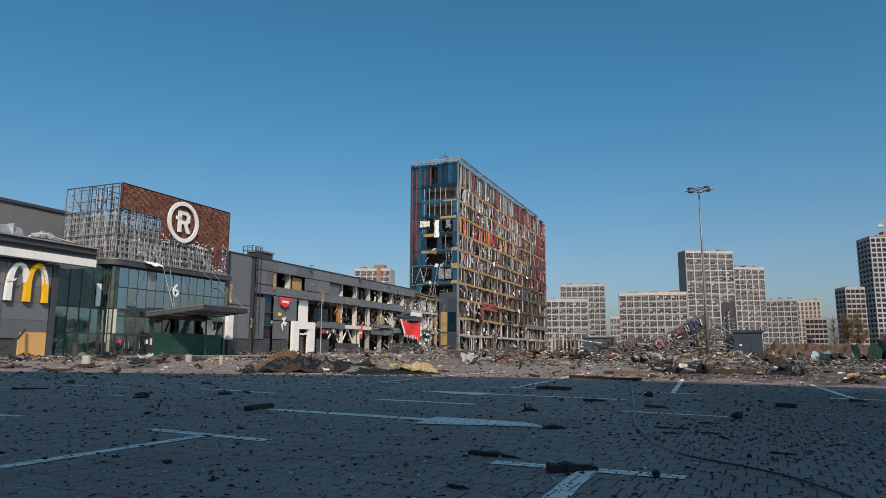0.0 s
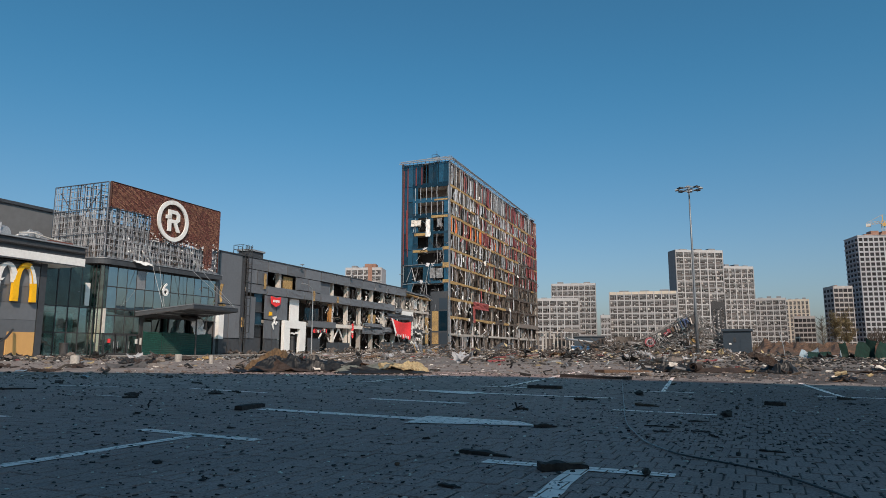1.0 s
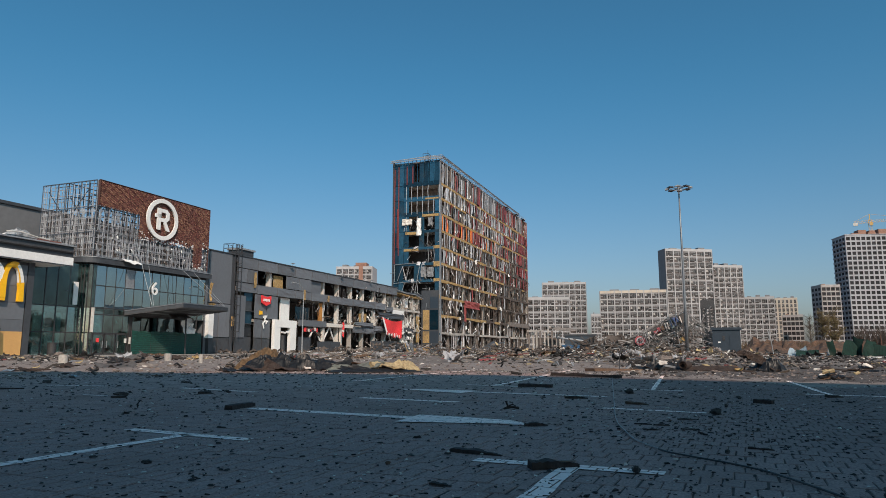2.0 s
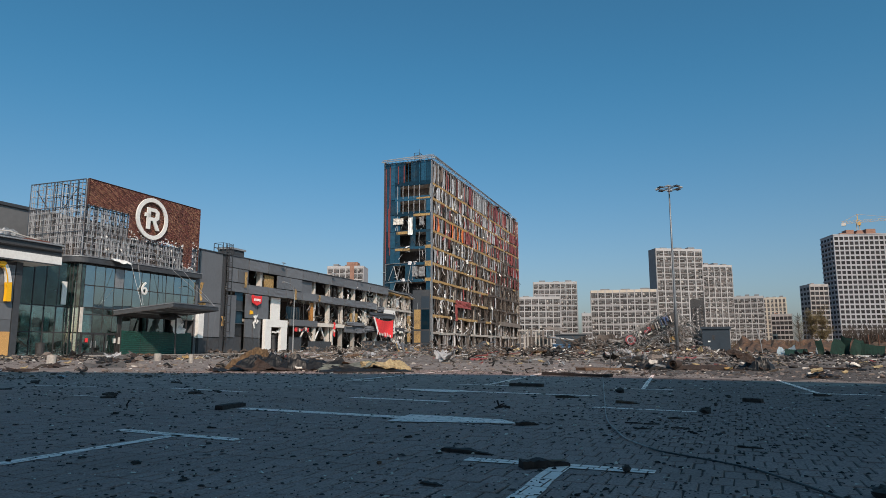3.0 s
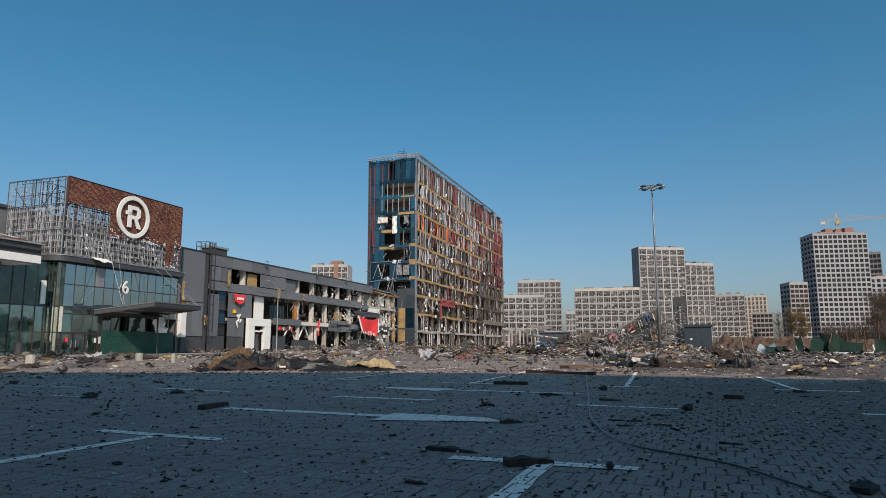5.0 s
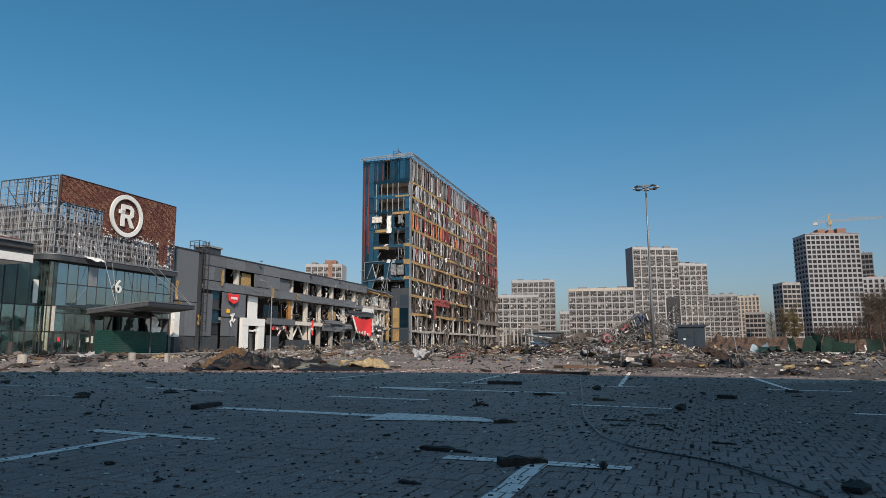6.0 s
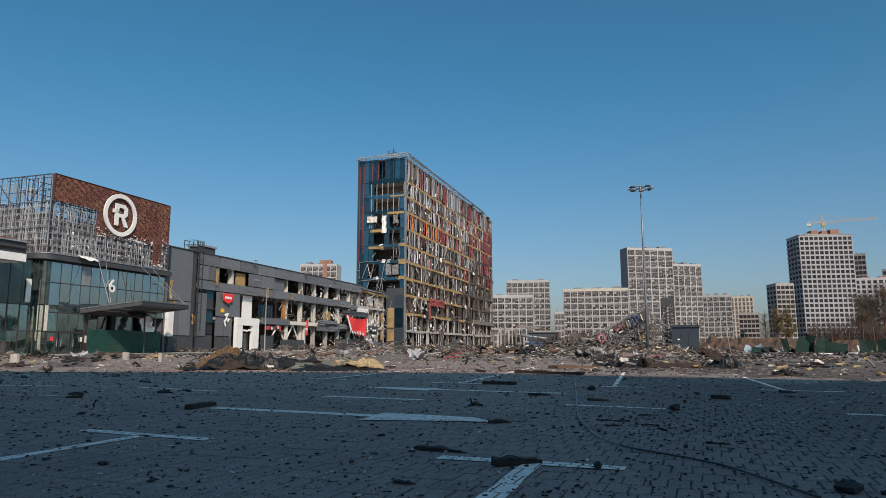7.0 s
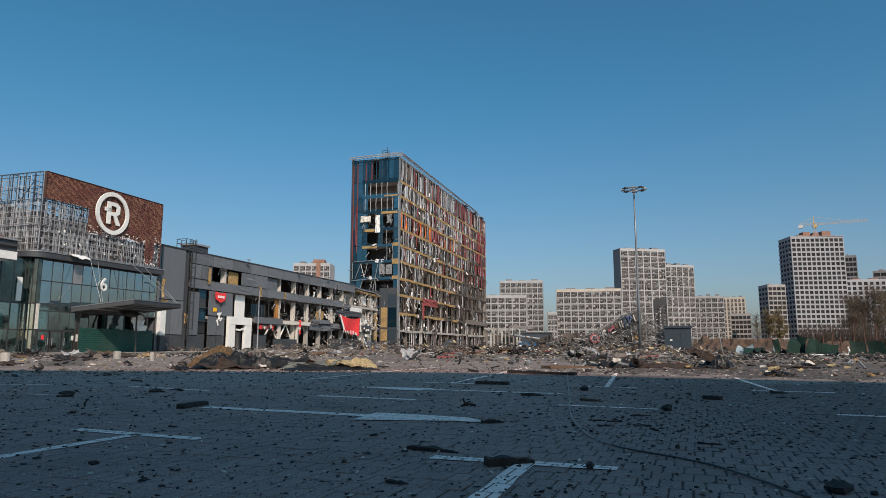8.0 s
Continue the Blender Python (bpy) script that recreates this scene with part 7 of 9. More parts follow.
RUST = material("rusty_steel", (0.12, 0.058, 0.04), 0.8, 0.2, grain=10, vary=0.3, stain=0.3)
PALE_SHEET = material("pale_blue_sheet", (0.3, 0.36, 0.4), 0.5, 0.2, grain=5, vary=0.2, stain=0.3)
for az, d, w, h, rx, ry, rz, mat, label in (
        (29.05, 63.5, 0.7, 0.95, -40, 22, 10, PALE_SHEET, "pale fence sheet torn loose and fallen over"), (29.7, 63.4, 1.2, 0.8, -30, -30, -14, PALE_SHEET, "pale fence sheet torn loose and fallen over"),
        (30.1, 62.5, 1.7, 1.3, -58, 5, 6, GREEN_FENCE, "green corrugated fence panel lying nearly flat"), (31.45, 63.5, 0.35, 1.15, -8, 6, -10, PALE_SHEET, "pale fence sheet leaning on the green panels"),
        (31.75, 63, 0.5, 1.45, -6, -4, 30, GREEN_FENCE, "narrow green corrugated fence panel, still standing"), (32.65, 62.6, 1.0, 1.5, -24, 30, 20, GREEN_FENCE, "green corrugated fence panel, bent and leaning"),
        (33.25, 63.4, 0.8, 1.7, -5, 5, -34, GREEN_FENCE, "green corrugated fence panel standing askew"), (33.85, 62.4, 0.8, 1.6, -18, 26, 24, GREEN_FENCE, "green corrugated fence panel, bent and leaning"),
        (34.95, 63, 1.75, 1.0, -8, 4, 5, GREEN_FENCE, "low green fence panel bent at its top"), (36.95, 64, 1.1, 1.25, -4, -2, 6, GREEN_FENCE, "green corrugated fence panel still standing"),
        (38.05, 64, 1.2, 1.2, -4, 2, -4, GREEN_FENCE, "green corrugated fence panel still standing"), (39.3, 64, 1.3, 1.2, -5, 1, 3, GREEN_FENCE, "green corrugated fence panel still standing"),
        (40.6, 64, 1.4, 1.2, -4, -2, -5, GREEN_FENCE, "green corrugated fence panel still standing")):
    a = radians(az)
    fence = thing("fence_panel", pose(d * math.sin(a), d * math.cos(a), 0, 0, 0, -az + rz), label, "fence panel", "battered green fence")
    s, n, vs = S(), 18, []
    for i in range(n + 1):
        for j in range(4):
            x, z = w * (i / n - 0.5), h * j / 3
            vs.append((x + 0.06 * math.sin(3 * z + az), 0.013 * (i % 2) + 0.09 * math.sin(2.4 * i / n + 1.6 * z + az), 0.02 + z * (1 - 0.14 * abs(math.sin(az * 1.7 + i * 0.14)))))
    fs = [(4 * i + j, 4 * i + 4 + j, 4 * i + 5 + j, 4 * i + 1 + j) for i in range(n) for j in range(3)]
    s.add(vs, fs).add([(x, y + 0.02, z) for x, y, z in vs], [f[::-1] for f in fs])
    part("sheet", s, mat, fence, at=pose(0, 0, 0.18 * abs(math.sin(radians(ry))) * w, rx, ry, 0))
    part("rail", S().bar((-w / 2, 0.12, h * 0.75), (w / 2, 0.14, h * 0.72), 0.05), RUST, fence, at=pose(0, 0, 0, rx, ry, 0))
for az, h in ((33.6, 1.6), (34.82, 1.75), (35.37, 1.75), (35.91, 1.8), (36.75, 2.7), (37.45, 2.65), (38.14, 2.7), (39.0, 2.6), (39.9, 2.7)):
    a = radians(az)
    po = thing("rusty_post", pose(64.5 * math.sin(a), 64.5 * math.cos(a), 0), "bare rusty steel fence post", "post", "rusty fence posts")
    part("shaft", S().bar((0, 0, 0), (rng.uniform(-0.1, 0.1), 0, h), 0.055), RUST, po)
pole = thing("leaning_pole", pose(70 * math.sin(radians(27.7)), 70 * math.cos(radians(27.7)), 0), "thin pale pole leaning out of the rubble", "pole")
part("shaft", S().tube([(0.15, 0, 0), (0, 0, 1.3), (-0.3, 0, 2.5)], 0.038, 6), STEEL, pole)
whp = thing("white_pipe", pose(32.3, 48.2, 0.0, 0, 0, -34), "long white plastic pipe lying on the ground", "pipe")
part("tube", S().tube([(0, 0, 0.06), (1.2, 0.1, 0.08), (2.5, 0, 0.12)], 0.06, 8), WHITE, whp)
part("bent_end", S().tube([(2.5, 0, 0.12), (2.62, 0, 0.35), (2.55, 0.1, 0.68)], 0.06, 8), WHITE, whp)


def tree(x, y, h, spread, seed, label, mat=BUD, twigs=900, fine=0.03):
    """A tapered trunk, forking limbs, and a crown of many short twigs with gaps."""
    r = random.Random(seed)
    t = thing("tree", pose(x, y, 0), label, "tree", "trees beyond the lot")
    part("trunk", S().tube([(0, 0, -0.1), (r.uniform(-0.1, 0.1), 0, h * 0.3), (r.uniform(-0.3, 0.3), 0.1, h * 0.62), (r.uniform(-0.4, 0.4), 0, h * 0.95)], h * 0.022, 7, 0.2), BARK, t)
    limbs, ends = S(), []
    for k in range(26):
        z = h * r.uniform(0.22, 0.85)
        a = r.uniform(0, 6.3)
        ln = spread * r.uniform(0.5, 1.1) * (1.15 - z / h * 0.7)
        p = Vector((0, 0, z))
        q = p + Vector((math.cos(a) * ln * 0.5, math.sin(a) * ln * 0.5, ln * 0.45))
        e = q + Vector((math.cos(a + r.uniform(-0.5, 0.5)) * ln * 0.5, math.sin(a) * ln * 0.5, ln * r.uniform(0.3, 0.7)))
        limbs.tube([p, q, e], h * 0.007, 4, 0.4)
        ends += [q, e, (q + e) / 2, (p + q) / 2]
    part("branchwork", limbs, BARK, t)
    crown = S()
    for k in range(twigs):
        c = r.choice(ends) + Vector((r.gauss(0, 1), r.gauss(0, 1), r.gauss(0, 1))) * spread * 0.16
        d = Vector((r.gauss(0, 1), r.gauss(0, 1), r.gauss(0.6, 0.8))).normalized() * r.uniform(0.3, 0.9)
        side = Vector((r.gauss(0, 1), r.gauss(0, 1), r.gauss(0, 1))).normalized() * fine
        crown.add([c - side, c + side, c + d + side * 0.3], [(0, 1, 2)])
    part("crown", crown, mat, t, kind="stuff")
    return t


DARK_TWIG = material("dark_twigs", (0.12, 0.092, 0.066), 0.95, grain=2, vary=0.3, stain=0.2, island=0.4)
GREEN_TWIG = material("budding_twigs", (0.13, 0.1, 0.045), 0.9, grain=2, vary=0.3, stain=0.2, island=0.4)
for k, (az, d, h, sp, mat, tw) in enumerate(((36.7, 112, 8.6, 2.3, DARK_TWIG, 4200), (37.5, 119, 8.4, 2.2, DARK_TWIG, 4200), (38.3, 112, 9.2, 2.6, DARK_TWIG, 4600), (39.2, 117, 9.0, 2.4, DARK_TWIG, 4200), (40.3, 112, 9.0, 2.4, DARK_TWIG, 2200), (31.2, 150, 8.4, 1.9, GREEN_TWIG, 2200), (31.95, 152, 9.2, 1.9, GREEN_TWIG, 3000), (30.4, 160, 8.6, 1.6, DARK_TWIG, 700), (21.6, 128, 5.5, 1.5, DARK_TWIG, 400))):
    a = radians(az)
    tree(d * math.sin(a), d * math.cos(a), h, sp, 40 + k, "bare spring tree with fine dark twigs" if mat is DARK_TWIG else "young tree with yellow-green spring buds", mat, tw, 0.024 if mat is DARK_TWIG else 0.034)
scrub = S()
for k in range(2600):
    a, d = radians(rng.uniform(22, 42)), rng.uniform(96, 108)
    p = Vector((d * math.sin(a), d * math.cos(a), rng.uniform(0.2, 1.0)))
    e = p + Vector((rng.gauss(0, 0.3), rng.gauss(0, 0.3), rng.uniform(0.4, 1.3)))
    side = Vector((0.04, 0.02, 0))
    scrub.add([p - side, p + side, e], [(0, 1, 2)])
solo("scrub", scrub, BUD, pose(0, 0, 0), "dry brown scrub along the earth bank", "scrub", kind="stuff")

THICKET = material("thicket", (0.042, 0.031, 0.024), 0.95, grain=2, vary=0.3, stain=0.3, island=0.5)
thick = S()
for k in range(5200):
    a, d = radians(rng.uniform(33.2, 43)), rng.uniform(94, 106)
    base = rng.uniform(0.2, 2.6)
    p = Vector((d * math.sin(a), d * math.cos(a), base))
    e = p + Vector((rng.gauss(0, 0.35), rng.gauss(0, 0.35), rng.uniform(0.5, 1.7)))
    side = Vector((rng.uniform(0.02, 0.05), 0.02, 0))
    thick.add([p - side, p + side, e], [(0, 1, 2)])
for k in range(160):
    a, d = radians(rng.uniform(33.2, 43)), rng.uniform(94, 106)
    thick.tube([(d * math.sin(a), d * math.cos(a), -0.05), (d * math.sin(a) + rng.uniform(-0.3, 0.3), d * math.cos(a), 1.8), (d * math.sin(a) + rng.uniform(-0.8, 0.8), d * math.cos(a), rng.uniform(2.5, 4.2))], 0.03, 4, 0.4)
solo("thicket", thick, THICKET, pose(0, 0, 0), "dense dark brown leafless thicket behind the fence", "thicket", kind="stuff")

# ---- parking marks ----


def road_paint(name, worn):
    m = material(name, (0.98, 0.82, 0.75), 0.75, grain=14, vary=0.1, stain=0.12, stain_scale=2.0, bump=0.2, dirt=(0.3, 0.3, 0.3))
    n, l = m.node_tree.nodes, m.node_tree.links
    out, bsdf = n["Material Output"], n["Principled BSDF"]
    geo = n.new("ShaderNodeNewGeometry")
    wear = n.new("ShaderNodeTexNoise")
    wear.inputs["Scale"].default_value, wear.inputs["Detail"].default_value = 22, 6
    l.new(geo.outputs["Position"], wear.inputs["Vector"])
    cut = n.new("ShaderNodeMapRange")
    cut.inputs[1].default_value, cut.inputs[2].default_value = worn, worn + 0.05
    l.new(wear.outputs[0], cut.inputs[0])
    turn, brick = n.new("ShaderNodeMapping"), n.new("ShaderNodeTexBrick")
    turn.inputs["Rotation"].default_value = (0, 0, radians(26))
    turn.inputs["Location"].default_value = (0, 0.1025, 0)
    brick.inputs["Scale"].default_value = 1
    brick.inputs["Brick Width"].default_value, brick.inputs["Row Height"].default_value = 0.105, 0.205
    brick.inputs["Mortar Size"].default_value = 0.0045
    l.new(geo.outputs["Position"], turn.inputs["Vector"])
    l.new(turn.outputs[0], brick.inputs["Vector"])
    joint = n.new("ShaderNodeMath")
    joint.operation = "SUBTRACT"
    joint.use_clamp = True
    l.new(cut.outputs[0], joint.inputs[0])
    l.new(brick.outputs["Fac"], joint.inputs[1])
    clear, mix = n.new("ShaderNodeBsdfTransparent"), n.new("ShaderNodeMixShader")
    l.new(joint.outputs[0], mix.inputs[0])
    l.new(clear.outputs[0], mix.inputs[1])
    l.new(bsdf.outputs[0], mix.inputs[2])
    l.new(mix.outputs[0], out.inputs[0])
    return m


PAINT, FAINT = road_paint("worn_road_paint", 0.27), road_paint("thin_worn_paint", 0.33)
MARKS = (((0.30, 4.07), (1.27, 3.60), 0.11), ((0.79, 3.76), (0.30, 2.65), 0.11), ((-2.42, 5.65), (-1.28, 4.99), 0.11), ((-1.82, 5.29), (-2.75, 3.2), 0.11),
         ((-1.92, 7.59), (0.91, 5.91), 0.17), ((-0.87, 9.20), (0.41, 8.41), 0.15), ((-0.33, 11.05), (2.51, 9.31), 0.14), ((0.77, 12.50), (1.68, 11.9), 0.1),
         ((1.29, 12.3), (3.33, 17.6), 0.12), ((1.99, 7.53), (2.90, 6.91), 0.09), ((3.25, 10.99), (4.09, 10.59), 0.1), ((3.71, 10.9), (6.15, 17.2), 0.075),
         ((-4.14, 11.60), (-2.58, 10.43), 0.1), ((-6.95, 12.55), (-5.67, 12.22), 0.08), ((-4.94, 9.9), (-4.41, 9.6), 0.05), ((-5.2, 7.1), (-4.16, 6.71), 0.09), ((5.56, 9.74), (6.48, 9.16), 0.1), ((5.81, 9.5), (7.52, 13.8), 0.08),
         ((4.40, 6.21), (5.4, 5.6), 0.1), ((-1.78, 14.5), (-0.87, 13.9), 0.1), ((-1.42, 14.1), (0.6, 19.2), 0.12), ((0.57, 19.1), (2.06, 22.2), 0.12), ((3.04, 17.04), (4.8, 21.7), 0.12))
for a, b, w in MARKS:
    a, b = Vector((*a, 0)), Vector((*b, 0))
    d = b - a
    ln = d.length
    s, n = S(), max(2, int(ln / 0.2))
    vs, fs = [], []
    for i in range(n + 1):
        x = ln * i / n
        vs += [(x, -w * 0.52 + rng.uniform(-0.008, 0.008), 0.0045), (x, w * 0.52 + rng.uniform(-0.008, 0.008), 0.0045)]
    fs = [(2 * i, 2 * i + 2, 2 * i + 3, 2 * i + 1) for i in range(n)]
    s.add(vs, fs)
    solo("parking_line", s, PAINT if a.y < 11.2 else FAINT, Matrix.Translation(a) @ pose(0, 0, 0, 0, 0, math.degrees(math.atan2(d.y, d.x))), "worn white parking line painted on the pavers", "road marking", "parking lines", "structure")
for poly in (((-0.27, 6.14), (-0.05, 6.78), (0.40, 6.50), (0.80, 6.22), (0.90, 5.90), (0.30, 6.02)), ((-0.36, 11.17), (0.1, 11.0), (0.82, 10.6), (0.56, 10.08), (0.12, 10.45))):
    s = S().add([(x, y, 0.0085) for x, y in poly], [tuple(range(len(poly) - 1, -1, -1))])
    solo("parking_patch", s, PAINT, pose(0, 0, 0), "worn white painted patch beside a parking line", "road marking", kind="structure")

# ---- things lying on the near paving ----


def splinter(name, a, b, w, h, mat, label, seed, cat="debris", taper=0.35, raw=None):
    """A broken baulk of timber or board: uneven section, ragged ends."""
    r = random.Random(seed)
    a, b = Vector((*a, 0)), Vector((*b, 0))
    d = b - a
    ln = d.length
    s, n = S(), 18
    rings = []
    for i in range(n + 1):
        t = i / n
        k = (1 - (1 - taper) * max(0, t - 0.55) / 0.45) * (1 + (0.06 if taper > 0.85 else 0.45) * noise.noise(Vector((4.5 * t, seed, 0.5))))
        x = ln * t + r.uniform(-0.012, 0.012) * ln
        c = 0.04 * w * math.sin(3 * t)
        rings += [(x, c - w * k / 2, 0.002), (x, c + w * k / 2, 0.002), (x + r.uniform(-0.01, 0.01) * ln, c + w * k * 0.45, h * k), (x + r.uniform(-0.01, 0.01) * ln, c - w * k * 0.42, h * k * r.uniform(0.8, 1.05))]
    f = [(4 * i + j, 4 * i + (j + 1) % 4, 4 * i + 4 + (j + 1) % 4, 4 * i + 4 + j) for i in range(n) for j in range(4)]
    s.add(rings, f + [(3, 2, 1, 0), (4 * n, 4 * n + 1, 4 * n + 2, 4 * n + 3)])
    e = thing(name, Matrix.Translation(a) @ pose(0, 0, 0, 0, 0, math.degrees(math.atan2(d.y, d.x))), label, cat)
    part("baulk", s, mat, e)
    for k in range(2 if ln > 0.15 else 0):
        x = ln * r.uniform(0.2, 0.85)
        part("splinter", S().tube([(x, 0, h * 0.6), (x + ln * r.uniform(0.1, 0.22), r.uniform(-0.7, 0.7) * w, h * r.uniform(0.3, 0.9))], w * 0.09, 4, 0.3), mat, e)
    if raw:
        part("bare_grain", S().box(ln * 0.45, ln * 0.92, -w * 0.22, w * 0.05, h * 0.72, h * 0.86), raw, e, "pale split grain")
    return e


splinter("charred_plank", (0.18, 4.41), (0.48, 4.21), 0.05, 0.022, CHAR, "charred split plank on the pavers", 1)
splinter("charred_log", (0.575, 3.76), (0.86, 3.82), 0.08, 0.046, CHAR, "short charred timber with a pale split grain", 2, raw=WOOD)
splinter("timber_block", (-2.13, 7.42), (-2.0, 7.9), 0.1, 0.05, CHAR, "dark square timber offcut on the pavers", 3, taper=0.95)
splinter("timber_block", (1.66, 11.85), (2.2, 11.58), 0.12, 0.06, CHAR, "dark square timber offcut on the pavers", 4, taper=0.95)
splinter("timber_beam", (3.2, 16.9), (4.45, 15.3), 0.13, 0.075, CHAR, "long charred beam lying at the edge of the shade", 5, taper=0.8)
splinter("charred_stick", (-7.17, 11.22), (-6.63, 11.37), 0.04, 0.03, CHAR, "long thin charred stick in the shade", 12, taper=0.7)
splinter("charred_board", (-13.0, 21.3), (-11.9, 21.7), 0.12, 0.07, CHAR, "charred board at the edge of the shade", 13, taper=0.6)
splinter("timber_block", (4.06, 8.24), (4.2, 8.06), 0.09, 0.05, CHAR, "dark square timber offcut on the pavers", 6, taper=0.9)
splinter("board_scrap", (2.45, 8.15), (2.64, 7.93), 0.08, 0.03, BROWN, "small dark board scrap", 7)
splinter("board_scrap", (1.88, 9.05), (2.18, 8.98), 0.1, 0.03, CHAR, "small dark board scrap", 8)
splinter("board_scrap", (0.86, 5.84), (1.06, 5.84), 0.06, 0.03, CHAR, "thin dark stick on the pavers", 9)
splinter("board_scrap", (0.03, 3.36), (0.13, 3.30), 0.035, 0.012, CHAR, "thin dark stick on the pavers", 10)
splinter("board_scrap", (-4.25, 9.3), (-4.05, 9.32), 0.08, 0.03, CHAR, "small dark board scrap", 11)
splinter("board_scrap", (5.5, 9.12), (5.72, 9.1), 0.1, 0.035, CHAR, "small dark board scrap", 12)
splinter("board_scrap", (-3.35, 10.1), (-3.14, 10.12), 0.08, 0.035, CHAR, "small dark board scrap", 13)
splinter("brown_board", (5.02, 20.3), (6.85, 21.2), 0.42, 0.07, BROWN, "weathered brown board lying in the sun", 14, taper=0.6)


def lump(name, x, y, size, mat, label, seed, flat=0.7, cat="debris"):
    flat *= 0.75
    s = S().chunk((0, 0, size * flat * 0.62), size * 0.9, random.Random(seed), flat, 5, 9)
    return solo(name, s, mat, pose(x, y, 0), label, cat)


lump("broken_stone", 2.06, 2.95, 0.066, STONE, "dark broken stone on the pavers", 2, 0.75, "stone")
lump("broken_stone", 2.18, 2.88, 0.025, STONE, "small dark stone chip", 3, 0.75, "stone")
lump("paver_chunk", 1.125, 3.62, 0.037, STONE, "dark chunk of broken paver on the line", 4, 0.9, "stone")
for k, (ax, ay, bx, by) in enumerate(((1.84, 5.93, 1.98, 5.88), (1.98, 5.84, 2.11, 5.8), (1.79, 5.53, 1.92, 5.48), (2.36, 6.29, 2.56, 6.29), (2.1, 5.54, 2.24, 5.49), (2.14, 4.47, 2.27, 4.38))):
    splinter("charred_chip", (ax, ay), (bx, by), 0.022, 0.012, CHAR, "small charred splinter on the pavers", 30 + k, taper=0.6)
lump("paver_chunk", 1.91, 4.27, 0.03, STONE, "small dark chunk beside the cable", 41, 0.8, "stone")
lump("peaked_lump", 2.94, 6.78, 0.062, STONE, "peaked dark lump of rubble", 6, 0.95, "stone")
lump("paver_chunk", 3.43, 7.63, 0.04, STONE, "small dark chunk of rubble", 7, 0.9, "stone")
lump("burnt_lump", 3.05, 10.0, 0.085, CRUMB, "burnt crumpled lump on the pavers", 8, 0.8)
lump("pebble", -0.21, 3.93, 0.022, BROWN, "small brown pebble on the pavers", 9, 0.8, "stone")
lump("pebble", -1.6, 4.0, 0.035, STONE, "small dark stone chip", 10, 0.6, "stone")
twig = thing("bent_scrap", pose(0.92, 7.34, 0) @ Matrix.Diagonal((0.65, 0.65, 0.65, 1)), "twisted dark scrap standing on the pavers", "debris")
part("stem", S().tube([(-0.1, 0, 0.02), (-0.03, 0, 0.06), (-0.06, 0, 0.15)], 0.018, 5), CHAR, twig)
part("stub", S().tube([(-0.08, 0, 0.03), (0.05, 0.02, 0.05), (0.16, 0, 0.03)], 0.02, 5).tube([(-0.03, 0, 0.06), (0.06, 0, 0.1)], 0.01, 4), CHAR, twig)
twig2 = thing("bent_scrap", pose(-3.25, 7.78, 0) @ Matrix.Diagonal((0.6, 0.6, 0.6, 1)), "small twisted dark scrap", "debris")
part("stem", S().tube([(0, 0, 0), (-0.02, 0, 0.06), (0.02, 0, 0.12)], 0.02, 5), CHAR, twig2)

# long loose cable
pts = [Vector((*p, 0.012)) for p in ((14.2, 46.0), (4.75, 17.0), (1.89, 6.7), (1.6, 5.4), (1.51, 4.83), (1.54, 4.29), (1.73, 3.88), (1.82, 3.6), (1.84, 3.18), (1.84, 2.8))]
smooth = []
for i in range(len(pts) - 1):
    p0, p1, p2, p3 = pts[max(0, i - 1)], pts[i], pts[i + 1], pts[min(len(pts) - 1, i + 2)]
    m1, m2 = (p2 - p0) * 0.25, (p3 - p1) * 0.25
    if i < 2:
        m1, m2 = (p2 - p1) * 0.5, (p2 - p1) * 0.3
    for k in range(10):
        t = k / 10
        q = p1 * (2 * t ** 3 - 3 * t ** 2 + 1) + m1 * (t ** 3 - 2 * t ** 2 + t) + p2 * (3 * t ** 2 - 2 * t ** 3) + m2 * (t ** 3 - t ** 2)
        q.z = 0.01
        smooth.append(q)
# one cable in two tones: the far length's glint is painted as a pale colour
CABLE_GLINT = material("glint_pale_cable", (0.26, 0.23, 0.215), 0.5, grain=20, vary=0.3, stain=0.5, stain_scale=1.0, dirt=(0.2, 0.19, 0.18))
CABLE_DARK = material("dark_cable", (0.03, 0.028, 0.027), 0.5, grain=20, vary=0.3, stain=0.3)
cable = thing("loose_cable", pose(0, 0, 0), "long thin dusty cable lying in a curve on the pavers", "cable")
part("dusty_length", S().tube([p for p in smooth if p.y > 4.4], 0.006, 6), CABLE_GLINT, cable)
part("dark_length", S().tube([p for p in smooth if p.y <= 4.6], 0.0058, 6), CABLE_DARK, cable)

# ---- crumpled roofing by the edge of the shade ----
FELT = material("golden_felt", (0.11, 0.072, 0.036), 0.85, grain=9, vary=0.5, stain=0.7, stain_scale=1.4, dirt=(0.05, 0.035, 0.025))
GREY_GREEN = material("grey_green_sheet", (0.13, 0.14, 0.12), 0.8, grain=6, vary=0.3, stain=0.5, stain_scale=1.5)
roof = thing("torn_roofing", pose(-4.12, 21.2, 0, 0, 0, 11) @ Matrix.Diagonal((1.16, 1.16, 1.32, 1)), "heap of torn black roofing membrane with golden brown felt", "debris")
part("core", S().hump(pose(0.45, 0.2, 0, 0, 0, -3), 2.5, 0.9, 0.2, rng, 0.45, 0.12, 44, 20), TAR, roof)
part("felt", S().hump(pose(-0.85, 0.42, 0.0, 0, 0, -5), 1.2, 0.6, 0.58, rng, 0.5, 0.16, 40, 18, 0.03), FELT, roof, "golden brown felt folded over at its top")
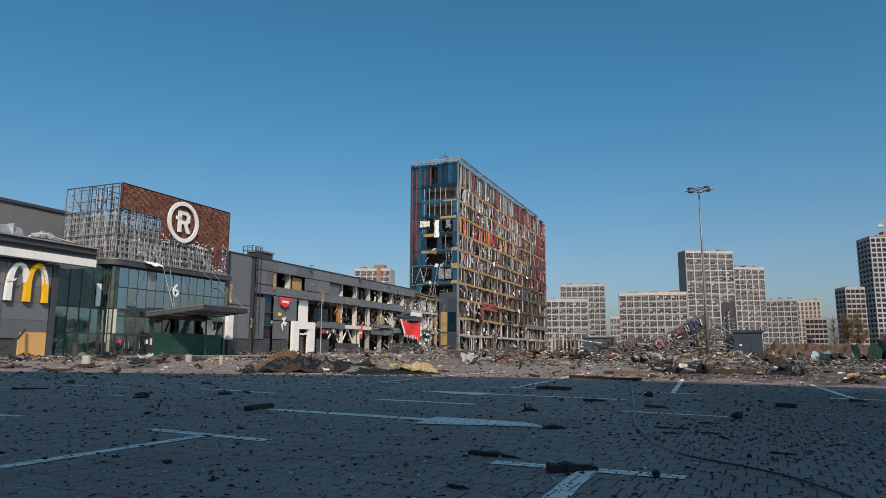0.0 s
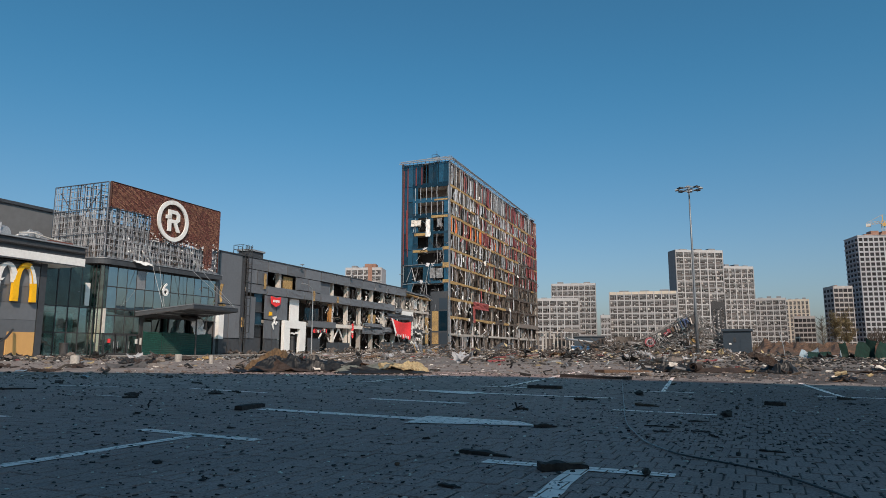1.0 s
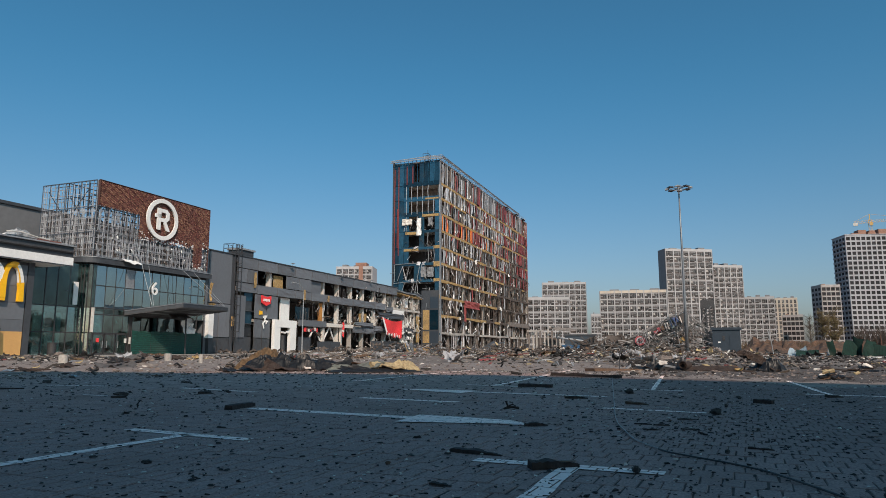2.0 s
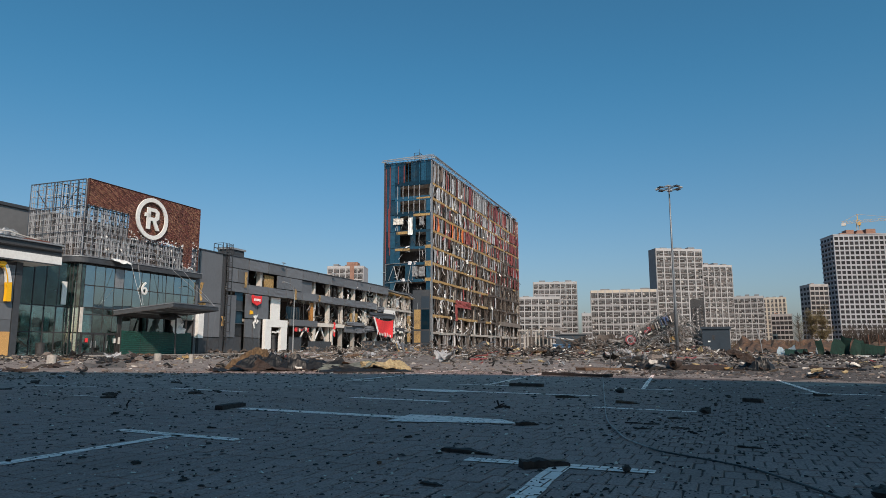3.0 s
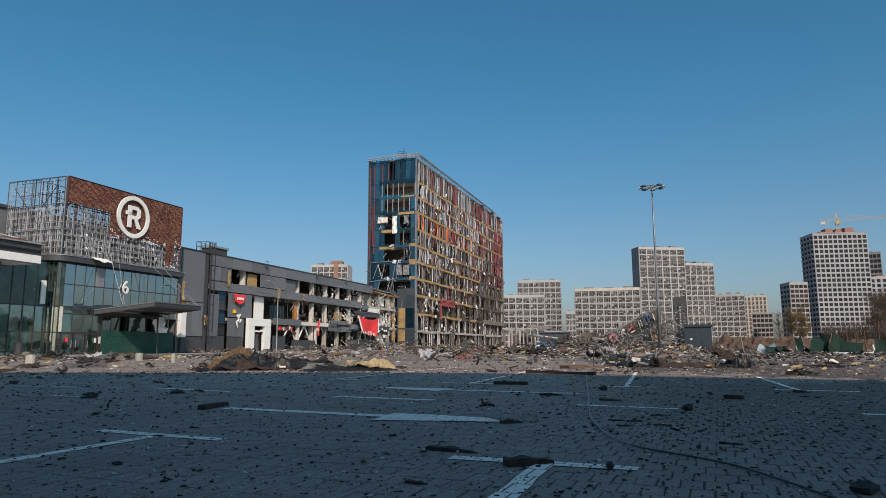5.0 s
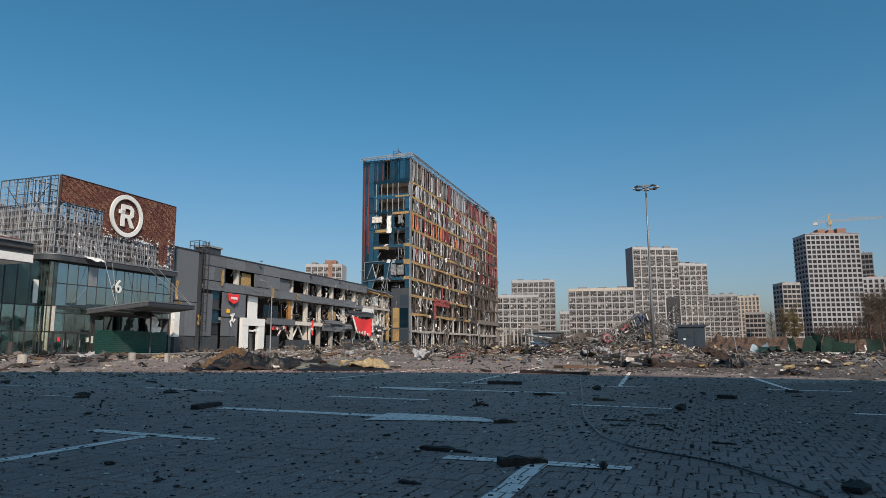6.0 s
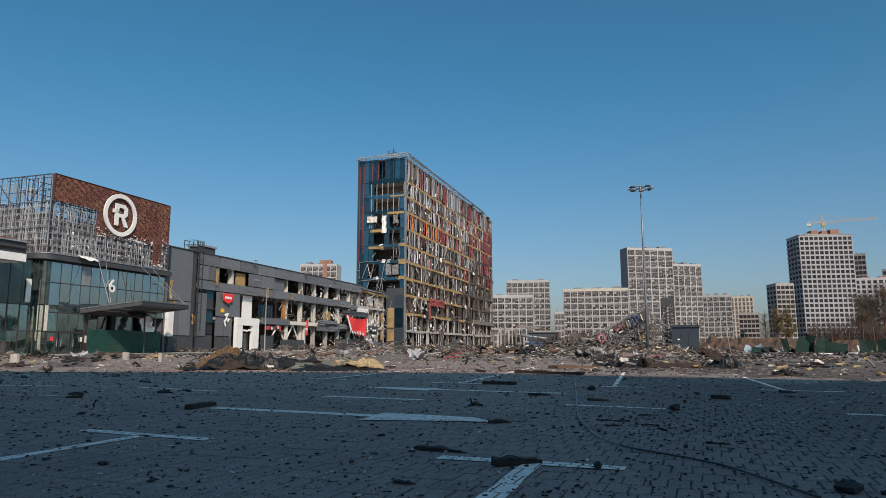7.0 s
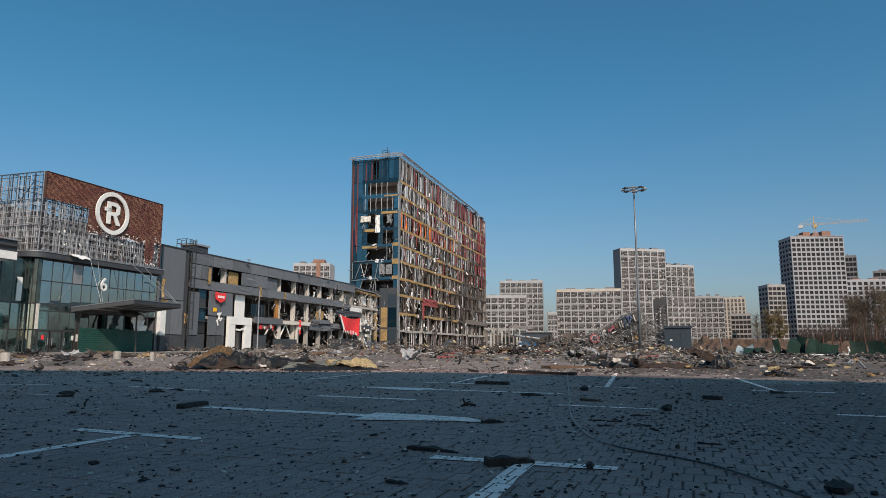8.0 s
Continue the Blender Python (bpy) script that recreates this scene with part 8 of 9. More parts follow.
part("felt", S().hump(pose(0.7, 0.55, 0.0, 0, 0, -4), 1.3, 0.4, 0.2, rng, 0.5, 0.16, 30, 14, 0.03), FELT, roof, "golden brown felt layer")
part("membrane", S().hump(pose(-0.55, -0.02, 0, 0, 0, -4), 1.5, 0.7, 0.36, rng, 0.62, 0.16, 40, 16), TAR, roof)
part("membrane", S().hump(pose(0.4, -0.1, 0, 0, 0, 3), 1.4, 0.7, 0.3, rng, 0.6, 0.18, 36, 16), TAR, roof)
part("membrane", S().hump(pose(1.25, -0.25, 0, 0, 0, -5), 1.1, 0.5, 0.12, rng, 0.55, 0.18, 30, 14), TAR, roof)
torn_heap(roof, 2.5, 0.4, 0.1, 6, (TAR, CHAR), rng, x=0.2, y=-0.5)
part("pale_scrap", S().rag(pose(0.35, -0.62, 0.05, 20, 8, 15), 0.16, 0.08, rng, 0.3, 0.03), OFFWHITE, roof)
GREY_SHEET = material("dusty_grey_sheet", (0.075, 0.073, 0.073), 0.7, grain=6, vary=0.25, stain=0.4, stain_scale=1.5, dirt=(0.12, 0.11, 0.1))
slab = thing("insulation_slab", pose(-1.36, 19.95, 0, 0, 0, 4) @ Matrix.Diagonal((1.07, 1.07, 1.07, 1)), "bent slab of tan insulation on grey-green membrane", "debris")
part("foam", S().hump(pose(0.15, 0.22, 0.0, 0, 0, 6), 1.25, 0.7, 0.21, rng, 0.7, 0.07, 34, 18, 0.05), YELLOW_FOAM, slab)
part("foam", S().hump(pose(0.72, 0.3, 0.0, 0, 0, -6), 0.72, 0.7, 0.34, rng, 0.65, 0.07, 30, 18, 0.05), YELLOW_FOAM, slab)
part("foam_block", S().rag(pose(0.2, 0.0, 0.12, 24, 4, 10), 0.8, 0.34, rng, 0.12, 0.06, 16, 8, 0.09), YELLOW_FOAM, slab)
part("sheet", S().rag(pose(-0.62, -0.05, 0.1, 14, -7, 2), 1.3, 0.55, rng, 0.1, 0.04, 14, 8), GREY_GREEN, slab, "grey-green membrane")
part("membrane", S().hump(pose(-0.2, -0.42, 0, 0, 0, 3), 2.3, 0.4, 0.09, rng, 0.5, 0.25, 44, 12), TAR, slab)
torn_heap(slab, 2.0, 0.3, 0.06, 3, (TAR, CHAR), rng, y=-0.42)
part("board", S().rag(pose(-0.1, 1.25, 0.12, 12, 3, 8), 1.5, 0.4, rng, 0.2, 0.05), BROWN, slab)
flap = thing("torn_flap", pose(-5.75, 19.7, 0, 0, 0, 18), "stiff black flap of torn membrane", "debris")
torn_heap(flap, 0.55, 0.35, 0.14, 4, (TAR, CHAR), rng, "sheet")

coil = thing("burnt_membrane", pose(7.75, 20.9, 0, 0, 0, -24), "crumpled black burnt membrane with a curled strip", "debris")
part("membrane", S().hump(pose(-0.35, 0.1, 0, 0, 0, 4), 1.0, 0.6, 0.36, rng, 0.6, 0.22, 34, 16), TAR, coil)
part("membrane", S().hump(pose(1.15, 0.0, 0, 0, 0, -3), 2.1, 0.5, 0.19, rng, 0.66, 0.1, 44, 14), CHAR, coil, "long rolled charred sheet")
torn_heap(coil, 1.2, 0.5, 0.22, 5, (TAR, TAR, CHAR), rng, x=-0.4)
part("curled_sheet", S().spiral(pose(0.4, -0.1, 0.17, 0, 0, 70), 0.05, 0.13, 1.7, 0.4, 0.015), CHAR, coil, "curled charred felt")
part("pale_scrap", S().rag(pose(-0.25, -0.25, 0.22, 30, 0, 20), 0.25, 0.16, rng, 0.3, 0.05), OFFWHITE, coil)
torn = thing("burnt_sheet", pose(10.3, 20.3, 0, 0, 0, -27), "burnt black-brown sheet propped up and bent over the debris", "debris")
part("sheet", S().rag(pose(-0.1, 0.05, 0.36, 58, 24, 0), 1.0, 0.24, rng, 0.12, 0.07, 26, 12, 0.02), CHAR, torn)
part("sheet", S().rag(pose(-0.4, 0.15, 0.42, 40, 26, 6), 0.55, 0.26, rng, 0.25, 0.08, 18, 12, 0.02), CHAR, torn)
part("sheet", S().hump(pose(0.0, 0.25, 0, 0, 0, 4), 0.9, 0.4, 0.24, rng, 0.6, 0.2, 34, 14), TAR, torn)
part("sheet", S().hump(pose(-0.8, 0.0, 0, 0, 0, 0), 0.6, 0.3, 0.12, rng, 0.6, 0.2, 24, 12), BROWN, torn)
crate = thing("burnt_box", pose(10.2, 19.45, 0, 0, 0, -27), "crushed black burnt box on the paving", "debris")
part("shell", S().hump(pose(0, 0, 0, 0, 0, 0), 0.72, 0.5, 0.32, rng, 0.55, 0.22, 28, 14), TAR, crate)
torn_heap(crate, 0.6, 0.3, 0.16, 4, (TAR, CHAR), rng, "flap", y=-0.15)
mix = thing("burnt_membrane", pose(8.95, 14.5, 0, 0, 0, -32), "crumpled dark membrane with bits of yellow foam", "debris")
torn_heap(mix, 0.5, 0.3, 0.17, 6, (TAR, BROWN, CHAR), rng)
part("foam", S().rag(pose(-0.1, 0.0, 0.15, 20, -6, 0), 0.22, 0.14, rng, 0.2, 0.04, 8, 6, 0.04), YELLOW_FOAM, mix)
scrap = thing("burnt_board", pose(12.7, 19.3, 0, 0, 0, -33), "dark bent board with a white torn scrap", "debris")
part("board", S().rag(pose(-0.5, 0, 0.04, 6, 2, 4), 1.1, 0.16, rng, 0.1, 0.03, 14, 4, 0.03), CHAR, scrap)
torn_heap(scrap, 0.5, 0.3, 0.2, 4, (TAR, CHAR), rng, "sheet", x=0.15)
part("pale_scrap", S().rag(pose(0.2, 0.0, 0.2, 24, 10, 0), 0.24, 0.14, rng, 0.2, 0.04), OFFWHITE, scrap)
for az, d, size, mat in ((33.1, 20.5, 0.2, YELLOW_FOAM), (35.2, 26, 0.34, YELLOW_FOAM), (36.2, 24, 0.22, YELLOW_FOAM), (37.6, 17.6, 0.3, OCHRE), (28.9, 29, 0.35, YELLOW_FOAM), (24.6, 26, 0.28, YELLOW_FOAM), (25.3, 22, 0.3, OCHRE), (22.9, 27, 0.35, YELLOW_FOAM), (30.6, 24, 0.2, OFFWHITE), (26.3, 31, 0.3, OFFWHITE), (34.3, 34, 0.4, YELLOW_FOAM), (36.8, 36, 0.5, OCHRE)):
    a = radians(az)
    q = thing("insulation_scrap", pose(d * math.sin(a), d * math.cos(a), 0, 0, 0, rng.uniform(-60, 60)), {YELLOW_FOAM: "torn scrap of yellow insulation", OCHRE: "torn scrap of ochre insulation", OFFWHITE: "torn scrap of pale board"}[mat], "insulation", "insulation scraps on the lot")
    size *= 0.75
    part("sheet", S().rag(pose(0, 0, size * 0.14, rng.uniform(8, 30), rng.uniform(-10, 10), 0), size, size * 0.5, rng, 0.3, 0.12 * size, 12, 8, 0.03), mat, q)
for az, d, lx, ly, h, mat, label in (
        (-32.6, 46, 0.36, 0.3, 0.2, WHITE, "small white sack by the wall"), (-31.9, 46, 0.36, 0.3, 0.18, OFFWHITE, "small white sack by the wall"), (-29.1, 46, 0.32, 0.3, 0.18, OFFWHITE, "small pale sack by the wall"),
        (-27.2, 44.5, 0.7, 0.4, 0.3, FELT, "crumpled brown felt beside a bollard"), (-24.2, 35, 1.0, 0.6, 0.42, TAR, "crumpled black membrane standing up"), (-23.0, 36, 0.7, 0.4, 0.2, TAR, "black scrap of membrane"),
        (-22.5, 46, 2.0, 0.7, 0.42, GREY_SHEET, "crumpled dark sheet by the entrance"), (-20.3, 46, 1.0, 0.6, 0.32, CHAR, "crumpled dark sheet by the entrance"), (-18.8, 46, 0.8, 0.5, 0.35, OCHRE, "torn ochre insulation by a bollard"),
        (-24.6, 27.3, 1.2, 0.5, 0.08, GREY_SHEET, "flat sooty sheet on the paving"), (-27.8, 27.8, 0.7, 0.35, 0.18, CHAR, "twisted dark scrap on the paving"), (-32.7, 28.8, 0.9, 0.3, 0.1, CHAR, "charred sheet on the paving"),
        (-31.3, 24.0, 0.5, 0.3, 0.1, PALE_SHEET, "pale blue torn sheet on the paving"), (-30.2, 23.6, 0.7, 0.18, 0.05, CHAR, "charred board on the paving"), (-22.6, 28.9, 0.9, 0.4, 0.14, CONCRETE_DARK, "flat grey sheet on the paving"),
        (-24.0, 10.6, 0.22, 0.12, 0.05, CHAR, "dark scrap in the shade"), (-21.5, 17.5, 0.36, 0.16, 0.06, BROWN, "reddish brown scrap in the shade"),
        (-27.2, 17.7, 0.28, 0.2, 0.13, PALE_SHEET, "small blue-grey sheet in the shade"), (-28.9, 15.5, 0.2, 0.14, 0.06, CHAR, "dark scrap in the shade"), (-19.3, 13.9, 0.26, 0.14, 0.05, CHAR, "dark scrap in the shade"), (-17.8, 10.7, 0.17, 0.1, 0.05, CHAR, "dark scrap in the shade"), (-16.2, 10.8, 0.17, 0.1, 0.05, CHAR, "dark scrap in the shade")):
    a = radians(az)
    q = thing("crumpled_scrap", pose(d * math.sin(a), d * math.cos(a), 0, 0, 0, -az + rng.uniform(-14, 14)), label, "debris")
    torn_heap(q, lx * (1 if lx > 0.5 else 0.6), ly, h * (1 if lx > 0.5 else 0.6), max(2, round(4 * lx)), (mat, mat, mat, CHAR), rng, "sheet")
post = thing("bent_conduit", pose(6.35, 21.8, 0, 0, 0, 0), "thin dark conduit stuck upright out of the paving", "pipe")
part("tube", S().tube([(0, 0, 0), (0.05, 0.1, 0.45), (0.16, 0.2, 0.75)], 0.022, 6), STEEL_DARK, post)

lean = thing("leaning_duct", mall(-50.5, 33.0), "dark bent duct leaning against the restaurant wall", "duct")
part("tube", S().tube([(0.6, -1.2, 0.25), (0.2, 1.2, 0.7), (-1.2, 3.4, 1.6), (-2.2, 4.6, 2.3)], 0.1, 5), STEEL_DARK, lean)
fallen = thing("fallen_canopy", mall(-53.5, 158), "long dark fallen canopy lying before the tower", "debris")
part("deck", S().sheet(pose(0, 14, 0.5, 6, -8, 0), 4.0, 28, rng, 0.9, 6, 30, 0.15), CASSETTE_DARK, fallen)
part("ribs", S().bar((0, 0, 0.1), (0.4, 27, 1.5), 0.25).bar((1.5, 1, 0.1), (1.2, 28, 0.6), 0.2), STEEL_DARK, fallen)
for name, x, y, mats, label in (("red_debris", 6.6, 70.0, (RED_PANEL, BROWN, RED_PANEL), "heap of bent red cladding panels"), ("white_debris", 13.6, 56.4, (WHITE, OFFWHITE, WHITE), "torn white sheets on the rubble"), ("ochre_debris", 14.9, 56.0, (OCHRE, BROWN, OCHRE), "torn ochre panels"), ("red_debris", 17.6, 60.0, (RED_PANEL, BROWN, RED_PANEL), "dark red panels on the rubble"), ("white_debris", 9.0, 74.0, (WHITE, STRIP_PALE, OFFWHITE), "pale torn panels before the tower"), ("red_debris", 19.3, 62.0, (RED_PANEL, STRIP_PALE, STRIP_SOOT), "red and pale panels at the foot of the wreck")):
    q = thing(name, pose(x, y, 0, 0, 0, rng.uniform(-20, 20)), label, "debris")
    for k in range(9):
        part("panel", S().sheet(pose(rng.uniform(-1.5, 1.5), rng.uniform(-0.6, 0.6), rng.uniform(0.0, 0.35), rng.uniform(-35, 35), rng.uniform(-20, 20), rng.uniform(0, 180)), rng.uniform(0.4, 0.9), rng.uniform(0.2, 0.5), rng, 0.22, 6, 4, 0.03), rng.choice(mats), q)

# ---- rubble field ----
rng = random.Random(77)


def field_spot(r):
    """A place on the lot, thick with debris on the tower's side and thinner by the entrance."""
    while True:
        az, d = r.uniform(-37, 42), 18 + 62 * r.random() ** 1.15
        right = az > 4 - 0.05 * d
        if d < 21 and r.random() < 0.6:
            continue
        if not right:
            if d > 62 or r.random() > (0.012 if d < 34 else 0.03 if d < 48 else 0.3):
                continue
        elif d < 34 and r.random() > 0.12 + 0.05 * max(0, d - 22):
            continue
        if -9 < az < 17 and d < 44 and r.random() > 0.05 + 0.2 * max(0, d - 38) / 6:
            continue
        if az > 21 and r.random() > (0.13 if d < 50 else 0.4):
            continue
        a = radians(az)
        p = Vector((d * math.sin(a), d * math.cos(a), 0))
        q = MALL.inverted() @ p
        if q.x < -56.5 or (q.x < -45.6 and q.x > -45.2):
            continue
        return p, d, right, q.x < -45.4


# layer of ash and dust over the lot round the ruin, toned dark to dim the sunlit strip
DUST_DIMMED = material("dimmed_ash_dust", (0.205, 0.178, 0.16), 0.95, grain=1.6, vary=0.35, stain=0.5, stain_scale=0.35, bump=0.3, dirt=(0.12, 0.1, 0.085))
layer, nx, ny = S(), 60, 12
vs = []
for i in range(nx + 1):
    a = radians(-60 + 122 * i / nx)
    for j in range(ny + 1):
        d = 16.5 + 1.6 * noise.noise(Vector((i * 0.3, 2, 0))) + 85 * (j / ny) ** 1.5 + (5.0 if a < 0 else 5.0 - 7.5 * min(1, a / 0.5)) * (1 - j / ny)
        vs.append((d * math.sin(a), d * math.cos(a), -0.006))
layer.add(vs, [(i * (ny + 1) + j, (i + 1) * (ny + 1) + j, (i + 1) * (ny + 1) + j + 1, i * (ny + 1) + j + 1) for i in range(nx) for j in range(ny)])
solo("dust_layer", layer, DUST_DIMMED, pose(0, 0, 0), "thin layer of brown ash and dust over the paving", "dust", kind="stuff")

# darker soot and fine debris trodden over the fence's side of the lot
SOOT = material("sooty_dust", (0.073, 0.063, 0.056), 0.95, grain=3.5, vary=0.5, stain=0.7, stain_scale=0.5, bump=0.5, dirt=(0.16, 0.138, 0.122))
layer, nx, ny = S(), 70, 12
vs = []
for i in range(nx + 1):
    a = radians(9 + 53 * i / nx)
    for j in range(ny + 1):
        d = 22 - 6 * min(1, i / 30) + 2.6 * noise.noise(Vector((i * 0.35, 7, 0))) + 1.2 * noise.noise(Vector((i * 1.1, 4, 0))) + 26 * max(0, 1 - i / 14) * (1 - j / ny) + 68 * (j / ny) ** 1.5
        vs.append((d * math.sin(a), d * math.cos(a), -0.002))
layer.add(vs, [(i * (ny + 1) + j, (i + 1) * (ny + 1) + j, (i + 1) * (ny + 1) + j + 1, i * (ny + 1) + j + 1) for i in range(nx) for j in range(ny)])
solo("soot_layer", layer, SOOT, pose(0, 0, 0), "dark soot and trodden fine debris over the paving", "soot", kind="stuff")

# low mounds that carry the rubble


def flatter(i):
    """The lot lies nearly flat on the fence's side."""
    return 1 - 0.75 * min(1, max(0, (i / 90 * 43 - 3 - 23) / 4))


mound = S()
nx, ny = 90, 26
vs = []
for i in range(nx + 1):
    a = radians(-3 + 43 * i / nx)
    for j in range(ny + 1):
        d = 33 + 47 * j / ny
        h = 0.55 * noise.noise(Vector((i * 0.22, j * 0.6, 1))) + 0.45 * noise.noise(Vector((i * 0.6, j * 1.3, 5))) + 0.25 * noise.noise(Vector((i * 1.4, j * 2.3, 8)))
        h = (h + 0.16) * min(1, j / 8) * min(1, i / 12) * (0.25 + 0.95 * j / ny) * flatter(i)
        vs.append((d * math.sin(a), d * math.cos(a), max(-0.08, h)))
mound.add(vs, [(i * (ny + 1) + j, (i + 1) * (ny + 1) + j, (i + 1) * (ny + 1) + j + 1, i * (ny + 1) + j + 1) for i in range(nx) for j in range(ny)])
MOUND = material("rubble_dust", (0.15, 0.13, 0.115), 0.95, grain=2.5, vary=0.5, stain=0.5, stain_scale=0.6, bump=0.6)
solo("rubble_mound", mound, MOUND, pose(0, 0, 0), "low mounds of dusty broken rubble", "rubble", kind="stuff")


def mound_height(p):
    d, az = math.hypot(p.x, p.y), math.degrees(math.atan2(p.x, p.y))
    i, j = (az + 3) / 43 * nx, (d - 33) / 47 * ny
    if not (0 <= i <= nx and 0 <= j <= ny):
        return 0.0
    h = 0.55 * noise.noise(Vector((i * 0.22, j * 0.6, 1))) + 0.45 * noise.noise(Vector((i * 0.6, j * 1.3, 5))) + 0.25 * noise.noise(Vector((i * 1.4, j * 2.3, 8)))
    return max(0.0, (h + 0.16) * min(1, j / 8) * min(1, i / 12) * (0.25 + 0.95 * j / ny) * flatter(i))


kinds = {"lumps": S(), "dark": S(), "foam": S(), "wood": S(), "metal": S(), "white": S(), "red": S()}
for k in range(11000):
    p, d, right, walk_on = field_spot(rng)
    p.z = mound_height(p) + (0.12 if walk_on else 0)
    c = rng.random()
    if right and p.x > 0.2 * p.y and c < 0.27 and rng.random() < 0.5:
        c = 0.4
    if p.x > 0.38 * p.y and c > 0.56 and rng.random() < 0.55:
        c = 0.4
    size = rng.uniform(0.025, 0.09) * (1.6 if rng.random() < 0.2 else 1) * min(1.7, 0.4 + d / 48)
    m = Matrix.Translation(p) @ pose(0, 0, 0.0, rng.uniform(-25, 25), rng.uniform(-25, 25), rng.uniform(0, 360))
    if c < 0.27:
        kinds["lumps"].chunk((p.x, p.y, p.z + size * 0.25), size, rng)
    elif c < 0.56:
        kinds["dark"].chunk((p.x, p.y, p.z + size * 0.25), size * 1.1, rng, 0.5)
    elif c < 0.66:
        kinds["foam" if rng.random() < 0.25 else "wood"].box(-size * 1.2, size * 1.2, -size * 0.7, size * 0.7, 0, size * 0.5, m)
    elif c < 0.79:
        ln = rng.uniform(0.2, 1.0) * min(1, d / 45)
        kinds["wood" if rng.random() < 0.6 else "dark"].box(-ln / 2, ln / 2, -0.06, 0.06, 0.0, 0.05, m)
    elif c < 0.915:
        ln = rng.uniform(0.25, 0.9)
        kinds["metal" if rng.random() < 0.3 else "dark"].tube([m @ Vector((-ln / 2, 0, 0.05)), m @ Vector((0, rng.uniform(-0.2, 0.2), 0.15)), m @ Vector((ln / 2, 0, 0.05))], rng.uniform(0.012, 0.035), 4)
    elif c < 0.985:
        kinds["white"].box(-size, size, -size * 0.7, size * 0.7, 0, 0.04, m)
    else:
        kinds["red"].box(-size * 1.3, size * 1.3, -size * 0.5, size * 0.5, 0, 0.05, m)
for key, mat, label in (("lumps", RUBBLE, "scattered lumps of broken concrete and brick"), ("dark", CRUMB, "scattered burnt black scraps"), ("foam", YELLOW_FOAM, "scattered pieces of yellow insulation"), ("wood", WOOD, "scattered splintered boards"), ("metal", STEEL, "scattered bent rods and profiles"), ("white", OFFWHITE, "scattered pale tile and panel scraps"), ("red", RED_PANEL, "scattered scraps of red panel")):
    solo("rubble_" + key, kinds[key], mat, pose(0, 0, 0), label, "rubble", kind="stuff")

# long thin members lying crosswise before the ruins
lay = {"pale": S(), "soot": S(), "maroon": S(), "timber": S()}
for k in range(2300):
    az, d = rng.uniform(-12, 23), 44 + 70 * rng.random() ** 1.2
    p = Vector((d * math.sin(radians(az)), d * math.cos(radians(az)), 0))
    if (MALL.inverted() @ p).x < -55.5 or (az < 2 and rng.random() < 0.55):
        continue
    p.z = mound_height(p) + rng.uniform(0.03, 0.3) * min(1, (d - 40) / 25)
    a = rng.gauss(0, 0.5) - radians(az)
    ln = rng.uniform(0.25, 1.2)
    q = p + Vector((math.cos(a) * ln, math.sin(a) * ln, rng.uniform(-0.15, 0.25)))
    q.z = max(0.03, q.z)
    key = rng.choice(("pale", "pale", "soot", "soot", "soot", "timber", "timber", "timber", "timber", "pale"))
    if rng.random() < 0.05:
        key = "maroon"
    lay[key].bar(p, q, rng.uniform(0.02, 0.06))
for key, mat, label in (("pale", STRIP_PALE, "pale bent profiles strewn before the ruins"), ("soot", STRIP_SOOT, "sooty bars strewn before the ruins"), ("maroon", RED_PANEL, "dark red strips strewn before the ruins"), ("timber", WOOD, "split timber strewn before the ruins")):
    solo("strewn_" + key, lay[key], mat, pose(0, 0, 0), label, "rubble", kind="stuff")

# ridge of piled rubble below the light mast and the kiosk
ridge = {"lumps": S(), "soot": S(), "pale": S(), "foam": S(), "maroon": S(), "bars": S()}
for k in range(2600):
    az, d = rng.uniform(1, 27), rng.uniform(50, 71)
    crest = (0.35 + 0.75 * max(0.0, noise.noise(Vector((az * 0.45, 1.0, 0))) + 0.35)) * math.exp(-((d - 63) / 6.0) ** 2) * (1 if az < 24 else 0.6)
    p = Vector((d * math.sin(radians(az)), d * math.cos(radians(az)), 0))
    p.z = mound_height(p) + rng.random() ** 1.6 * crest
    size, c = rng.uniform(0.06, 0.22), rng.random()
    if c < 0.34:
        ridge["lumps"].chunk(p, size, rng)
    elif c < 0.7:
        key = rng.choice(("soot", "soot", "soot", "pale", "foam", "maroon") if rng.random() < 0.7 else ("soot", "pale"))
        ridge[key].rag(Matrix.Translation(p) @ pose(0, 0, 0, rng.uniform(-50, 50), rng.uniform(-40, 40), rng.uniform(0, 180)), size * rng.uniform(1.5, 5) * (0.55 if key == "pale" else 1), size * rng.uniform(1, 2.4) * (0.6 if key == "pale" else 1), rng, 0.5, 0.06, 4, 3, 0.02)
    else:
        q = p + Vector((rng.uniform(-0.9, 0.9), rng.uniform(-0.5, 0.5), rng.uniform(-0.2, 0.45)))
        q.z = max(0.03, q.z)
        ridge["bars"].bar(p, q, rng.uniform(0.025, 0.07))
for key, mat, label in (("lumps", RUBBLE, "piled lumps of concrete below the light mast"), ("soot", STRIP_SOOT, "piled sooty sheets below the light mast"), ("pale", OFFWHITE, "piled pale board scraps below the light mast"), ("foam", YELLOW_FOAM, "piled yellow insulation scraps below the light mast"), ("maroon", BROWN, "piled brown board scraps below the light mast"), ("bars", STRIP_SOOT, "piled bent bars below the light mast")):
    solo("rubble_ridge", ridge[key], mat, pose(0, 0, 0), label, "rubble", kind="stuff")

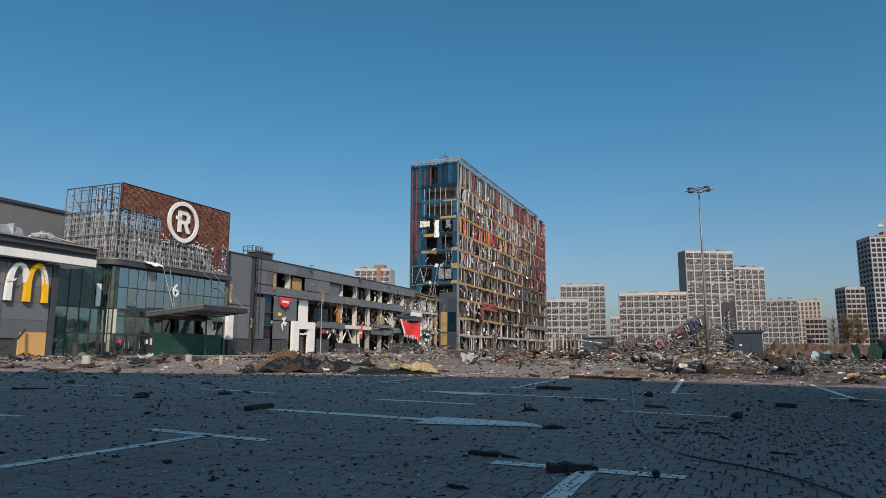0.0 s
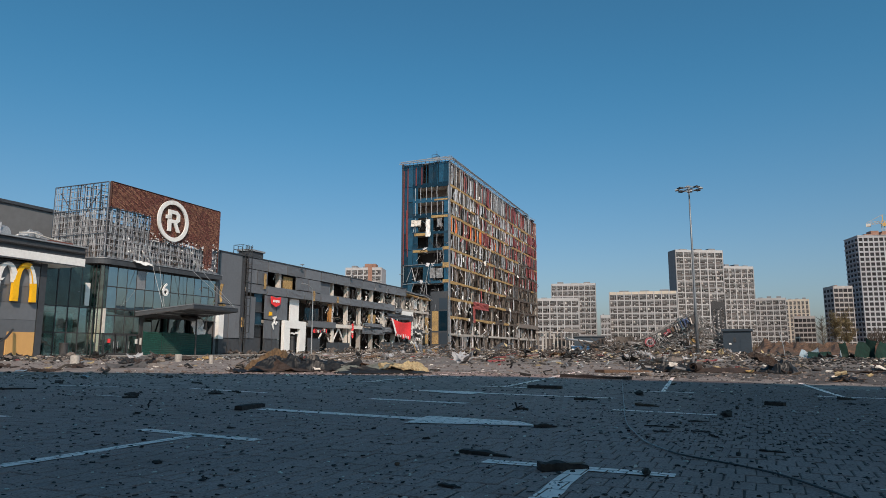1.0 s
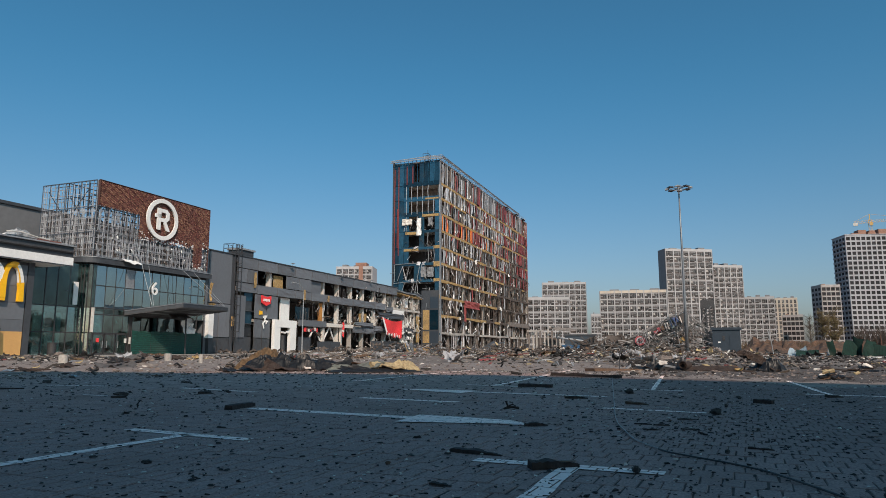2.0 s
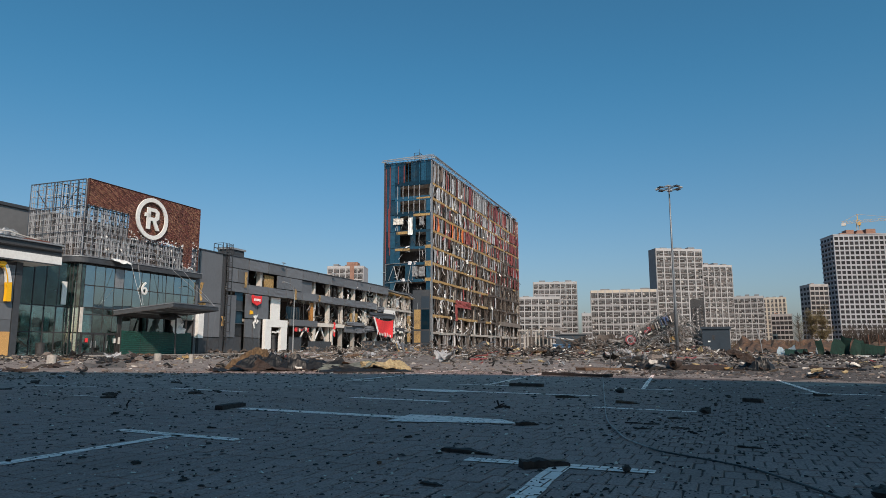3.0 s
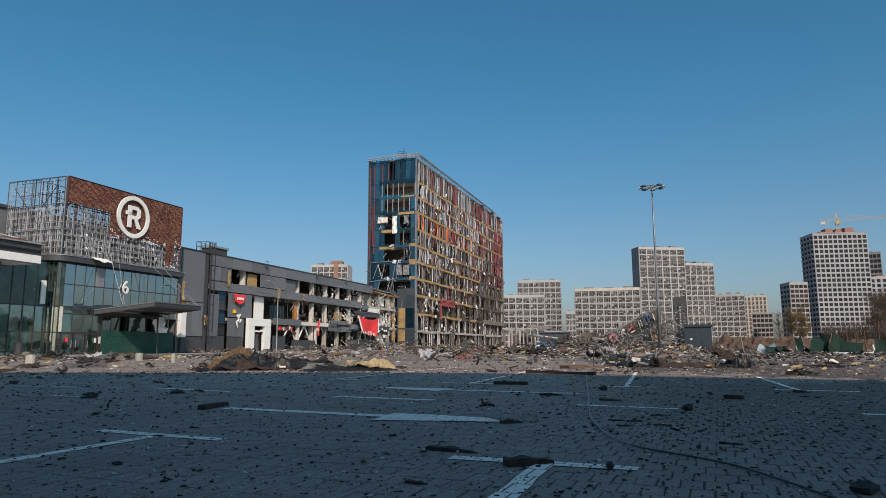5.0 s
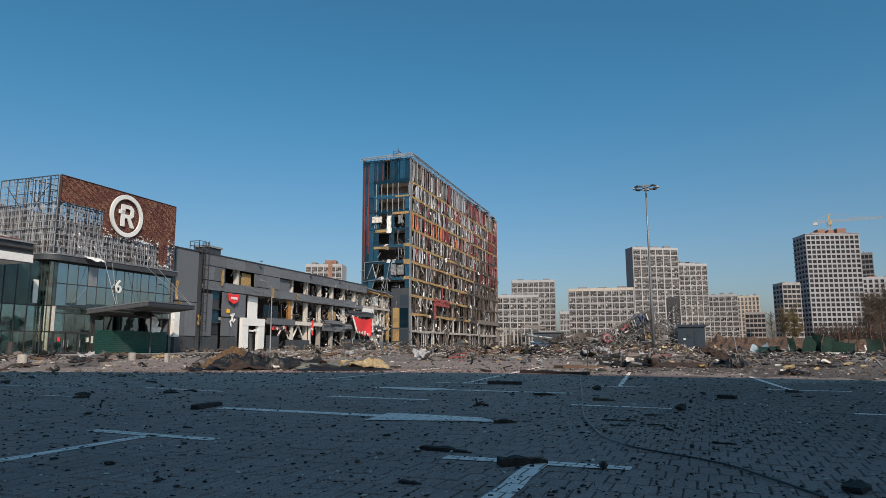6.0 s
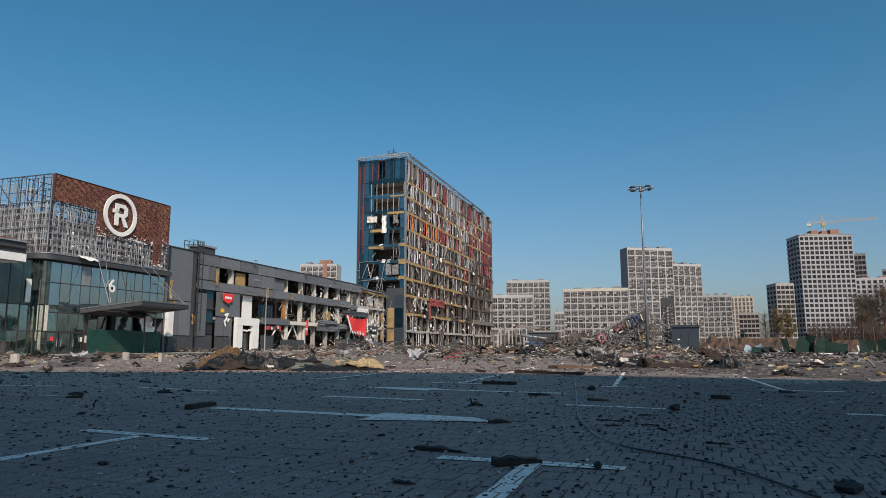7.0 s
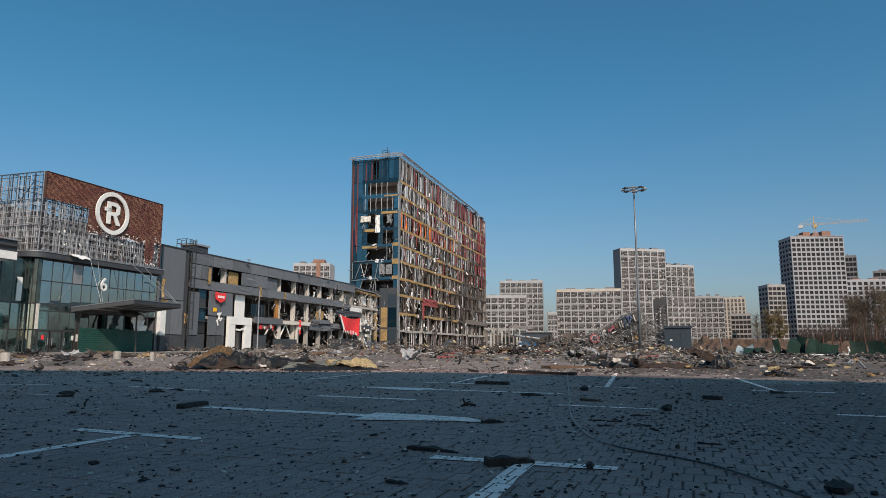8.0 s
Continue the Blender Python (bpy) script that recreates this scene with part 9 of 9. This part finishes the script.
# larger pieces, each by itself
PROTO = []
for k in range(4):
    PROTO.append(("crumpled_sheet", S().rag(pose(0, 0, 0.16, 18, 6, 0), 1.4, 0.8, rng, 0.5, 0.12, 14, 10, 0.02).rag(pose(0.2, 0.2, 0.2, 34, -14, 40), 0.9, 0.6, rng, 0.6, 0.12, 12, 8, 0.02).mesh("crumpled_sheet", (STRIP_SOOT, TAR, BROWN, STRIP_PALE)[k]), ("crumpled grey metal sheet on the rubble", "crumpled black membrane on the rubble", "crumpled brown felt on the rubble", "crumpled pale cladding sheet on the rubble")[k], "debris"))
for k in range(3):
    PROTO.append(("concrete_lump", S().chunk((0, 0, 0.16), 0.42, rng, 0.7, 4, 8).mesh("concrete_lump", (CONCRETE_DARK, RUBBLE, RUBBLE)[k]), "broken lump of concrete on the rubble", "concrete"))
for k in range(2):
    PROTO.append(("insulation_piece", S().rag(pose(0, 0, 0.1, 12, 7, 0), 0.85, 0.5, rng, 0.3, 0.07, 12, 8, 0.08).mesh("insulation_piece", YELLOW_FOAM), "torn piece of yellow insulation", "insulation"))
PROTO.append(("broken_board", S().box(-0.9, 0.9, -0.11, 0.11, 0.02, 0.07, pose(0, 0, 0, 4, -3, 0)).mesh("broken_board", WOOD), "broken wooden board on the rubble", "board"))
PROTO.append(("burnt_board", S().box(-0.8, 0.8, -0.14, 0.14, 0.02, 0.08, pose(0, 0, 0, -5, 4, 0)).mesh("burnt_board", CHAR), "burnt black board on the rubble", "board"))
PROTO.append(("bent_profile", S().tube([(-1.1, 0, 0.06), (-0.3, 0.1, 0.3), (0.4, -0.1, 0.25), (1.2, 0.1, 0.5)], 0.05, 5).mesh("bent_profile", STEEL_DARK), "bent steel profile sticking out of the rubble", "steel profile"))
PROTO.append(("red_panel", S().sheet(pose(0, 0, 0, 5, 0, 0), 1.3, 0.6, rng, 0.2, 6, 4, 0.03).mesh("red_panel", RED_PANEL), "bent red cladding panel on the rubble", "panel"))
for k in range(330):
    p, d, right, walk_on = field_spot(rng)
    name, me, label, cat = rng.choice(PROTO)
    if name == "insulation_piece" and (rng.random() < 0.5 or p.x > 0.35 * p.y):
        name, me, label, cat = PROTO[1]
    while d < 34 and name in ("crumpled_sheet", "concrete_lump", "bent_profile") and "black" not in label and "brown" not in label:
        name, me, label, cat = rng.choice(PROTO)
    z = mound_height(p) + (0.12 if walk_on else 0)
    ob = solo(name, me, None, pose(p.x, p.y, z - 0.02, 0, 0, rng.uniform(0, 360)), label, cat, "debris on the lot")
    k = rng.uniform(0.3, 0.9) * (0.5 if d < 34 or (p.x > 0.43 * p.y and d < 60) else 1)
    ob.scale = (k, k, k)
# piles against the front of the ruined wing and tower
pile = {"a": S(), "b": S(), "c": S()}
for k in range(800):
    y = rng.uniform(68, 236)
    x = -57.2 + abs(rng.gauss(0, 2.4 if y < 140 else 5.0)) + (0 if y < 140 else 0.8)
    top = (1.0 if y < 110 else 1.9) * max(0.1, 1 - (x + 57) / 8) * (0.35 if y < 92 else 1)
    p = MALL @ Vector((x, y, rng.uniform(0.1, top)))
    c = rng.random()
    s = rng.uniform(0.1, 0.38)
    if c < 0.5:
        pile["a"].chunk(p, s, rng)
    elif c < 0.75:
        q = p + Vector((rng.uniform(-1.3, 1.3), rng.uniform(-1.3, 1.3), rng.uniform(-0.3, 0.7)))
        q.z = max(0.1, q.z)
        pile["b"].bar(p, q, rng.uniform(0.03, 0.09))
    else:
        pile["c"].sheet(Matrix.Translation(p) @ pose(0, 0, 0, rng.uniform(-40, 40), rng.uniform(-40, 40), rng.uniform(0, 180)), s * 3, s * 2, rng, 0.3, 4, 3, 0.04)
for key, mat, label in (("a", RUBBLE, "piled concrete rubble along the ruined fronts"), ("b", STRIP_PALE, "piled bent profiles along the ruined fronts"), ("c", STRIP_SOOT, "piled sooty sheets along the ruined fronts")):
    solo("rubble_pile", pile[key], mat, pose(0, 0, 0), label, "rubble", kind="stuff")

# crumbs on the near paving
crumbs, pale = S(), S()
for k in range(16000):
    d = 2.7 + 19 * rng.random() ** 1.15
    a = radians(rng.uniform(-38, 42))
    x, y = d * math.sin(a), d * math.cos(a)
    size = rng.choice((0.003, 0.004, 0.005, 0.007, 0.009, 0.013, 0.019)) * (0.8 + d * 0.06) * rng.uniform(0.7, 1.3)
    (pale if rng.random() < 0.12 else crumbs).shard(x, y, 0.004, size, rng)
for k in range(750):
    d, a = rng.uniform(5, 19), radians(rng.uniform(-38, 42))
    crumbs.shard(d * math.sin(a), d * math.cos(a), 0.002, rng.choice((0.014, 0.02, 0.028, 0.04)) * (0.5 + d * 0.06) * rng.uniform(0.6, 1.1), rng)
lit, lit_pale = S(), S()
for k in range(9000):
    d, a = 17.5 + 34 * rng.random() ** 1.3, radians(rng.uniform(-38, 42))
    size = rng.choice((0.012, 0.018, 0.026, 0.04, 0.07)) * (0.5 + d * 0.03) * rng.uniform(0.6, 1.3)
    x, y = d * math.sin(a), d * math.cos(a)
    (lit_pale if rng.random() < 0.04 else lit).shard(x, y, -0.002, size, rng)
solo("lot_grit", lit, RUBBLE, pose(0, 0, 0), "dark grit and chips strewn over the sunlit lot", "grit", kind="stuff")
solo("pale_lot_grit", lit_pale, OFFWHITE, pose(0, 0, 0), "pale chips of board strewn over the sunlit lot", "grit", kind="stuff")
for k in range(420):        # denser patch of soot and splinters
    crumbs.shard(rng.gauss(2.35, 0.42), rng.gauss(5.6, 0.7), -0.002, rng.choice((0.006, 0.01, 0.016, 0.024)) * rng.uniform(0.7, 1.3), rng)
rust_bits = S()
for k in range(90):
    rust_bits.shard(rng.gauss(2.2, 0.3), rng.gauss(5.7, 0.5), -0.002, rng.uniform(0.006, 0.02), rng)
solo("rusty_crumbs", rust_bits, BROWN, pose(0, 0, 0), "reddish brown crumbs scattered over the pavers", "grit", kind="stuff")
solo("crumbs", crumbs, CRUMB, pose(0, 0, 0), "dark crumbs of soot and grit scattered over the pavers", "grit", kind="stuff")
solo("pale_crumbs", pale, OFFWHITE, pose(0, 0, 0), "pale crumbs of plaster scattered over the pavers", "grit", kind="stuff")

# ---- pavers of the near lot, last: concrete blocks with open joints ----
# paver colour also carries the painted dimming of the right side
PAVER = darkened(material("concrete_paver", (0.302, 0.222, 0.198), 0.9, grain=70, vary=0.4, stain=0.65, stain_scale=0.9, bump=0.5, spread=0.07, island=0.07, dirt=(0.194, 0.138, 0.116)))
rng = random.Random(101)
PA = radians(26)                    # rows run across this bearing
cu, cv = Vector((math.cos(PA), -math.sin(PA), 0)), Vector((math.sin(PA), math.cos(PA), 0))
PWID, PLEN, GAP = 0.105, 0.205, 0.007


def paver_mesh(seed):
    r = random.Random(seed)
    w, l, e = PWID / 2 - GAP / 2, PLEN / 2 - GAP / 4, 0.004
    s = S()
    v = [(sx * w, sy * l, -0.03) for sx, sy in ((-1, -1), (1, -1), (1, 1), (-1, 1))]
    v += [(sx * w, sy * l, -0.005) for sx, sy in ((-1, -1), (1, -1), (1, 1), (-1, 1))]
    v += [(sx * (w - e) + r.uniform(-0.002, 0.002), sy * (l - e) + r.uniform(-0.002, 0.002), r.uniform(-0.001, 0.001)) for sx, sy in ((-1, -1), (1, -1), (1, 1), (-1, 1))]
    f = [(i + k, (i + 1) % 4 + k, (i + 1) % 4 + 4 + k, i + 4 + k) for k in (0, 4) for i in range(4)] + [(8, 9, 10, 11)]
    return s.add(v, f)


paving = thing("paving", pose(0, 0, 0), "grey concrete block paving with open dirty joints", "paving", kind="structure")
shapes = [paver_mesh(k) for k in range(6)]
meshes = [s.mesh("paver", PAVER) for s in shapes]
BED = material("joint_soil", (0.08, 0.06, 0.05), 0.95, grain=30, vary=0.4, stain=0.95, stain_scale=5.0, dirt=(0.035, 0.03, 0.027))
part("joint_bed", S().add([(-2.0, 2.6, -0.0058), (2.4, 2.6, -0.0058), (10.55, 11.45, -0.0058), (-8.7, 11.45, -0.0058)], [(0, 1, 2, 3)]), BED, paving)
rest, near = S(), []
for j in range(-10, 75):
    for i in range(-130, 130):
        u, v = (i + 0.5 * (j % 2)) * PWID, j * PLEN
        x, y = cu.x * u + cv.x * v, cu.y * u + cv.y * v
        if not (2.35 < y < 11.5 and -0.76 * y - 0.2 < x < 0.92 * y + 0.2):
            continue
        m = pose(x + rng.gauss(0, 0.002), y + rng.gauss(0, 0.002), max(-0.003, rng.gauss(-0.0005, 0.0013)), rng.gauss(0, 0.4), rng.gauss(0, 0.6), -26 + rng.gauss(0, 1.3))
        near.append((y, m, rng.randrange(6)))
near.sort(key=lambda q: q[0])
for y, m, k in near[:300]:
    part("paver", meshes[k], None, paving, at=m)
for y, m, k in near[300:]:
    rest.add([m @ Vector(p) for p in shapes[k].v], shapes[k].f)
part("paver_field", rest, PAVER, paving, kind="stuff")
